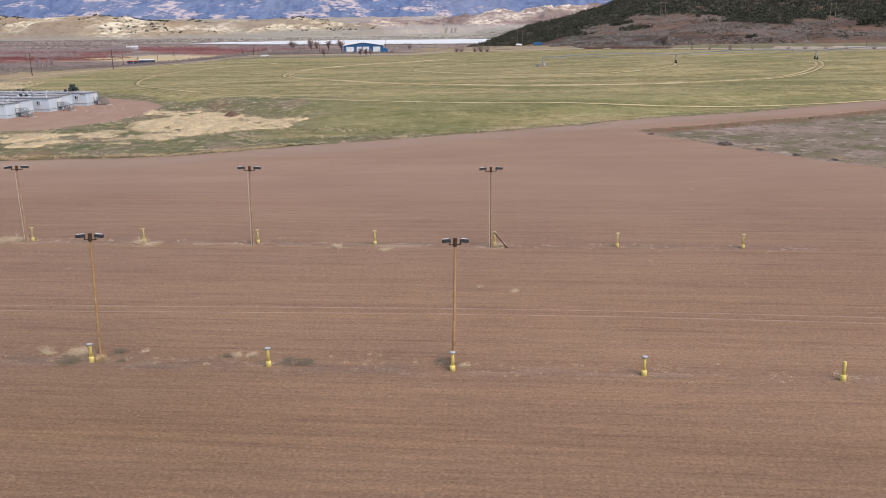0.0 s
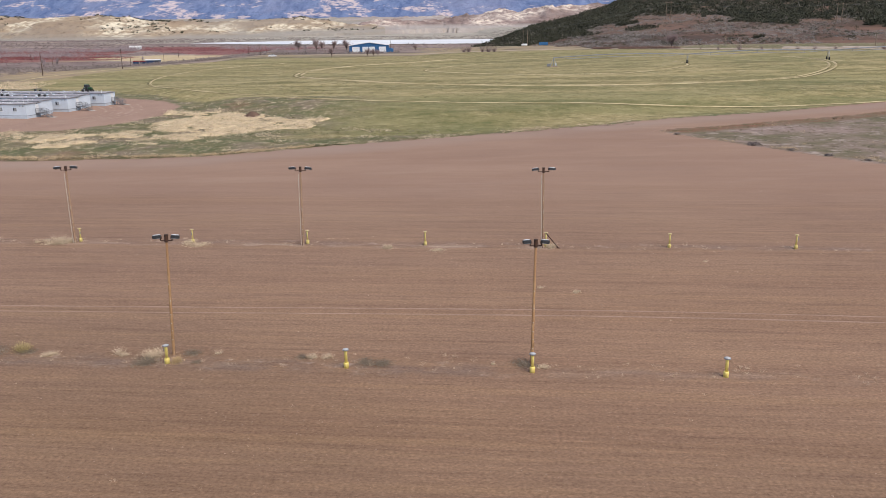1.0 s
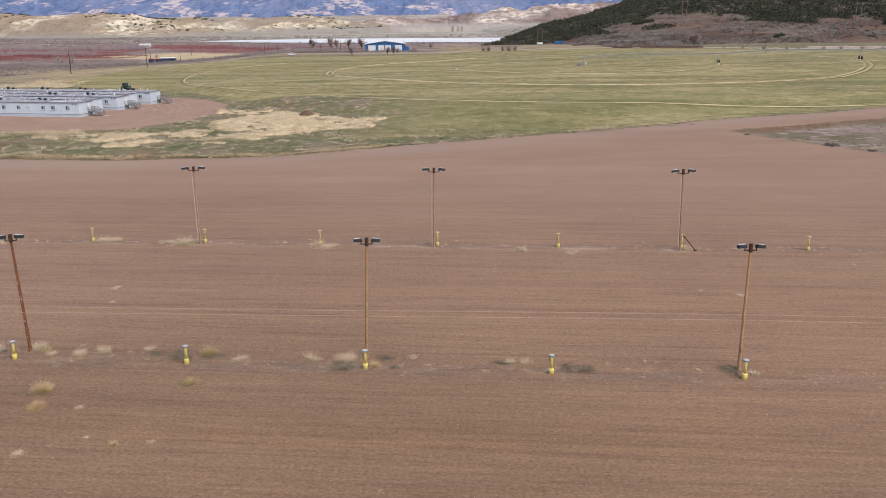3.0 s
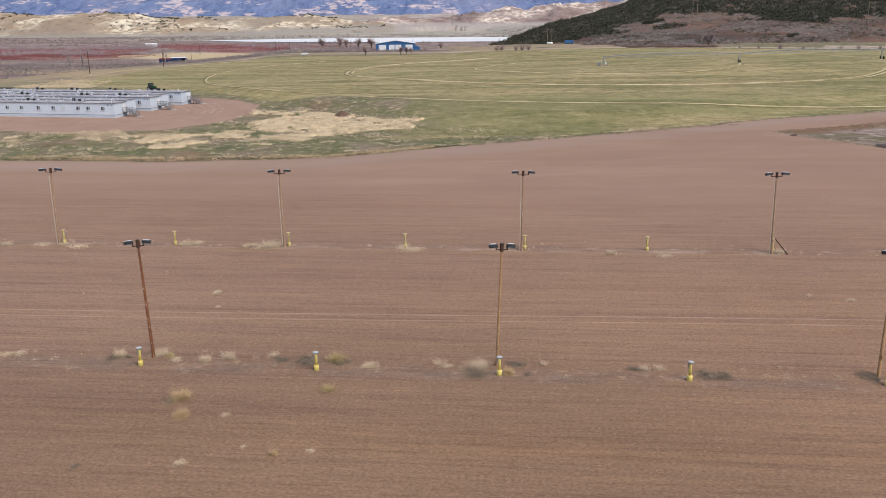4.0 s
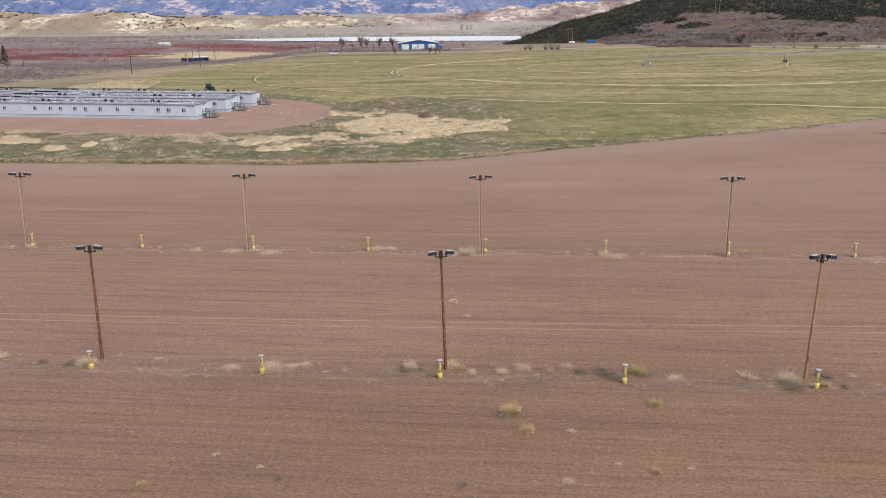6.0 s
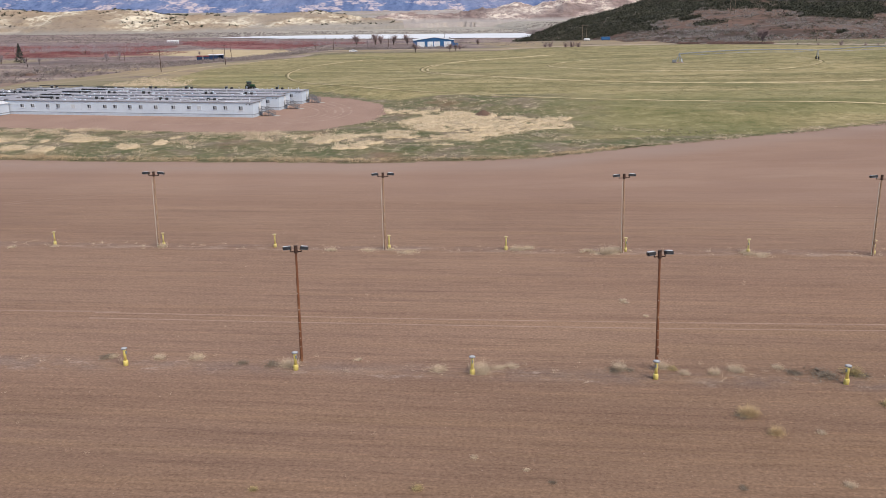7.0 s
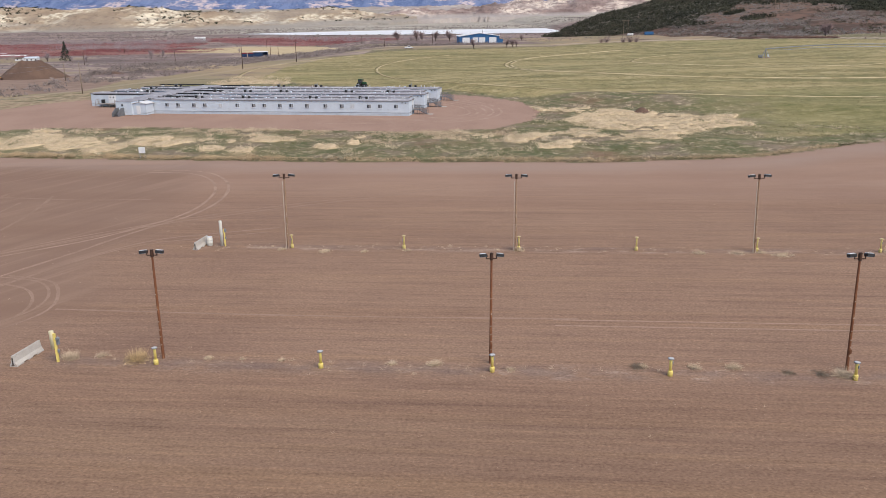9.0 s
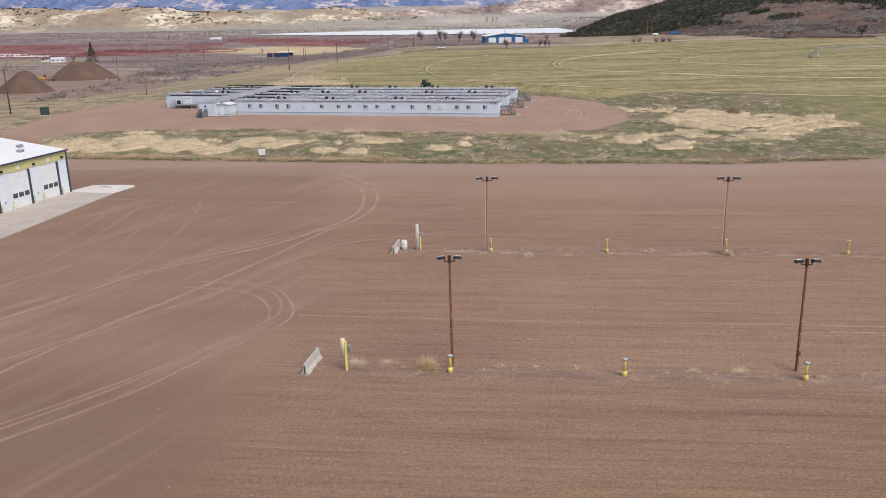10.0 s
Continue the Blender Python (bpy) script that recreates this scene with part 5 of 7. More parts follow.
def wing(name, label, u0, u1, v0, deep, windows, stairs, seed, cowls=()):
    w = thing(name, label, "modular building", CAMP, "camp buildings")
    span = u1 - u0
    mid = (u0 + u1) / 2
    part("wall", box(B_(), span, deep, ROOFH - 0.55, pose(mid, v0 + deep / 2, 0.45)), M_WALL, w)
    part("skirting", box(B_(), span - 0.08, deep - 0.08, 0.52, pose(mid, v0 + deep / 2, -0.06)), M_SKIRT, w)
    part("belt_trim", box(B_(), span + 0.05, deep + 0.05, 0.14, pose(mid, v0 + deep / 2, 0.62)), M_BANDING, w)
    prof = [(v0 - 0.12, ROOFH - 0.14), (v0 - 0.12, ROOFH - 0.02), (v0 + deep / 2, ROOFH + 0.12), (v0 + deep + 0.12, ROOFH - 0.02), (v0 + deep + 0.12, ROOFH - 0.14)]
    part("roof", prism(B_(), prof, u0 - 0.1, u1 + 0.1), M_ROOF, w)
    part("roof_edge", box(B_(), span + 0.26, 0.07, 0.12, pose(mid, v0 - 0.155, ROOFH - 0.15)), M_ROOFEDGE, w, "dark roof edge trim")
    part("roof_edge", box(B_(), 0.07, deep + 0.3, 0.12, pose(u1 + 0.135, v0 + deep / 2, ROOFH - 0.15)), M_ROOFEDGE, w)
    for k in range(1, int(span // 9)):
        part("panel_joint", box(B_(), 0.06, 0.02, ROOFH - 0.7, pose(u1 - 9.3 * k, v0 - 0.008, 0.5)), M_SKIRT, w)
        part("seam_rib", box(B_(), 0.1, deep * 0.96, 0.07, pose(u1 - 9.3 * k, v0 + deep / 2, ROOFH + 0.06)), M_ROOFEDGE, w)
    for k, u in enumerate(windows):
        window_part(w, u, v0 - 0.03, k in (3, 12))
    if stairs:
        end_stairs(w, u1, v0 + deep - 1.3)
        part("wall_light", box(B_(), 0.12, 0.26, 0.2, pose(u1 + 0.06, v0 + deep - 1.3, 3.2)), M_BLACK, w)
        part("corner_vent", tube(B_(), 0.09, 0.09, 0.8, pose(u1 - 1.1, v0 + 0.8, ROOFH)), M_WHITE, w)
    for k in range(2):
        part("wall_lamp", box(B_(), 0.22, 0.14, 0.2, pose(u1 - 1.6 + 0.9 * k, v0 - 0.07, 3.0)), M_BLACK, w)
    roof_vents(w, u0, u1, v0, v0 + deep, seed)
    for u in cowls:
        cowl_pair(w, u, v0 + deep * 0.55)
    return w


wing("modular_building", "long pale blue modular building with a row of windows", -68.0, 0.0, 0.0, 5.3, WIN_U, True, 1, (-13.0, -26.0, -44.0, -57.0, -64.0))
wing("modular_building", "pale blue modular building behind the front wing", -68.0, 0.0, 15.9, 5.3, WIN_U[:6], True, 2, (-10.5, -22.0, -40.5, -51.0, -60.0))
wing("modular_building", "rear pale blue modular building with steel end stairs", -68.0, 0.0, 31.8, 5.3, WIN_U[:3], True, 3, (-8.5, -24.0, -36.5, -48.0))
wing("modular_building", "pale blue connecting units roofed low between the wings", -68.0, -2.2, 7.6, 5.0, (), False, 4)
wing("modular_building", "pale blue connecting units roofed low between the wings", -68.0, -2.2, 23.6, 5.0, (), False, 5)
spine = wing("modular_corridor", "grey-roofed corridor joining the camp's wings", -75.5, -69.2, -1.2, 42.0, (), False, 6)
wing("modular_building", "short pale blue modular wing with a timber porch", -96.0, -76.0, 15.0, 5.3, (), False, 7, (-80.0,))
for k, v in enumerate((23.5, 32.0)):
    wing("modular_building", "short pale blue rear modular wing with dark roof edges", -94.0 + 3 * k, -76.0, v, 5.3, (), False, 8 + k, (-84.0 + 3 * k,))
# dark raised kerbs over the roofs beside the corridor
for k, v in enumerate((6.0, 13.5, 21.8, 29.5, 37.6)):
    part("roof_kerb", box(B_(), 9.0, 0.45, 0.3, pose(-64.0 + 0.2 * k, v + 0.4, ROOFH + 0.02)), M_BLACK, spine, "black raised roof kerb")
    part("roof_kerb", box(B_(), 15.0, 0.3, 0.24, pose(-84.0 + 0.3 * k, v + 4.0, ROOFH + 0.02)), M_BLACK, spine, "black raised roof kerb")
for k in range(8):
    part("kerb_block", box(B_(), 0.9, 0.3, 0.22, pose(-69.1, 1.0 + 4.6 * k, ROOFH, 0, 0, 90)), M_ROOFEDGE, spine)
for du, dv in ((-82.0, 19.0), (-80.2, 19.5)):
    d_ = part("dome_vent", lathe(B_(), [(0.42, 0), (0.42, 0.35), (0.34, 0.62), (0.12, 0.78)], 12), M_WHITE, spine, "white dome vent", True)
    d_.matrix_basis = pose(du, dv - 1.0, ROOFH + 0.05)

# the entrance at the front corner of the camp
v_ = thing("entry_vestibule", "white gabled entry porch with a pale door", "porch", CAMP, "camp buildings")
part("wall", box(B_(), 3.7, 3.4, 2.75, pose(-69.2, -2.2, 0.1)), M_WALL, v_)
part("roof", prism(B_(), [(-2.1, 0.0), (-2.1, 0.12), (0, 0.55), (2.1, 0.12), (2.1, 0.0), (0, 0.42)], -1.95, 1.95, pose(-69.2, -2.2, 2.85, 0, 0, 90)), M_WHITE, v_)
part("gable", prism(B_(), [(-1.7, 0.0), (0, 0.36), (1.7, 0.0)], -1.80, 1.80, pose(-69.2, -2.2, 2.86, 0, 0, 90)), M_WALL, v_)
part("door", box(B_(), 1.1, 0.06, 2.1, pose(-69.5, -3.93, 0.25), 0.01), M_WHITE, v_)
part("belt_trim", box(B_(), 3.76, 3.46, 0.14, pose(-69.2, -2.2, 0.5)), M_BANDING, v_)
e_ = thing("entry_block", "pale blue corner block with grey steel stairs", "modular building", CAMP, "camp buildings")
part("wall", box(B_(), 4.4, 6.0, 3.3, pose(-73.2, -1.5, 0.1)), M_WALL, e_)
part("roof", box(B_(), 4.6, 6.2, 0.12, pose(-73.2, -1.5, 3.4)), M_ROOF, e_)
part("window", box(B_(), 0.5, 0.06, 0.5, pose(-73.6, -4.52, 2.3)), M_GLASS, e_)
st = part("entry_stairs", box(B_(), 1.5, 1.4, 0.08, pose(-73.9, -5.2, 1.0)), M_STAIR, e_, "grey steel stairs")
for k in range(5):
    part("step", box(B_(), 1.3, 0.32, 0.04, pose(-73.9, -6.05 - 0.3 * k, 0.82 - 0.17 * k)), M_STAIR, st)
for s in (-0.75, 0.75):
    part("side_panel", prism(B_(), [(-4.5, 0), (-4.5, 2.0), (-5.9, 2.0), (-7.6, 0.95), (-7.6, 0.0)], -73.9 + s - 0.03, -73.9 + s + 0.03), M_STAIR, st)
p_ = thing("timber_deck", "raised grey timber porch deck with railing and steps", "deck", CAMP)
part("deck", box(B_(), 6.2, 2.6, 0.14, pose(-90.0, 13.6, 0.85)), M_WOODGREY, p_)
for du in (-3.0, -0.9, 1.2, 3.0):
    for dv in (-1.2, 1.2):
        part("post", box(B_(), 0.16, 0.16, 1.0, pose(-90 + du, 13.6 + dv, -0.06)), M_WOODGREY, p_)
for du in (-3.0, -2.0, 3.0):
    part("rail_post", box(B_(), 0.1, 0.1, 1.1, pose(-90 + du, 12.4, 0.99)), M_WOODGREY, p_)
for z in (1.4, 2.0):
    part("rail", box(B_(), 1.1, 0.06, 0.1, pose(-92.5, 12.4, z)), M_WOODGREY, p_)
    part("rail", box(B_(), 0.06, 2.4, 0.1, pose(-93.0, 13.6, z)), M_WOODGREY, p_)
part("heater", box(B_(), 0.9, 0.6, 1.0, pose(-91.6, 14.0, 0.99), 0.05), M_BLACK, p_)
part("double_door", box(B_(), 2.3, 0.08, 2.1, pose(-89.4, 14.94, 0.99), 0.01), M_WHITE, p_)
for s in (-0.5, 0.5):
    part("door_window", box(B_(), 0.3, 0.03, 0.35, pose(-89.4 + s, 14.885, 2.35)), M_GLASS, p_)
for k in range(5):
    part("step", box(B_(), 0.34, 1.6, 0.06, pose(-86.7 + 0.34 * k, 13.6, 0.72 - 0.17 * k)), M_STAIR, p_)
for s in (-0.8, 0.8):
    part("handrail", bar(bar(B_(), (-86.9, 13.6 + s, 1.95), (-85.2, 13.6 + s, 1.0), 0.04), (-85.2, 13.6 + s, 0.0), (-85.2, 13.6 + s, 1.0), 0.04), M_STAIR, p_)


# ---------------------------------------------------------------- the workshop and its apron
# local x runs along the wall away from its far corner, local y out to the lot
SHOP = pose(-174.5, 121.8, 0, 0, 0, -104)
shop = thing("workshop", "white metal workshop with yellow band and overhead doors", "building", SHOP)
LONG, DEEP, EAVE = 48.0, 24.0, 6.15
DOORS = [(2.1, 5.2), (7.7, 11.0), (13.6, 16.9), (19.5, 22.8)]
cut = [0.0]
for a, b in DOORS:
    cut += [a, b]
cut += [LONG]
for a, b in zip(cut[0::2], cut[1::2]):
    part("wall", box(B_(), b - a, 0.25, 5.15, pose((a + b) / 2, -0.125, 0)), M_SHOPWALL, shop)
    n_r = int((b - a) / 0.6)
    for k in range(n_r):
        part("rib", box(B_(), 0.06, 0.03, 5.1, pose(a + 0.4 + 0.6 * k, 0.012, 0.02)), M_SHOPWALL, shop)
part("wall", box(B_(), LONG, 0.25, 0.4, pose(LONG / 2, -0.125, 4.75 + 0.4)), M_SHOPWALL, shop)
part("band", box(B_(), LONG, 0.06, 1.05, pose(LONG / 2, 0.035, 5.0)), M_BAND, shop, "pale yellow band under the eave")
part("end_wall", prism(B_(), [(-DEEP, 0), (-DEEP, EAVE), (-DEEP / 2, EAVE + 1.6), (0, EAVE), (0, 0)], 0.0, 0.25, pose(0, -0.26, 0)), M_SHOPWALL, shop)
part("end_wall", prism(B_(), [(-DEEP, 0), (-DEEP, EAVE), (-DEEP / 2, EAVE + 1.6), (0, EAVE), (0, 0)], LONG - 0.25, LONG, pose(0, -0.26, 0)), M_SHOPWALL, shop)
part("back_wall", box(B_(), LONG, 0.25, EAVE, pose(LONG / 2, -DEEP - 0.4, 0)), M_SHOPWALL, shop)
part("roof", prism(B_(), [(-DEEP - 0.7, EAVE), (-DEEP - 0.7, EAVE + 0.12), (-DEEP / 2, EAVE + 1.75), (0.28, EAVE + 0.12), (0.28, EAVE)], -0.3, LONG + 0.3), M_SHOPROOF, shop, "white metal roof")
part("gutter", box(B_(), LONG + 0.7, 0.16, 0.2, pose(LONG / 2, 0.36, EAVE - 0.02)), M_NAVY, shop, "dark navy gutter")
part("corner_trim", box(B_(), 0.2, 0.2, EAVE, pose(-0.06, 0.06, 0)), M_NAVY, shop, "dark navy corner trim")
for a, b in DOORS:
    d_ = part("overhead_door", box(B_(), b - a, 0.1, 5.05, pose(0, 0, 0)), M_WHITE, shop)
    d_.matrix_basis = pose((a + b) / 2, -0.10, 0)
    for k in range(1, 7):
        part("panel_joint", box(B_(), b - a, 0.012, 0.03, pose(0, 0.052, 0.68 * k)), M_BLIND, d_)
    for k in range(3):
        part("window", box(B_(), (b - a) / 3 - 0.25, 0.02, 0.62, pose((k - 1) * (b - a) / 3.1, 0.055, 1.45)), M_GLASS, d_)
    part("jamb", box(B_(), 0.28, 0.14, 4.9, pose(a - 0.12, 0.07, 0)), M_NAVY, shop)
    part("lamp", box(B_(), 0.36, 0.3, 0.24, pose(a - 1.15, 0.2, 5.25), 0.03), M_BLACK, shop, "dark wall lamp")
    part("number_plate", box(B_(), 0.45, 0.02, 0.4, pose((a + b) / 2, 0.075, 5.2)), M_WHITE, shop)
for u in (6.4, 12.4):
    part("hose_bib", box(B_(), 0.15, 0.12, 0.18, pose(u, 0.08, 1.2)), M_GREYBOX, shop)
for u, v in ((2.8, -5.0), (5.0, -3.0)):
    part("roof_hood", box(B_(), 0.95, 0.7, 0.4, pose(u, v, EAVE + 0.1 - v * 0.135), 0.12), M_GALV, shop, "grey roof exhaust hood")
b0 = thing("bollard", "short pale yellow bollard guarding the workshop door", "bollard")
part("post", lathe(B_(), [(0.13, 0), (0.13, 1.05), (0.08, 1.15)], 10), M_CREAM, b0)
spread_things(b0, [SHOP @ pose(u, 0.4, 0.1) for a, b in DOORS for u in (a - 0.35, b + 0.35)], "bollards at the workshop doors")
ap = thing("concrete_apron", "concrete apron slabs along the workshop wall", "paving", SHOP)
ap["kind"] = "structure"
def flat_slab(corners, top, material, label=""):
    q = B_()
    up = [q.verts.new((x, y, top)) for x, y in corners]
    low = [q.verts.new((x, y, -0.03)) for x, y in corners]
    q.faces.new(up)
    q.faces.new(low[::-1])
    for i, (a_, c_) in enumerate(zip(up, low)):
        n_ = (i + 1) % len(up)
        q.faces.new((a_, c_, low[n_], up[n_]))
    part("slab", q, material, ap, label)


for k in range(9):
    u0, u1 = 6.0 * k + 0.02, 6.0 * k + 5.98
    flat_slab([(u0, -0.1), (u0, 7.1 + 0.10 * u0), (u1, 7.1 + 0.10 * u1), (u1, -0.1)], 0.1, M_APRON)
flat_slab([(-0.05, -0.6), (-0.05, 6.95), (-5.2, 7.2), (-5.9, 6.4), (-5.8, 4.6), (-5.3, 1.6), (-4.6, 0.2)], 0.085, M_APRON_NEW, "clean new concrete slab")
hose = thing("pipe_length", "thin grey pipe lying on the concrete slab", "pipe", SHOP)
part("pipe", bar(B_(), (-3.6, 4.2, 0.12), (-4.4, 1.8, 0.12), 0.05), M_WOODGREY, hose)


# ---------------------------------------------------------------- things out in the land
def utility_pole(x, y, h, material, arms, turn=0.0):
    z = float(ground_z(x, y))
    u = thing("utility_pole", "dark timber utility pole with insulators" if material == M_UPOLE else "pale weathered timber utility pole", "utility pole", pose(x, y, z, 0, 0, turn), "utility poles")
    part("shaft", lathe(B_(), [(0.19, -0.2), (0.17, h * 0.4), (0.12, h)], 10), material, u, smooth=True)
    for k in range(arms):
        a = part("crossarm", box(B_(), 2.4, 0.12, 0.12, pose(0, -0.15, h - 0.6 - 0.9 * k)), material, u)
        for s in (-1.1, -0.6, 0.6, 1.1):
            part("insulator", lathe(B_(), [(0.03, 0), (0.07, 0.06), (0.04, 0.2)], 6), M_GALV, a).matrix_basis = pose(s, -0.15, h - 0.48 - 0.9 * k)
    if arms == 0:
        part("insulator", lathe(B_(), [(0.05, 0), (0.08, 0.06), (0.04, 0.22)], 6), M_GALV, u).matrix_basis = pose(0, 0, h)
    return (x, y, z + h - 0.2)


tops = [utility_pole(-237, 225.5, 12.2, M_UPOLE, 1, 60), utility_pole(-218.4, 276.3, 10.2, M_UPOLE_PALE, 0), utility_pole(-250.7, 335.6, 7.5, M_UPOLE_PALE, 0),
        utility_pole(-192.1, 387.7, 10.4, M_UPOLE, 0), utility_pole(-178.1, 448.8, 10.4, M_UPOLE, 1, 30)]
for x, y, h in ((-305, 640, 9), (-236, 690, 9), (-168, 700, 9), (-110, 745, 9), (-340, 560, 8), (-60, 880, 9), (-420, 840, 9), (-290, 900, 10), (-145, 640, 8), (-215, 560, 8)):
    utility_pole(x, y, h, M_UPOLE, 0)
hill_tops = []
for x, y, h in ((75, 815, 15), (200, 768, 16), (300, 650, 16), (174, 532, 9), (250, 494, 11), (330, 440, 12), (420, 700, 16)):
    z = hill_at(x, y) if x > 100 else float(ground_z(x, y))
    pair = h > 14
    u = thing("power_pylon" if pair else "utility_pole", "grey timber H-frame power line pole" if pair else "pale timber utility pole beside the road", "power pole", pose(x, y, z, 0, 0, 10), "power line on the hill")
    for s in ((-2.2, 2.2) if pair else (0.0,)):
        part("shaft", tube(B_(), 0.25, 0.17, h + 1, pose(s, 0, -1), 8), M_UPOLE_PALE, u)
    part("crossarm", box(B_(), 7.5 if pair else 2.6, 0.2, 0.25, pose(0, 0, h - 1.2)), M_UPOLE_PALE, u)
    hill_tops.append((x, y, z + h - 1.2, pair))


def cable(pts, r, label, sag=0.02):
    v = []
    b = B_()
    for a, c_ in zip(pts[:-1], pts[1:]):
        a, c_ = Vector(a), Vector(c_)
        n = 8
        run = [a.lerp(c_, k / n) - Vector((0, 0, (c_ - a).length * sag * 4 * (k / n) * (1 - k / n))) for k in range(n + 1)]
        for p, q in zip(run[:-1], run[1:]):
            bar(b, p, q, r, 3)
    ob = new("power_line", finish(b, "power_line", M_WIRE))
    tagged(ob, label, "cable")


left_end = (-300, 205, 12)
cable([left_end, tops[0], tops[1], tops[3], tops[4]], 0.025, "thin sagging overhead wire between the poles")
cable([(x, y, z - 0.9) for x, y, z in (left_end, tops[0], tops[2])], 0.025, "thin sagging overhead wire between the poles")
cable([(h[0], h[1], h[2]) for h in hill_tops[:3]] + [(hill_tops[6][0], hill_tops[6][1], hill_tops[6][2])], 0.05, "thin overhead power line above the hillside")
cable([(h[0], h[1], h[2] + 0.2) for h in hill_tops[3:6]] + [(460, 400, 20)], 0.04, "thin overhead power line beside the road")

tb = thing("transformer_box", "dark green steel transformer cabinet on a pad", "cabinet", pose(-225.5, 221, 0, 0, 0, 25))
part("cabinet_body", box(B_(), 2.2, 1.7, 1.95, pose(0, 0, 0.1), 0.05), M_TRANSF, tb)
part("lid", box(B_(), 2.3, 1.8, 0.12, pose(0, 0, 2.05), 0.04), M_TRANSF, tb)
part("door", box(B_(), 1.0, 0.04, 1.6, pose(-0.52, -0.865, 0.25)), M_TRANSF, tb)
part("door", box(B_(), 1.0, 0.04, 1.6, pose(0.52, -0.865, 0.25)), M_TRANSF, tb)
part("plinth", box(B_(), 2.6, 2.1, 0.12), M_CONCRETE, tb)


def heap(x, y, rx, ry, h, label, seed, flat=0.0, name="soil_mound"):
    r, a = np.meshgrid(np.linspace(0, 1.15, 26), np.linspace(0, 2 * math.pi, 61), indexing="ij")
    px, py = x + r * rx * np.cos(a), y + r * ry * np.sin(a)
    wob = 0.8 + 0.4 * fbm(np.cos(a) * 2 + seed, np.sin(a) * 2, seed)
    t = np.clip(1 - r / wob, 0, 1)
    z = np.minimum(t * (1 + flat), 1.0 + 0.08 * t) * h * (0.9 + 0.25 * fbm(px / 3, py / 3, seed + 4)) + (fbm(px / 1.2, py / 1.2, seed + 9) - 0.5) * 0.12 * h * t
    z = z + ground_z(px, py) - 0.02 - 0.3 * (r > 1.1)
    return tagged(sheet(name, px, py, z, M_SOIL), label, "mound")


heap(-273, 354, 14.5, 11, 6.4, "large heap of dark brown soil in the yard", 3, 0.5)
heap(-267, 294, 10.5, 8, 7.6, "steep heap of dark brown soil in the yard", 6, 0.1)
heap(-287, 280, 11, 9, 7.0, "rounded heap of dark brown soil in the yard", 8, 0.3)
heap(-51.8, 200.2, 2.5, 1.6, 1.15, "small brown heap of soil in dry grass", 12, 0.3)
heap(-247, 372, 6, 4, 0.9, "low spread heap of brown soil in the yard", 14, 0.5)


def wheel(parent, x, y, z, r, w):
    t_ = part("wheel", lathe(B_(), [(r * 0.6, -w / 2), (r, -w * 0.4), (r, w * 0.4), (r * 0.6, w / 2)], 14), M_TYRE, parent)
    t_.matrix_basis = pose(x, y, z, 90, 0, 0)
    part("rim", lathe(B_(), [(r * 0.55, -w * 0.52), (r * 0.55, w * 0.52)], 12), M_GALV, t_)
    return t_


tr = thing("tractor", "green farm tractor with a cab parked behind the camp", "tractor", pose(-127.0, 283, 0, 0, 0, -20) @ Matrix.Diagonal((0.78, 0.78, 0.82, 1)))
part("hood", box(B_(), 2.0, 0.95, 0.9, pose(1.5, 0, 1.2), 0.12), M_GREEN, tr)
part("chassis", box(B_(), 3.6, 0.8, 0.6, pose(0.4, 0, 0.7), 0.05), M_BLACK, tr)
cab = part("cab", box(B_(), 1.5, 1.5, 1.45, pose(-0.3, 0, 1.6), 0.08), M_GLASS, tr, "dark glazed cab")
part("cab_roof", box(B_(), 1.75, 1.7, 0.2, pose(-0.3, 0, 3.05), 0.06), M_GREEN, cab)
for s in (-0.75, 0.75):
    for u in (-1.0, 0.4):
        part("cab_post", box(B_(), 0.1, 0.1, 1.45, pose(u, s, 1.6)), M_BLACK, cab)
    wheel(tr, -0.7, s * 1.35, 0.95, 0.95, 0.5)
    wheel(tr, 2.0, s * 1.1, 0.62, 0.62, 0.4)
    part("fender", box(B_(), 1.5, 0.5, 0.12, pose(-0.7, s * 1.3, 1.95), 0.04), M_GREEN, tr)
part("exhaust", tube(B_(), 0.06, 0.05, 1.1, pose(1.0, 0.35, 2.05)), M_BLACK, tr)

ex = thing("loader", "yellow wheel loader parked behind the soil heap", "machine", pose(-284, 343, 0, 0, 0, 30) @ Matrix.Diagonal((0.7, 0.7, 0.7, 1)))
part("machine_body", box(B_(), 3.6, 2.2, 1.4, pose(-1.0, 0, 1.1), 0.15), M_ORANGE, ex)
part("cab", box(B_(), 1.5, 1.7, 1.5, pose(0.4, 0, 2.5), 0.1), M_GLASS, ex)
part("cab_roof", box(B_(), 1.7, 1.9, 0.15, pose(0.4, 0, 4.0)), M_ORANGE, ex)
part("arm", bar(bar(B_(), (0.9, 0, 1.8), (3.0, 0, 3.0), 0.22, 4), (3.0, 0, 3.0), (4.4, 0, 1.0), 0.2, 4), M_ORANGE, ex)
part("bucket", prism(B_(), [(-1.3, 0.3), (-1.3, 1.3), (1.3, 1.3), (1.3, 0.3)], 4.2, 5.2), M_DARKSTEEL, ex)
for u in (-2.0, 1.4):
    for s in (-1.2, 1.2):
        wheel(ex, u, s, 0.8, 0.8, 0.5)


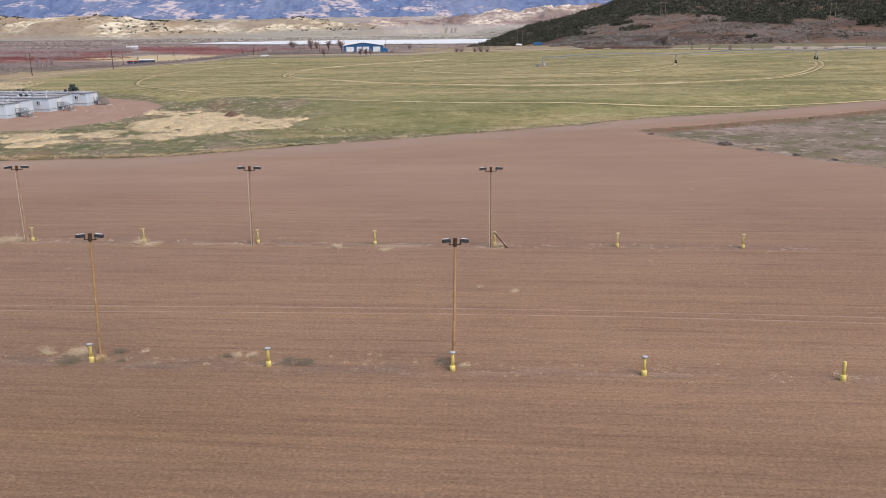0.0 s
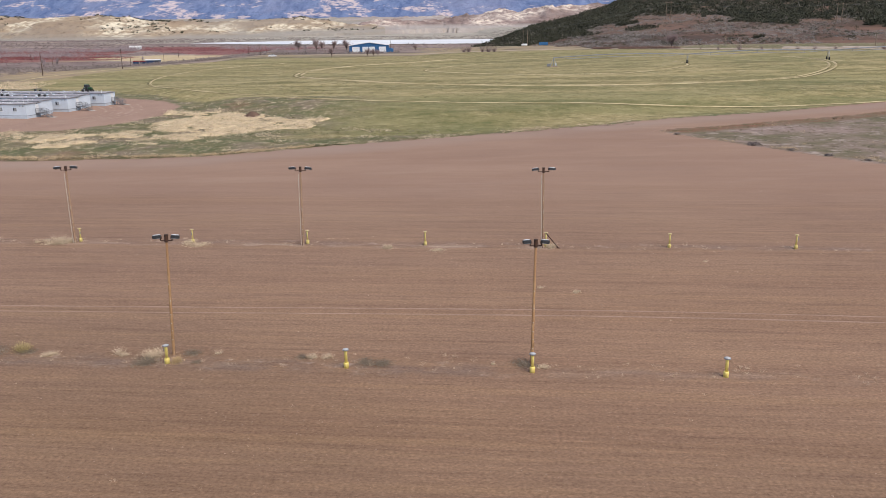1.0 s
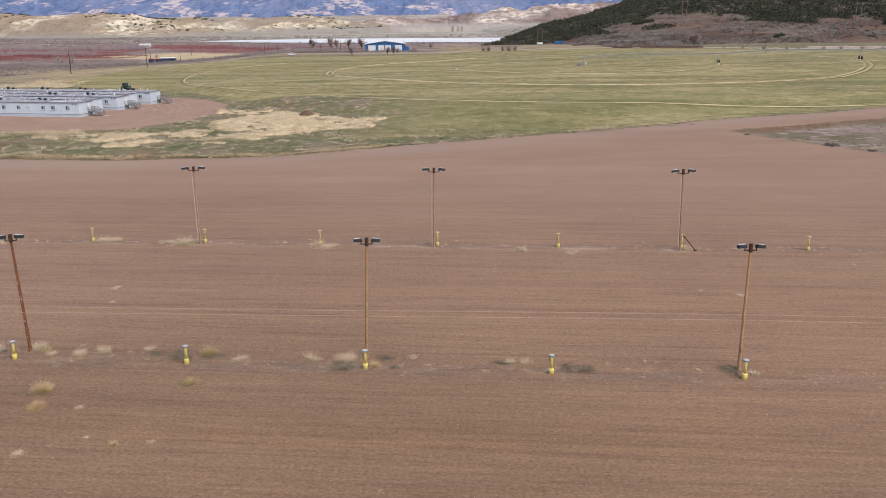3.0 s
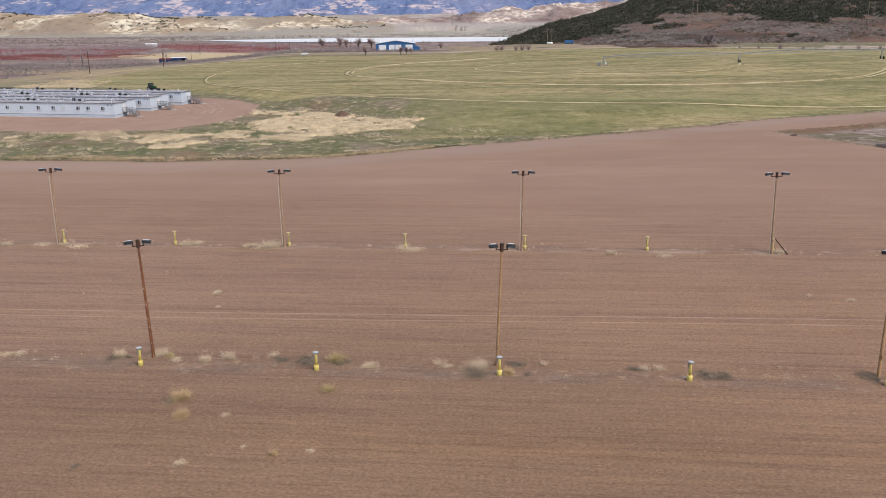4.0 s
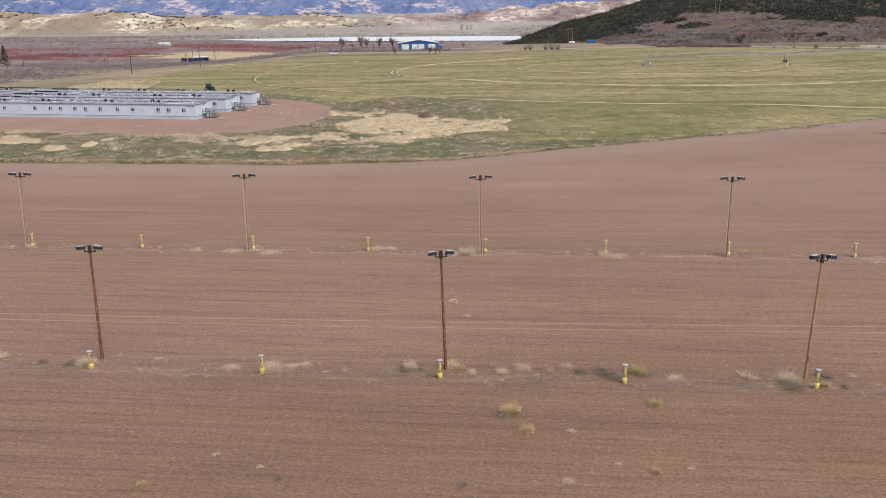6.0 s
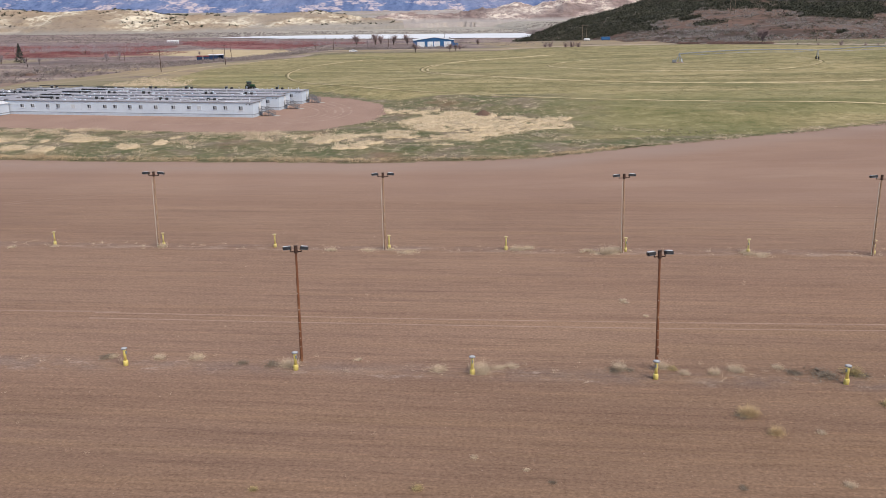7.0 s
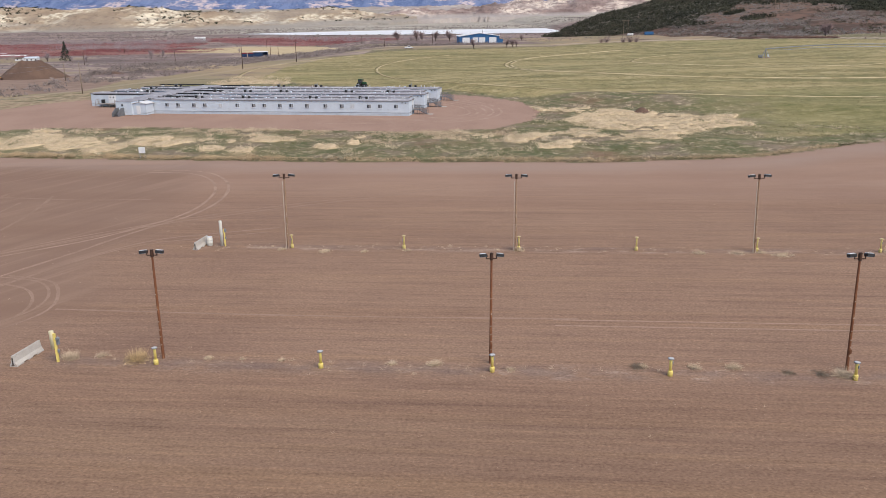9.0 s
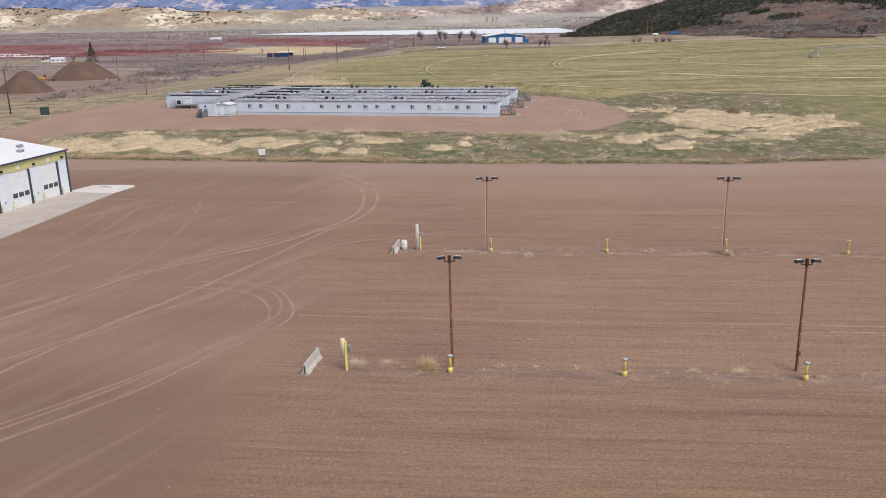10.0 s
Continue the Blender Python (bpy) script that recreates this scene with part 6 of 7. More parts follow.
def pickup(x, y, turn):
    p = thing("pickup_truck", "white pickup truck parked beside the field", "pickup truck", pose(x, y, float(ground_z(x, y)), 0, 0, turn))
    part("truck_body", prism(B_(), [(-2.9, 0.5), (-2.9, 1.2), (0.0, 1.2), (0.0, 1.2), (1.5, 1.15), (2.8, 1.0), (2.9, 0.5)], -0.98, 0.98, pose(0, 0, 0, 0, 0, -90)), M_WHITE, p)
    part("cab", prism(B_(), [(-0.9, 1.18), (-0.7, 1.9), (0.8, 1.9), (1.5, 1.15)], -0.85, 0.85, pose(0, 0, 0, 0, 0, -90)), M_WHITE, p)
    part("side_windows", prism(B_(), [(-0.7, 1.25), (-0.55, 1.8), (0.7, 1.8), (1.2, 1.25)], -0.87, 0.87, pose(0, 0, 0, 0, 0, -90)), M_GLASS, p)
    for u in (-1.8, 1.8):
        for s in (-0.85, 0.85):
            wheel(p, u, s, 0.42, 0.42, 0.28)
    part("bumper", box(B_(), 0.15, 1.9, 0.25, pose(2.95, 0, 0.45)), M_GREYBOX, p)
    return p


pickup(-123.8, 581.5, 10)

M_BANK = surface("pale_road_gravel", (0.50, 0.42, 0.37), (0.40, 0.32, 0.27), 0.05, 0.8, 0.95)
# blue barn: gable to the lot
bz = -2.9
barn = thing("barn", "blue metal barn with white doors and white roof", "barn", pose(-69.3, 728.5, bz, 0, 0, 4))
hw, dp, ev, rd = 17.2, 30.0, 6.2, 8.6
WB = [(-hw, 0), (-hw, ev), (0, rd), (hw, ev), (hw, 0)]
part("wall", prism(B_(), WB, 0.0, dp, pose(0, 0, 0, 0, 0, 90)), M_BLUE, barn)
part("roof", prism(B_(), [(-hw - 0.6, ev - 0.1), (-hw - 0.6, ev + 0.25), (0, rd + 0.4), (hw + 0.6, ev + 0.25), (hw + 0.6, ev - 0.1), (0, rd + 0.05)], -0.7, dp + 0.5, pose(0, 0, 0, 0, 0, 90)), M_SHOPROOF, barn, "white metal roof")
for x, w, h in ((-11.5, 6.4, 5.2), (-0.4, 10.8, 5.2), (11.6, 6.2, 5.2)):
    d_ = part("overhead_door", box(B_(), w, 0.15, h, pose(x, -0.1, 0)), M_WHITE, barn)
    for k in (1, 2, 3):
        part("panel_joint", box(B_(), w, 0.04, 0.1, pose(x, -0.19, h * k / 4)), M_BLIND, d_)
    if w > 9:
        part("door_post", box(B_(), 0.7, 0.2, h, pose(x - 0.2, -0.15, 0)), M_BLUE, d_)
lt = part("lean_to", prism(B_(), [(hw, 0), (hw, 4.0), (hw + 4.0, 3.0), (hw + 4.0, 0)], 6.0, 18.0, pose(0, 0, 0, 0, 0, 90)), M_BLUE, barn)
lt.matrix_basis = pose(hw * 2 + 4.0, 0, 0)
lt.matrix_basis = Matrix.Diagonal((-1, 1, 1, 1))

# dark blue open shed with red tanks
sz = float(ground_z(-261.5, 731))
shed = thing("open_shed", "dark blue open-sided shed with pale roof", "shed", pose(-260, 731, sz, 0, 0, 8) @ Matrix.Diagonal((0.78, 0.9, 0.95, 1)))
part("back_wall", box(B_(), 15.5, 0.3, 4.2, pose(0, 7, 0)), M_NAVYSHED, shed)
for x in (-7.6, 7.6):
    part("side_wall", box(B_(), 0.3, 8.0, 4.2, pose(x, 3, 0)), M_NAVYSHED, shed)
part("front_panel", box(B_(), 10.5, 0.3, 4.0, pose(-2.5, -1.0, 0)), M_NAVYSHED, shed)
part("roof", prism(B_(), [(-1.6, 4.1), (-1.6, 4.3), (3, 4.9), (8.0, 4.3), (8.0, 4.1)], -8.2, 8.2), M_SHOPROOF, shed)
for x in (2.8, 5.2):
    part("post", box(B_(), 0.3, 0.3, 4.1, pose(x, -1.0, 0)), M_NAVYSHED, shed)
for x, y in ((-273.5, 728.5), (-268, 729.5)):
    t_ = thing("storage_bin", "dull red steel storage bin beside the shed", "storage bin", pose(x, y, float(ground_z(x, y)), 0, 0, 8), "red storage bins")
    part("bin_body", box(B_(), 4.6, 3.0, 2.6, pose(0, 0, 0.3), 0.15), M_NAVYSHED, t_)
    part("bin_lid", box(B_(), 4.8, 3.2, 0.9, pose(0, 0, 2.9), 0.1), M_RED, t_, "dull red top")
    for s in (-1.8, 1.8):
        part("skid", box(B_(), 0.3, 3.0, 0.32, pose(s, 0, 0)), M_DARKSTEEL, t_)


def small_house(x, y, w, d, h, turn, label, roof):
    z = float(ground_z(x, y))
    s_ = thing("small_house", label, "house", pose(x, y, z, 0, 0, turn))
    part("wall", prism(B_(), [(-d / 2, -0.3), (-d / 2, h), (0, h + d * 0.2), (d / 2, h), (d / 2, -0.3)], -w / 2, w / 2), M_WHITE, s_)
    part("roof", prism(B_(), [(-d / 2 - 0.3, h), (-d / 2 - 0.3, h + 0.15), (0, h + d * 0.2 + 0.2), (d / 2 + 0.3, h + 0.15), (d / 2 + 0.3, h), (0, h + d * 0.2 + 0.03)], -w / 2 - 0.3, w / 2 + 0.3), roof, s_)
    for k in range(int(w // 3.5)):
        part("window", box(B_(), 1.2, 0.06, 1.1, pose(-w / 2 + 2.0 + 3.4 * k, -d / 2 - 0.01, 1.0)), M_GLASS, s_)
    part("door", box(B_(), 1.0, 0.06, 2.0, pose(w / 2 - 0.9, -d / 2 - 0.01, 0)), M_BLIND, s_)


small_house(-452, 716, 11, 5, 3.0, 10, "small white mobile home on dry pasture", M_WALL)
small_house(-462, 1245, 16, 8, 3.5, 10, "small white farmhouse in the red willows", M_SHOPROOF)
small_house(-470, 730, 6, 4, 2.0, 0, "low brown-roofed outbuilding beside the mobile home", M_SOIL)
tank = thing("tank", "white cylindrical tank lying beside the road", "tank", pose(70, 772, 0.0) @ Matrix.Diagonal((0.7, 0.7, 0.7, 1)))
part("tank_shell", lathe(B_(), [(0.6, -4), (1.4, -3.4), (1.4, 3.4), (0.6, 4)], 14), M_WHITE, tank, smooth=True).matrix_basis = pose(0, 0, 1.7, 0, 90, 0)
for s in (-2.2, 2.2):
    part("saddle", box(B_(), 0.4, 2.0, 1.0, pose(s, 0, -0.5)), M_CONCRETE, tank)
bt = thing("blue_trailer", "blue box trailer parked beside the road", "trailer", pose(88, 776, 0.0, 0, 0, 5) @ Matrix.Diagonal((0.62, 0.8, 0.72, 1)))
part("trailer_box", box(B_(), 13, 3.0, 3.6, pose(0, 0, 1.1), 0.1), M_BLUE, bt)
part("frame", box(B_(), 12.5, 2.4, 0.4, pose(0, 0, 0.7)), M_BLACK, bt)
for u in (-4.5, 4.5):
    for s in (-1.1, 1.1):
        wheel(bt, u, s, 0.5, 0.5, 0.4)

bank = thing("road_embankment", "pale gravel embankment of the road under the hill", "embankment")
bank["kind"] = "structure"
for k in range(12):
    xa, xb = 190 + 26 * k, 216 + 26 * k
    ya, yb = (float(np.interp(v, [150, 190, 260, 400, 600], [522, 480, 436, 374, 352])) for v in (xa, xb))
    turn = math.degrees(math.atan2(yb - ya, xb - xa))
    sec = part("bank_section", prism(B_(), [(-4, -1.0), (-2.5, 0.7), (3, 0.9), (5, -1.0)], 0, math.hypot(xb - xa, yb - ya) + 0.5), M_BANK, bank)
    sec.matrix_basis = pose(xa, ya, float(ground_z(xa, ya)), 0, 0, turn)
# centre pivot: hub, towers on wheels, trussed pipe
pv = thing("pivot_irrigator", "long galvanised centre-pivot irrigation machine in the field", "irrigation machine", pose(45.4, 380.5, float(ground_z(45.4, 380.5)), 0, -1.25, -9))
for s in (-1.6, 1.6):
    for d in (-1.6, 1.6):
        part("hub_leg", bar(B_(), (s, d, 0), (0, 0, 4.2), 0.09), M_GALV, pv)
part("riser", tube(B_(), 0.16, 0.16, 4.3), M_GALV, pv)
part("control_panel", box(B_(), 0.7, 0.5, 1.1, pose(0.9, -1.2, 0.6)), M_BLIND, pv)
part("pump_slab", box(B_(), 3.6, 3.6, 0.15), M_TRACK, pv)
part("pump_box", box(B_(), 1.6, 1.2, 1.2, pose(-2.2, 0, 0.2), 0.1), M_GREYBOX, pv)
for k in range(5):
    x0 = 59.0 * k
    sp = B_()
    pts = [(x0 + 59.0 * i / 6, 0, 4.0 + 0.9 * math.sin(math.pi * i / 6)) for i in range(7)]
    for a, b in zip(pts[:-1], pts[1:]):
        bar(sp, a, b, 0.2, 6)
    for s in (-0.7, 0.7):
        tr_ = B_()
        low = [(p[0], s, p[2] - 1.1) for p in pts[1:-1]]
        for a, b in zip([pts[0]] + low, low + [pts[-1]]):
            bar(tr_, a, b, 0.06, 4)
        for p, q in zip(pts[1:-1], low):
            bar(tr_, p, q, 0.06, 4)
        part("truss", tr_, M_GALV, pv)
    part("span_pipe", sp, M_GALV, pv)
    tw = part("tower", B_(), M_GALV, pv)
    b = B_()
    for s in (-1.9, 1.9):
        bar(b, (0, s, 0.75), (-0.3, 0, 4.0), 0.07)
        bar(b, (0, s, 0.75), (0.3, 0, 4.0), 0.07)
    bar(b, (0, -1.9, 0.75), (0, 1.9, 0.75), 0.09)
    tw.data = finish(b, "tower", M_GALV)
    tw.matrix_basis = pose(x0 + 59.0, 0, 0)
    for s in (-1.9, 1.9):
        w_ = part("wheel", lathe(B_(), [(0.35, -0.16), (0.7, -0.16), (0.7, 0.16), (0.35, 0.16)], 14), M_TYRE, tw)
        w_.matrix_basis = pose(0, s, 0.68, 0, 90, 0)


# ---------------------------------------------------------------- weeds on the lot, one by one
def weed_mesh(kind, seed):
    r = np.random.default_rng(seed)
    o = np.zeros((1, 3))
    if kind == "tuft":
        t = np.concatenate([blades(o, [0.40], 260, r, 0.9, 0.9, 0.007), blades(o, [0.22], 200, r, 1.7, 1.2, 0.012), clumps(o, [0.95], 900, r, 0.24, 0.017, 0.1)])
        return soup("weed_tuft", t, M_STRAW_PALE)
    if kind == "ball":
        a = blades(o, [0.8], 260, r, 0.3, 0.6, 0.010)
        c_ = clumps(o, [1.05], 700, r, 0.42, 0.026, 0.45)
        return soup("tumbleweed", np.concatenate([a, c_]), M_TUMBLE)
    if kind == "puff":
        return soup("dry_bush", np.concatenate([blades(o, [0.62], 320, r, 0.6, 0.7, 0.006), clumps(o, [1.05], 1300, r, 0.36, 0.017, 0.1)]), M_STRAW_PALE)
    if kind == "olive":
        return soup("rabbitbrush", np.concatenate([clumps(o, [1.0], 700, r, 0.42, 0.024, 0.3), blades(o, [0.7], 120, r, 0.4, 0.6, 0.010)]), M_OLIVE)
    if kind == "flat":
        return soup("low_weed", np.concatenate([clumps(o, [1.4], 900, r, 0.09, 0.024, 0.0), blades(o, [0.3], 80, r, 1.8, 1.2, 0.02)]), M_GREYWEED)
    if kind == "pale":
        return soup("chalky_mat", np.concatenate([clumps(o, [1.4], 1100, r, 0.05, 0.015, 0.0), blades(o, [0.22], 90, r, 2.0, 1.2, 0.02)]), M_STRAW_PALE)
    return soup("twiggy_weed", np.concatenate([blades(o, [0.55], 110, r, 0.5, 1.0, 0.012), clumps(o, [0.8], 260, r, 0.25, 0.02, 0.1)]), M_STRAW_PALE)


WEEDS = {k: [weed_mesh(k, 100 + 7 * i + len(k)) for i in range(3)] for k in ("tuft", "ball", "puff", "olive", "flat", "pale", "twig")}
WEED_TEXT = {"puff": ("dry_bush", "feathery pale dry bush beside a steel post", "bush"), "tuft": ("weed_clump", "bleached dry grass clump growing in gravel", "weed"), "ball": ("tumbleweed", "round tan dry tumbleweed lying on gravel", "weed"),
             "olive": ("rabbitbrush", "yellow-green rounded bush growing in gravel", "bush"), "pale": ("weed_mat", "flattened pale dead weed mat on gravel", "weed"), "flat": ("weed_mat", "low grey-green weed mat spread on gravel", "weed"),
             "twig": ("dead_weed", "pale twiggy dead weed standing in gravel", "weed")}
wr = random.Random(4)


def weed(x, y, s, kind, group):
    name, label, cat = WEED_TEXT[kind]
    ob = new(name, wr.choice(WEEDS[kind]))
    ob.matrix_basis = pose(x, y, 0.0, 0, 0, wr.uniform(0, 360)) @ Matrix.Diagonal((s * wr.uniform(1.0, 1.3), s * wr.uniform(0.9, 1.1), s * wr.uniform(0.75, 1.05), 1))
    tagged(ob, label, cat, group)


TUFTS_FRONT = [(-123.9, 59.9, 0.9), (-115.8, 59.1, 0.6), (-113.3, 58.9, 0.4), (-110.4, 58.6, 0.5), (-102.4, 57.7, 0.7), (-99.4, 57.5, 1.0), (-94.1, 56.4, 0.6), (-84.9, 56.6, 0.7), (-81.5, 56.3, 0.9), (-78.8, 56.2, 1.05), (-67.4, 55.6, 0.5), (-61.8, 53.8, 1.2), (-57.6, 54.0, 0.7), (-56.8, 54.3, 0.8),
               (-45.5, 52.8, 0.7), (-39.0, 53.6, 0.8), (-32.2, 51.6, 0.85), (-27.1, 51.4, 0.6), (-23.1, 50.2, 0.6), (-13.2, 50.7, 0.8), (-2.2, 49.2, 0.35), (1.0, 48.6, 0.7)]
TUFTS_BACK = [(-115.9, 87.2, 0.9), (-111.3, 86.2, 1.1), (-107.1, 85.9, 0.7), (-102.7, 86.2, 0.8), (-73.0, 83.5, 1.1), (-66.9, 83.4, 0.9), (-54.0, 82.9, 1.4), (-52.9, 83.1, 1.1), (-46.7, 82.1, 1.0), (-31.4, 80.6, 1.3)]
TUFTS_LOOSE = [(-59.8, 42.4, 0.42), (-57.1, 41.1, 0.35), (-41.0, 39.3, 0.62), (-40.0, 44.7, 0.5), (-38.1, 41.0, 0.42), (-34.4, 40.5, 0.42), (-46.5, 67.3, 0.6), (-45.5, 63.5, 0.45), (5.5, 63.6, 0.6), (18.7, 72.0, 0.4)]
PUFFS_FRONT = [(-126.0, 59.5, 1.15), (-72.0, 54.7, 1.2), (-59.0, 53.5, 1.35), (-49.6, 53.7, 0.85), (-46.8, 53.8, 0.85), (-43.5, 52.8, 0.65), (-42.0, 53.1, 0.8), (-25.0, 51.2, 1.2), (-14.2, 50.6, 0.65)]
PUFFS_BACK = [(-91.0, 85.4, 0.95), (-45.0, 81.2, 1.4), (-44.1, 81.8, 1.1), (-10.9, 77.9, 0.85), (5.2, 77.4, 0.95)]
OLIVES = [(-71.1, 39.5, 0.4), (-62.8, 39.4, 0.5), (-46.1, 53.5, 0.55), (-34.5, 47.9, 0.8), (-34.5, 52.5, 1.05)]
BALLS = [(-120.9, 59.0, 1.3), (-43.3, 47.0, 0.95), (-42.6, 44.7, 0.7), (-36.3, 40.2, 0.42), (-23.1, 50.1, 0.7)]
TWIGS = [(-57.9, 53.9, 0.6), (-27.5, 51.7, 1.0), (-20.7, 51.5, 0.6), (-47.5, 81.7, 0.8), (-46.5, 66.7, 0.7), (2.7, 64.8, 0.5)]
MATS_FRONT = [(-85.3, 56.6, 0.7), (-75.4, 55.3, 0.5), (-73.3, 55.0, 0.75), (-55.9, 39.9, 0.3), (-50.0, 53.4, 0.6), (-49.0, 53.5, 0.5), (-46.4, 39.2, 0.35), (-43.8, 46.8, 0.6), (-38.3, 52.7, 0.7), (-36.5, 52.4, 1.2), (-34.1, 52.2, 0.7), (-25.3, 50.6, 0.85), (-25.2, 50.0, 0.8), (-22.5, 51.6, 0.7), (-21.8, 50.1, 0.4), (-14.9, 50.7, 0.5), (-10.5, 49.7, 0.8), (-9.5, 49.5, 0.8), (-0.2, 49.2, 0.85)]
MATS_BACK = [(-69.1, 83.4, 1.0), (-65.1, 82.6, 1.3), (-46.1, 81.4, 0.9), (-30.2, 80.0, 1.2), (-6.0, 76.9, 0.9)]
for places_, kind, group in ((TUFTS_FRONT, "tuft", "weeds along the front row"), (TUFTS_BACK, "tuft", "weeds along the back row"), (TUFTS_LOOSE, "tuft", "weeds loose on the lot"), (PUFFS_FRONT, "puff", "dry bushes along the front row"),
                             (PUFFS_BACK, "puff", "dry bushes along the back row"), (OLIVES, "olive", "green bushes on the lot"), (BALLS, "ball", "tumbleweeds"), (TWIGS, "twig", "dead weeds on the lot"),
                             (MATS_FRONT, "flat", "weed mats along the front row"), (MATS_BACK, "pale", "pale mats along the back row")):
    for x, y, size_ in places_:
        weed(x, y, size_ * 1.25, kind, group)


def stuff(name, label, category, tris, material):
    return tagged(new(name, soup(name, tris, material)), label, category, kind="stuff")


# small stray weeds along both rows and loose stones all over the lot
n = 420
x = RNG.uniform(-128, 34, n)
row = RNG.integers(0, 2, n)
y = np.where(row == 0, 48.6 - x * 0.0866 + RNG.normal(0, 0.8, n), 78.4 - x * 0.0837 + RNG.normal(0, 0.7, n))
stuff("stray_weeds", "thin dry stray weeds along the rows of bollards", "weeds", blades(on_ground(x, y), RNG.uniform(0.12, 0.34, n), 40, RNG, 0.7, 1.0, 0.012), M_STRAW_PALE)
n = 500
x, y = RNG.uniform(-140, 45, n), RNG.uniform(30, 105, n)
stuff("stray_weeds", "tiny dry weeds scattered over the gravel", "weeds", blades(on_ground(x, y), RNG.uniform(0.06, 0.2, n), 22, RNG, 0.7, 1.2, 0.015), M_STRAW_PALE)


def stones(n, x0, x1, y0, y1, lo, hi):
    x, y = RNG.uniform(x0, x1, n), y0 + (y1 - y0) * RNG.uniform(0, 1, n) ** 1.6
    p = on_ground(x, y)
    s = lo + (hi - lo) * RNG.uniform(0, 1, n) ** 4
    d = np.array([(1, 0, 0), (-0.4, 0.9, 0), (-0.6, -0.8, 0), (0.1, 0.05, 0.75)])
    a = RNG.uniform(0, 2 * math.pi, n)
    v = d[None] * s[:, None, None] * RNG.uniform(0.6, 1.3, (n, 4, 1))
    ca, sn = np.cos(a)[:, None], np.sin(a)[:, None]
    v = np.stack([v[..., 0] * ca - v[..., 1] * sn, v[..., 0] * sn + v[..., 1] * ca, v[..., 2]], -1) + p[:, None, :]
    return np.concatenate([v[:, [0, 1, 3]], v[:, [1, 2, 3]], v[:, [2, 0, 3]]], 1).reshape(-1, 3, 3)


M_STONE = surface("pale_pebbles", (0.32, 0.222, 0.165), (0.22, 0.145, 0.11), 0.4, 5, 0.9, bump=0, island=0.35, leafy=0.5)
stuff("loose_stones", "loose pale pebbles lying on the graded lot", "stones", stones(26000, -165, 60, 24, 100, 0.03, 0.075), M_STONE)


M_SHRUB = surface("brown_shrub_twigs", (0.26, 0.15, 0.13), (0.19, 0.12, 0.105), 0.3, 2, 0.95, bump=0, island=0.4, leafy=0.7)
M_EDGE = surface("brown_tan_weeds", (0.58, 0.435, 0.275), (0.40, 0.295, 0.185), 0.25, 3, 0.9, bump=0, island=0.3, leafy=0.5)
M_DARKWEED = surface("dark_green_weeds", (0.085, 0.085, 0.045), (0.13, 0.10, 0.06), 0.3, 2, 0.95, bump=0, island=0.3, leafy=0.7)
M_SAGE_PALE = surface("pale_grey_sage", (0.29, 0.265, 0.25), (0.19, 0.172, 0.162), 0.05, 0.6, 0.95, bump=0, island=0.25, leafy=0.5)


# ---------------------------------------------------------------- grass on the verges
def tall_grass(x, y, lo, hi, k, width):
    """Feathery clumps: leaning blades under a loose head of seed plumes."""
    p, s = on_ground(x, y), RNG.uniform(lo, hi, len(x)) * (0.15 + 2.2 * np.clip(fbm(x / 2.6, y / 3.2, 77) - 0.22, 0, 1))
    return np.concatenate([blades(p, s * 0.9, max(k // 3, 3), RNG, 0.8, 0.7, width * 0.25), clumps(p + np.array((0, 0, 0.05)), s * 1.4, k * 4, RNG, 0.46, 0.029, 0.05)])


def ragged(poly, x, y, seed):
    return inside(poly, x + 14 * (fbm(x / 9, y / 9, seed) - 0.5), y + 14 * (fbm(x / 9, y / 9, seed + 1) - 0.5))


WIDE_A = [(-95, 238), (-20, 238), (-20, 150), (-95, 150)]
WIDE_B = [(-215, 196), (-118, 196), (-118, 138), (-215, 138)]
def in_puffs(x, y):
    return np.minimum.reduce([np.hypot((x - px) / rx, (y - py) / ry) for px, py, rx, ry in PUFFS]) < 1.05


open_verge = lambda x, y: inside(GRASS, x, y - 1.0) & ~inside(PAD, x, y)
def in_dry(x, y):
    return (ragged(DRY_A, x, y, 61) & (fbm(x / 7, y / 5, 81) > 0.34)) | (ragged(DRY_E, x, y, 67) & (fbm(x / 5, y / 4, 82) > 0.47))


def in_patches(x, y):
    return ragged(DRY_D, x, y, 65) & (fbm(x / 5, y / 3.5, 89) > 0.48)


def in_wisps(x, y):
    return in_puffs(x + 3 * (fbm(x / 3, y / 3, 63) - 0.5), y + 4 * (fbm(x / 3, y / 3, 64) - 0.5))


def straw_mass(x0, x1, y0, y1, keep, label):
    """The matted straw from which the loose plumes rise: soft lumps with bare gaps between."""
    sx, sy = np.meshgrid(np.arange(x0, x1, 0.4), np.arange(y0, y1, 0.5))
    lump = 1.0 * np.clip(fbm(sx / 2.6, sy / 3.2, 77) - 0.37, -0.15, 0.4) + 0.62 * (fbm(sx / 0.9, sy / 1.0, 78) - 0.5)
    ok_ = keep(sx, sy) & open_verge(sx, sy)
    tagged(sheet("straw_mass", sx, sy, ground_z(sx, sy) + np.where(ok_, lump, -0.25), M_STRAWMASS), label, "grass", kind="stuff")


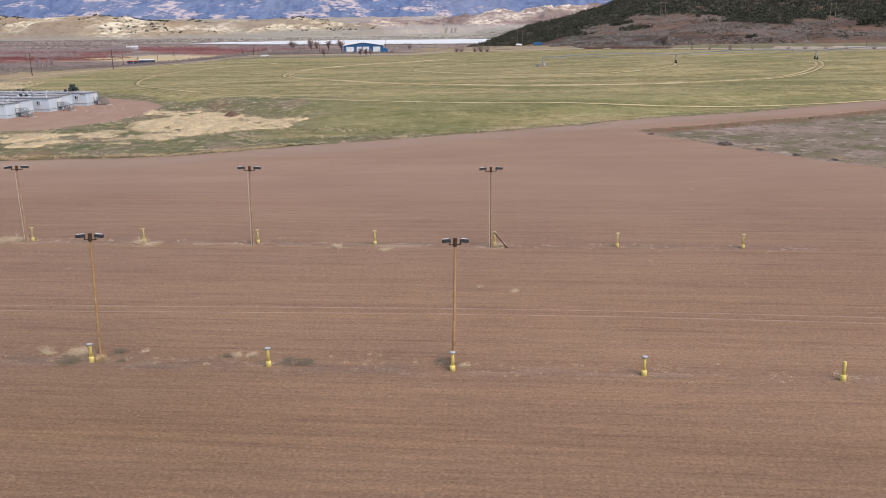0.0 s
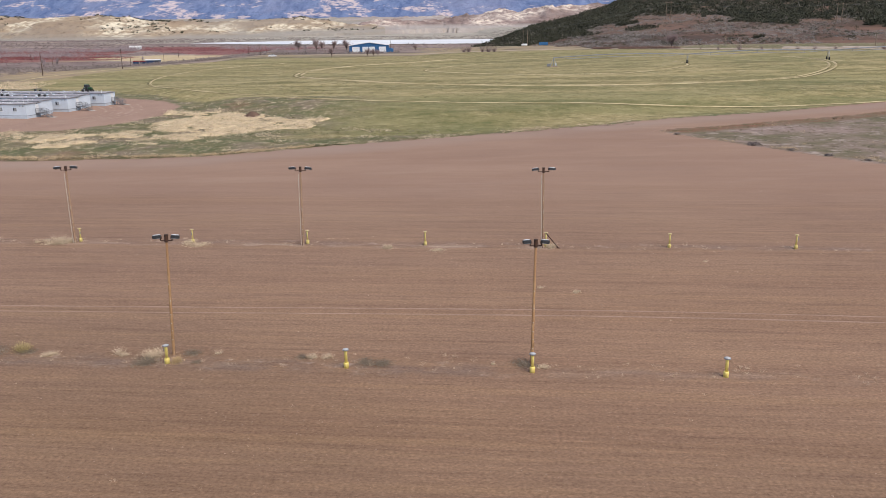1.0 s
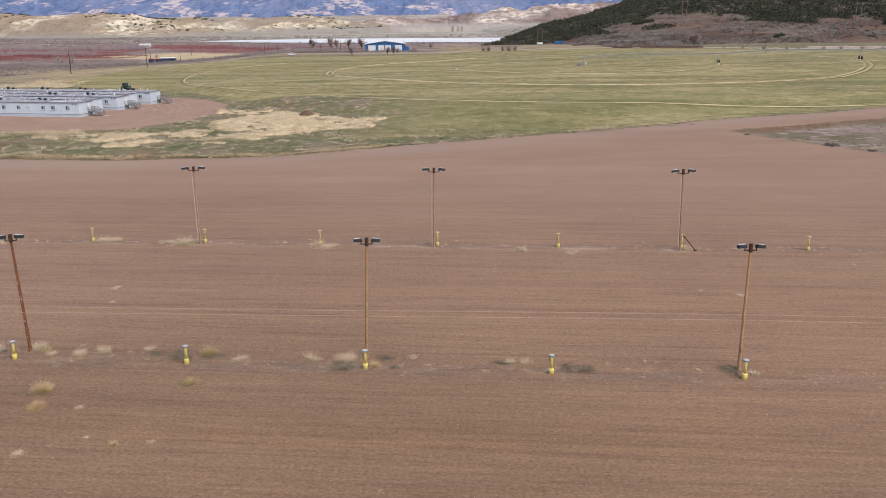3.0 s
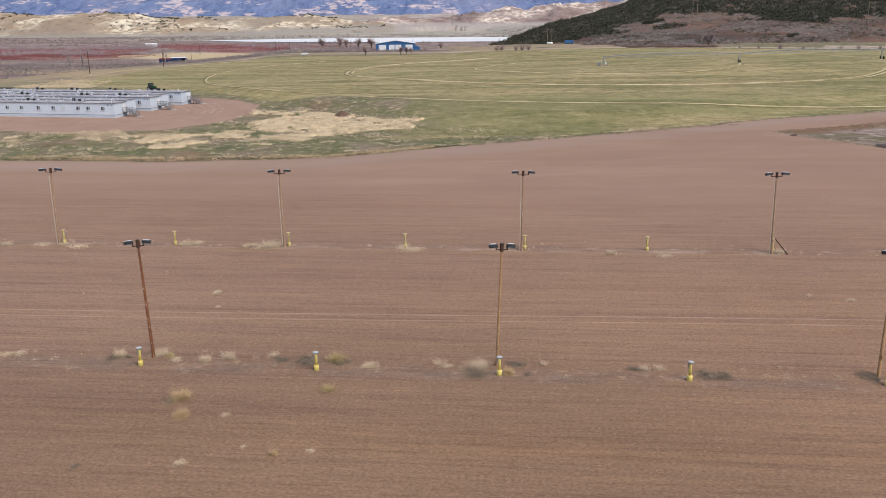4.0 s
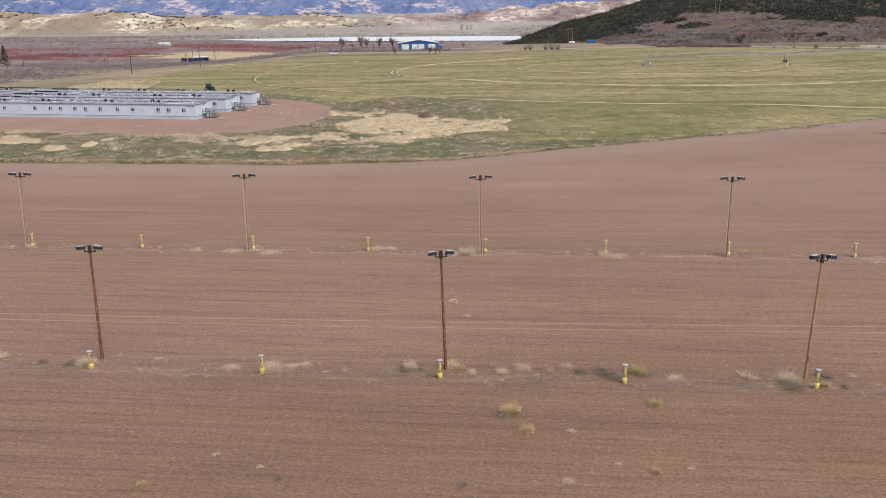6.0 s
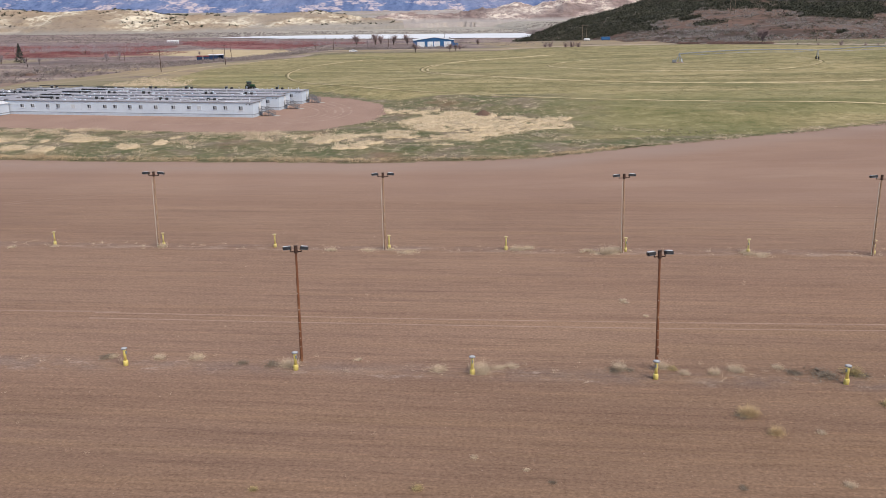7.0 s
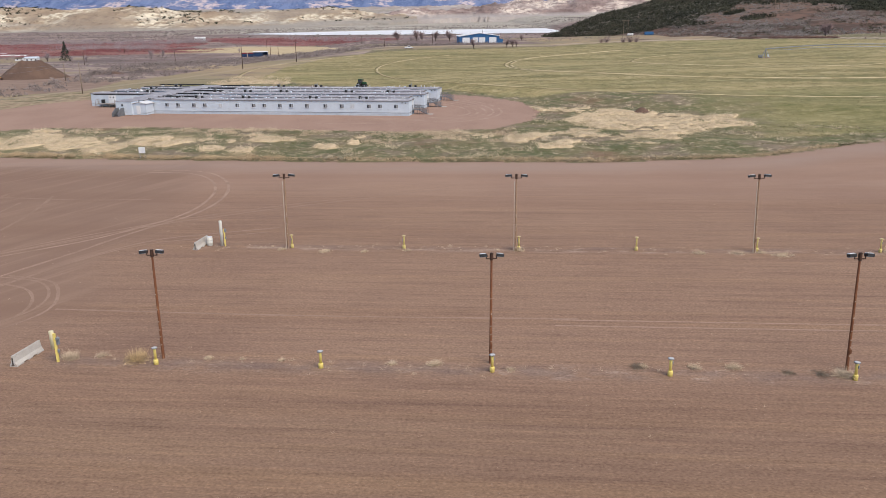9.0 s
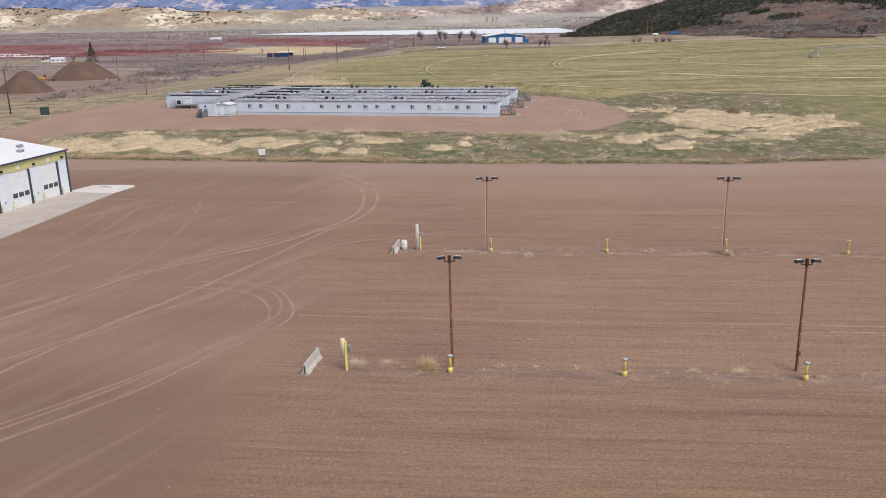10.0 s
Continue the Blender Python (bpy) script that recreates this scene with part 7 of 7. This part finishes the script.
straw_mass(-94, -26, 155, 230, in_dry, "matted pale straw in soft lumps on the verge")
straw_mass(-104, -46, 146, 180, in_patches, "small lumps of matted straw among green weeds")
straw_mass(-206, -112, 148, 190, in_wisps, "matted golden straw along the edge of the lot")
dense = [scatter(WIDE_A, 12000, RNG, lambda x, y: in_dry(x, y) & (fbm(x / 2.6, y / 3.2, 77) > 0.36) & open_verge(x, y)),
         scatter([(-104, 180), (-46, 180), (-46, 146), (-104, 146)], 7000, RNG, lambda x, y: in_patches(x, y) & open_verge(x, y)),
         scatter(WIDE_B, 18000, RNG, lambda x, y: in_wisps(x, y) & (fbm(x / 2.6, y / 3.2, 77) > 0.29) & open_verge(x, y)), scatter(DRY_C, 1500, RNG)]
x, y = np.concatenate([d[0] for d in dense]), np.concatenate([d[1] for d in dense])
stuff("dry_grass", "tall dry straw-coloured grass on the verge", "grass", tall_grass(x, y, 0.6, 1.4, 11, 0.05), M_STRAW)
VERGE = [(-205, 176), (-188, 151), (-151, 144.8), (-119, 140), (-91, 137.3), (-74, 135.3), (-47, 137.7), (-29, 146.7), (-9, 155.5), (13, 166), (38, 176), (34, 180), (0, 168), (-30, 176), (-34, 190), (-58, 226), (-74, 232), (-77, 204), (-79, 190), (-87, 176), (-107, 173.5), (-131, 179.5), (-161, 186.5), (-188.6, 188.6)]
x, y = scatter(VERGE, 36000, RNG, lambda x, y: fbm(x / 6, y / 5, 83) + 0.25 * (fbm(x / 2, y / 2, 79) - 0.5) > 0.605)
stuff("dry_grass", "patchy pale dry grass among green weeds", "grass", tall_grass(x, y, 0.35, 0.9, 9, 0.06), M_STRAW)
x, y = scatter(VERGE, 20000, RNG, lambda x, y: fbm(x / 6, y / 5, 84) < 0.50)
stuff("green_grass", "low spring-green grass and weeds on the verge", "grass", blades(on_ground(x, y), RNG.uniform(0.15, 0.4, len(x)), 10, RNG, 1.0, 0.9, 0.06), M_GRASS)
x, y = scatter(VERGE, 14000, RNG, lambda x, y: fbm(x / 5, y / 4, 85) > 0.56)
stuff("grey_weeds", "grey-brown dead weeds on the verge", "weeds", clumps(on_ground(x, y), RNG.uniform(0.3, 0.75, len(x)), 14, RNG, 0.4, 0.09), M_GREYWEED)
bx = RNG.uniform(-186, -84, 9000)
by = np.interp(bx, [-188.6, -161, -131, -107, -88, -79], [188, 186, 179, 173, 174, 184]) - 16 * RNG.uniform(0, 1, len(bx)) ** 1.6
ok = (fbm(bx / 7, by / 4, 47) + 0.2 * (fbm(bx / 2, by / 2, 48) - 0.5) > 0.52) & open_verge(bx, by)
stuff("dry_grass", "bleached low dry weeds beside the gravel pad", "grass", tall_grass(bx[ok], by[ok], 0.4, 0.9, 9, 0.05), M_STRAW_PALE)
# the weedy edge of the lot
t = RNG.uniform(0, 1, 2600)
ex_, ey_ = np.interp(t, np.linspace(0, 1, 7), [p[0] for p in LOT_EDGE[:7]]), np.interp(t, np.linspace(0, 1, 7), [p[1] for p in LOT_EDGE[:7]])
ey_ = ey_ + RNG.uniform(0.4, 2.6, len(t))
stuff("edge_weeds", "brown and tan weeds along the edge of the lot", "weeds", np.concatenate([tall_grass(ex_[:1900], ey_[:1900], 0.35, 0.8, 14, 0.04), clumps(on_ground(ex_[1900:], ey_[1900:]), RNG.uniform(0.5, 0.9, 700), 16, RNG, 0.5, 0.09)]), M_EDGE)
hx = RNG.uniform(-192, -126, 1300)
hy = np.interp(hx, [p[0] for p in LOT_EDGE], [p[1] for p in LOT_EDGE]) + RNG.uniform(0.8, 3.0, len(hx))
ok = fbm(hx / 5, hy / 5, 57) > 0.36
stuff("edge_weeds", "hedge of tan and brown dry weeds beside the lot", "weeds", tall_grass(hx[ok], hy[ok], 0.7, 1.15, 12, 0.04), M_EDGE)
dx = RNG.uniform(-190, 36, 3600)
dy = np.interp(dx, [p[0] for p in LOT_EDGE], [p[1] for p in LOT_EDGE]) + RNG.uniform(0.2, 1.6, len(dx))
ok = (fbm(dx / 6, dy / 6, 56) > 0.42) & (dx < -24)
stuff("edge_weeds", "low dark green weeds along the edge of the lot", "weeds", clumps(on_ground(dx[ok], dy[ok]), RNG.uniform(0.35, 0.75, int(ok.sum())), 18, RNG, 0.4, 0.06), M_DARKWEED)
ok = (fbm(dx / 4, dy / 4, 55) > 0.46) & (dx > -28)
stuff("dry_grass", "pale bleached tufts between the field and the lot", "grass", tall_grass(dx[ok], dy[ok] + 0.6, 0.35, 0.8, 10, 0.05), M_STRAW_PALE)
# the rough plot by the road
x, y = scatter(GULLY, 16000, RNG, lambda x, y: (fbm(x / 9, y / 5, 86) + 0.14 * (line_distance(GULLY[-6:] + GULLY[:1], x, y) < 7) + 0.10 * (line_distance(GULLY[:8], x, y) < 6) > 0.56) & (x < 150))
stuff("dry_grass", "dry tufts on the rough plot beside the road", "grass", tall_grass(x, y, 0.3, 0.75, 10, 0.05), M_EDGE)
x, y = scatter(GULLY, 9000, RNG, lambda x, y: (fbm(x / 9, y / 3, 87) + 0.10 * (line_distance(GULLY[-6:] + GULLY[:1], x, y) < 16) > 0.57) & (x < 150))
stuff("grey_weeds", "dark brown weeds on the rough plot beside the road", "weeds", clumps(on_ground(x, y), RNG.uniform(0.4, 0.9, len(x)), 14, RNG, 0.35, 0.09), M_DARKWEED)
t = RNG.uniform(0, 1, 700)
ex_, ey_ = np.interp(t, [0, 0.25, 0.6, 1], [37, 47.5, 57, 67]) + RNG.normal(0.8, 0.7, 700), np.interp(t, [0, 0.25, 0.6, 1], [163, 145.5, 131.5, 118]) + RNG.normal(0.8, 0.7, 700)
ok = fbm(ex_ / 3, ey_ / 3, 58) > 0.48
stuff("edge_weeds", "brown and tan weeds edging the rough plot", "weeds", tall_grass(ex_[ok], ey_[ok], 0.25, 0.65, 12, 0.05), M_EDGE)
weed_edge = soup("greasewood", clumps(np.zeros((1, 3)), [1.0], 420, RNG, 0.45, 0.065, 0.15), M_SAGE)
for x, y, s in ((49.5, 143.5, 1.9), (53.5, 137, 1.2), (57, 131, 1.1), (40.2, 158.5, 1.0), (61, 126, 1.0)):
    ob = new("greasewood", weed_edge)
    ob.matrix_basis = pose(x, y, 0, 0, 0, 40 * x) @ Matrix.Diagonal((s * 1.3, s, s * 0.8, 1))
    tagged(ob, "rounded brown shrub at the edge of the lot", "shrub", "shrubs at the lot's edge")
# the field: short tufts near the lot
NEARFIELD = [(-75, 235), (-60, 230), (-30, 200), (-28, 176), (0, 166), (27, 178), (46, 189), (77, 201), (119, 224), (160, 248), (160, 300), (-95, 300), (-95, 266)]
x, y = scatter(NEARFIELD, 22000, RNG, lambda x, y: fbm(x / 9, y / 3, 88) > 0.5)
stuff("green_grass", "short green and tan field grass", "grass", blades(on_ground(x, y), RNG.uniform(0.12, 0.3, len(x)), 8, RNG, 1.4, 1.0, 0.08), M_GRASS)


# ---------------------------------------------------------------- brush in the valley and on the hill
x, y = scatter(SAGE, 10500, RNG, lambda x, y: fbm(x / 12, y / 9, 91) > 0.40)
stuff("sagebrush", "grey-brown sagebrush thicket beside the field", "shrubs", clumps(on_ground(x, y), 1.6 + 3.6 * RNG.uniform(0, 1, len(x)) ** 2, 34, RNG, 0.46, 0.07, 0.35), M_SAGE)
LOWLAND = [(-330, 330), (-420, 420), (-700, 700), (-900, 1250), (-600, 1250), (-60, 900), (80, 760), (-40, 725), (-160, 690), (-240, 570), (-265, 420)]
x, y = scatter(LOWLAND, 16000, RNG, lambda x, y: (fbm(x / 40, y / 25, 92) > 0.48) & ~inside(STRAW, x, y) & ~inside(YARD, x, y))
stuff("sagebrush", "sparse grey brush on the valley floor", "shrubs", clumps(on_ground(x, y), RNG.uniform(1.2, 3.0, len(x)), 14, RNG, 0.4, 0.10), M_SAGE)
for poly, n in ((RED_A, 9000), (RED_B, 7000), (RED_C, 7000)):
    x, y = scatter(poly, n, RNG, lambda x, y: fbm(x / 60, y / 22, 93) > 0.48)
    stuff("willow_thicket", "dark red willow thicket on the valley floor", "shrubs", clumps(on_ground(x, y), RNG.uniform(1.6, 3.2, len(x)), 16, RNG, 0.42, 0.10), M_WILLOW)
for line, n in (([(-620, 1185), (-470, 1150), (-440, 1165)], 420), ([(-330, 1245), (-120, 1000), (-20, 960)], 420), ([(-560, 1010), (-420, 960)], 200), ([(-900, 1300), (-640, 1190)], 300)):
    t = RNG.uniform(0, 1, n)
    lx, ly = [p[0] for p in line], [p[1] for p in line]
    x, y = np.interp(t, np.linspace(0, 1, len(line)), lx) + RNG.normal(0, 9, n), np.interp(t, np.linspace(0, 1, len(line)), ly) + RNG.normal(0, 22, n)
    s = RNG.uniform(5, 11, n) * (0.5 + fbm(x / 30, y / 30, 94))
    stuff("bare_woods", "hazy grey leafless cottonwoods across the valley", "woods", np.concatenate([clumps(on_ground(x, y), s, 70, RNG, 0.6, 0.026, 0.2), blades(on_ground(x, y), s * 0.85, 6, RNG, 0.1, 0.45, 0.012)]), M_TWIG)

BOTTOM = [(-1100, 1100), (-1500, 2200), (400, 2200), (110, 1450), (60, 1240), (-160, 1270), (-360, 1350), (-600, 1270), (-800, 1270)]
x, y = scatter(BOTTOM, 12000, RNG, lambda x, y: (fbm(x / 120, y / 60, 98) > 0.45) & ~inside(LAKE, x, y))
stuff("sagebrush", "dark brush dotted over the flats beyond the lake", "shrubs", clumps(on_ground(x, y), RNG.uniform(2.0, 5.0, len(x)), 10, RNG, 0.4, 0.16), M_SAGE)

# junipers, denser up the hill
n = 40000
b = RNG.uniform(0.030, 0.66, n)
y = RNG.uniform(780, 1650, n)
x = b * y
crest_at = np.interp(b, [0.03, 0.053, 0.115, 0.22, 0.7], [1200, 1180, 1220, 1350, 1700])
foot_at = np.interp(b, [0.03, 0.053, 0.10, 0.16, 0.7], [1150, 1080, 850, 765, 745])
t = (y - foot_at) / (crest_at - foot_at)
wood = (t > 0.04) & (t < 1.2) & (wooded(b, t, x, y) > 0.46) & (RNG.uniform(0, 1, n) < 0.95)
x, y = x[wood], y[wood]
p = hill_place(x, y) - np.array((0, 0, 0.3))
s = 2.4 + 6.5 * RNG.uniform(0, 1, len(p)) ** 1.6
stuff("juniper_woods", "dark green juniper woods covering the hill", "woods", clumps(p, s, 26, RNG, 0.55, 0.085, 0.3), M_JUNIPER)
n = 30000
b, y = RNG.uniform(0.06, 0.62, n), RNG.uniform(755, 1150, n)
x = b * y
ok = fbm(x / 22, y / 22, 96) > 0.48
x, y = x[ok], y[ok]
stuff("sagebrush", "grey sagebrush dotted over the brown hillside", "shrubs", clumps(hill_place(x, y), 0.8 + 2.2 * RNG.uniform(0, 1, len(x)) ** 2, 12, RNG, 0.4, 0.12), M_SAGE_PALE)
n = 5000
b, y = RNG.uniform(0.08, 0.62, n), RNG.uniform(765, 1100, n)
x = b * y
ok = fbm(x / 30, y / 22, 78) > 0.47
x, y = x[ok], y[ok]
stuff("dark_brush", "dark low brush in patches on the hillside", "shrubs", clumps(hill_place(x, y), RNG.uniform(1.3, 3.6, len(x)), 16, RNG, 0.4, 0.12), M_LOW_BRUSH)
n = 1500
x = RNG.uniform(95, 142, n)
y = np.interp(x, [90, 98, 142], [562, 556, 520]) + RNG.normal(0, 1.5, n)
ok = (x < 105) | (x > 110)
x, y = x[ok], y[ok]
stuff("hedge", "brown leafless brush lining the foot of the hill", "shrubs", clumps(on_ground(x, y), RNG.uniform(1.2, 2.8, len(x)), 30, RNG, 0.5, 0.05), M_SHRUB)
# dots of juniper on the badlands
BX, BY, BZ, BT = (a.ravel() for a in BAD)
pick = RNG.integers(0, len(BX), 9000)
ok = (fbm(BX[pick] / 150, BY[pick] / 200, 97) > 0.58 - 0.12 * (BT[pick] > 0.85)) & (BZ[pick] > 2) & (BY[pick] < 3600) & (BT[pick] < 1.15) & (RNG.uniform(0, 1, len(pick)) < np.where(BT[pick] > 0.85, 1.0, 0.35))
pick = pick[ok]
stuff("juniper_woods", "dark junipers dotted over the badland hills", "woods", clumps(np.stack([BX[pick], BY[pick], BZ[pick] - 0.5], -1), RNG.uniform(6, 12, len(pick)), 18, RNG, 0.45, 0.16), M_JUNIPER)




# ---------------------------------------------------------------- single trees and shrubs
def bare_tree(name, label, category, h, seed, twig, group, many=1.0):
    r = random.Random(seed)
    root = thing(name, label, category, None, group)
    trunk, tw = B_(), []
    rs = np.random.default_rng(seed)

    def grow(p, d, l, rad, depth):
        q = p + d * l
        bar(trunk, p, q, rad, 5, rad * 0.65)
        if depth == 0:
            for _ in range(int(30 * many)):
                e = (d + Vector((r.gauss(0, 0.6), r.gauss(0, 0.6), r.gauss(0.1, 0.5)))).normalized()
                s_ = q - d * l * r.uniform(0, 0.8)
                f = s_ + e * l * r.uniform(0.5, 1.1)
                w = Vector((r.gauss(0, 1), r.gauss(0, 1), r.gauss(0, 1))).normalized() * h * 0.0075
                tw.append([tuple(s_ - w), tuple(s_ + w), tuple(f)])
            return
        for k in range(r.choice((3, 3, 4))):
            e = (d + Vector((r.gauss(0, 0.42), r.gauss(0, 0.42), r.gauss(0.30, 0.2)))).normalized()
            grow(p + d * l * r.uniform(0.35, 1.0), e, l * r.uniform(0.8, 1.1), rad * 0.58, depth - 1)

    grow(Vector((0, 0, -0.1)), Vector((r.gauss(0, 0.05), 0, 1)).normalized(), h * 0.22, h * 0.016, 2)
    part("trunk", trunk, M_BARK, root)
    o = np.array([(0.0, 0.0, 0.12 * h)])
    haze = np.concatenate([np.array(tw), blades(o, [0.78 * h], int(40 * many), rs, 0.05, 0.55, 0.004), clumps(o + np.array((0, 0, 0.16 * h)), [0.72 * h], int(520 * many), rs, 0.52, 0.013, 0.15)])
    cr = new("crown", soup("crown", haze, twig))
    cr.parent = root
    cr["label"] = "leafless grey twigs"
    return root


def multi(src, places):
    src.matrix_basis = places[0]
    for m in places[1:]:
        copy_thing(src, m)


def at(x, y, s=1.0, z=None):
    return pose(x, y, float(ground_z(x, y)) if z is None else z, 0, 0, 71 * x) @ Matrix.Diagonal((s, s, s, 1))


multi(bare_tree("bare_tree", "leafless grey-brown tree on dry pasture", "tree", 12, 1, M_TWIG, "bare trees in the valley"), [at(-352.5, 724, 1.0), at(-349, 742, 0.95), at(-431, 699, 1.1), at(-395, 690, 0.75), at(-411, 700, 0.6), at(-500, 640, 0.7), at(-130, 760, 0.8), at(-300, 820, 0.6)])
multi(bare_tree("bare_tree", "leafless brown tree beside the blue barn", "tree", 9, 2, M_PINKTWIG, "bare trees by the barn", 1.6), [at(-80, 562, 1.15), at(-57, 573, 0.85), at(-53, 574, 0.8), at(-50, 577, 0.7), at(-145, 810, 1.5), at(-126, 800, 1.7), at(-121, 804, 1.4), at(-108, 789, 1.5), at(-95, 782, 1.6), at(-30, 760, 0.9)])
shrub = thing("bare_shrub", "leafless reddish-brown roadside shrub", "shrub", None, "bare shrubs along the road")
stems = B_()
for k in range(7):
    bar(stems, (0, 0, -0.1), (1.2 * math.cos(2.4 * k), 1.2 * math.sin(2.4 * k), 2.2 + 0.2 * k), 0.06, 4, 0.02)
part("stems", stems, M_BARK, shrub)
tw_ = new("twigs", soup("twigs", np.concatenate([blades(np.zeros((1, 3)), [4.6], 160, np.random.default_rng(31), 0.16, 0.55, 0.004), clumps(np.array([(0, 0, 0.5)]), [4.4], 900, np.random.default_rng(32), 0.42, 0.010, 0.2)]), M_PINKTWIG))
tw_.parent = shrub
places = [at(9.5, 587, 1.15), at(13, 585, 1.3), at(22, 574, 1.1), at(26, 572, 1.35), at(30, 570, 1.2)]
for k in range(26):
    xx = 146 + 8.5 * k + wr.uniform(-3, 3)
    yy = float(np.interp(xx, [128, 180, 250, 400], [520, 462, 420, 358])) + wr.uniform(-1.5, 1.5)
    places.append(at(xx, yy, wr.uniform(0.4, 0.85)))
multi(shrub, places)
big = bare_tree("bare_tree", "large pinkish-grey leafless tree on the hillside", "tree", 12, 6, M_PINKTWIG, "", 4.0)
big.matrix_basis = at(141, 535, 1.15)

con = thing("conifer", "dark tall pointed conifer on dry pasture", "tree", at(-421, 711, 0.92))
part("trunk", tube(B_(), 0.4, 0.08, 16), M_BARK, con)
rs = np.random.default_rng(11)
zc = rs.uniform(1.8, 17.5, 900)
rc = (17.8 - zc) * 0.33 * rs.uniform(0.3, 1.15, 900)
ac = rs.uniform(0, 2 * math.pi, 900)
cc = np.stack([rc * np.cos(ac), rc * np.sin(ac), zc - rc * 0.25], -1)
cr = new("crown", soup("crown", (cc[:, None, :] + rs.normal(0, 0.42, (900, 3, 3))), M_NEEDLE))
cr.parent = con
slope_juniper = thing("juniper", "dark round juniper tree on the open hillside", "tree", None, "junipers on the open slope")
part("trunk", bar(bar(B_(), (0, 0, -0.1), (0.02, 0, 0.35), 0.05, 6, 0.03), (0.02, 0, 0.3), (0.1, 0.05, 0.6), 0.03, 5, 0.015), M_BARK, slope_juniper)
cr = new("crown", soup("crown", clumps(np.array([(0, 0, 0.06)]), [1.0], 620, RNG, 0.58, 0.055, 0.2), M_JUNIPER))
cr.parent = slope_juniper
places = []
for x, y, s in ((228, 755, 5), (265, 744, 9), (270, 715, 4), (300, 735, 7), (233, 699, 4), (215, 590, 5), (221, 596, 5), (320, 640, 10), (330, 650, 9), (345, 655, 10), (156, 770, 7), (162, 774, 9), (168, 778, 8), (175, 785, 6), (330, 560, 9), (342, 565, 8)):
    places.append(pose(x, y, hill_at(x, y) - 0.2, 0, 0, 33 * x) @ Matrix.Diagonal((s, s, s * 0.85, 1)))
spread_things(slope_juniper, places, "junipers on the open slope")
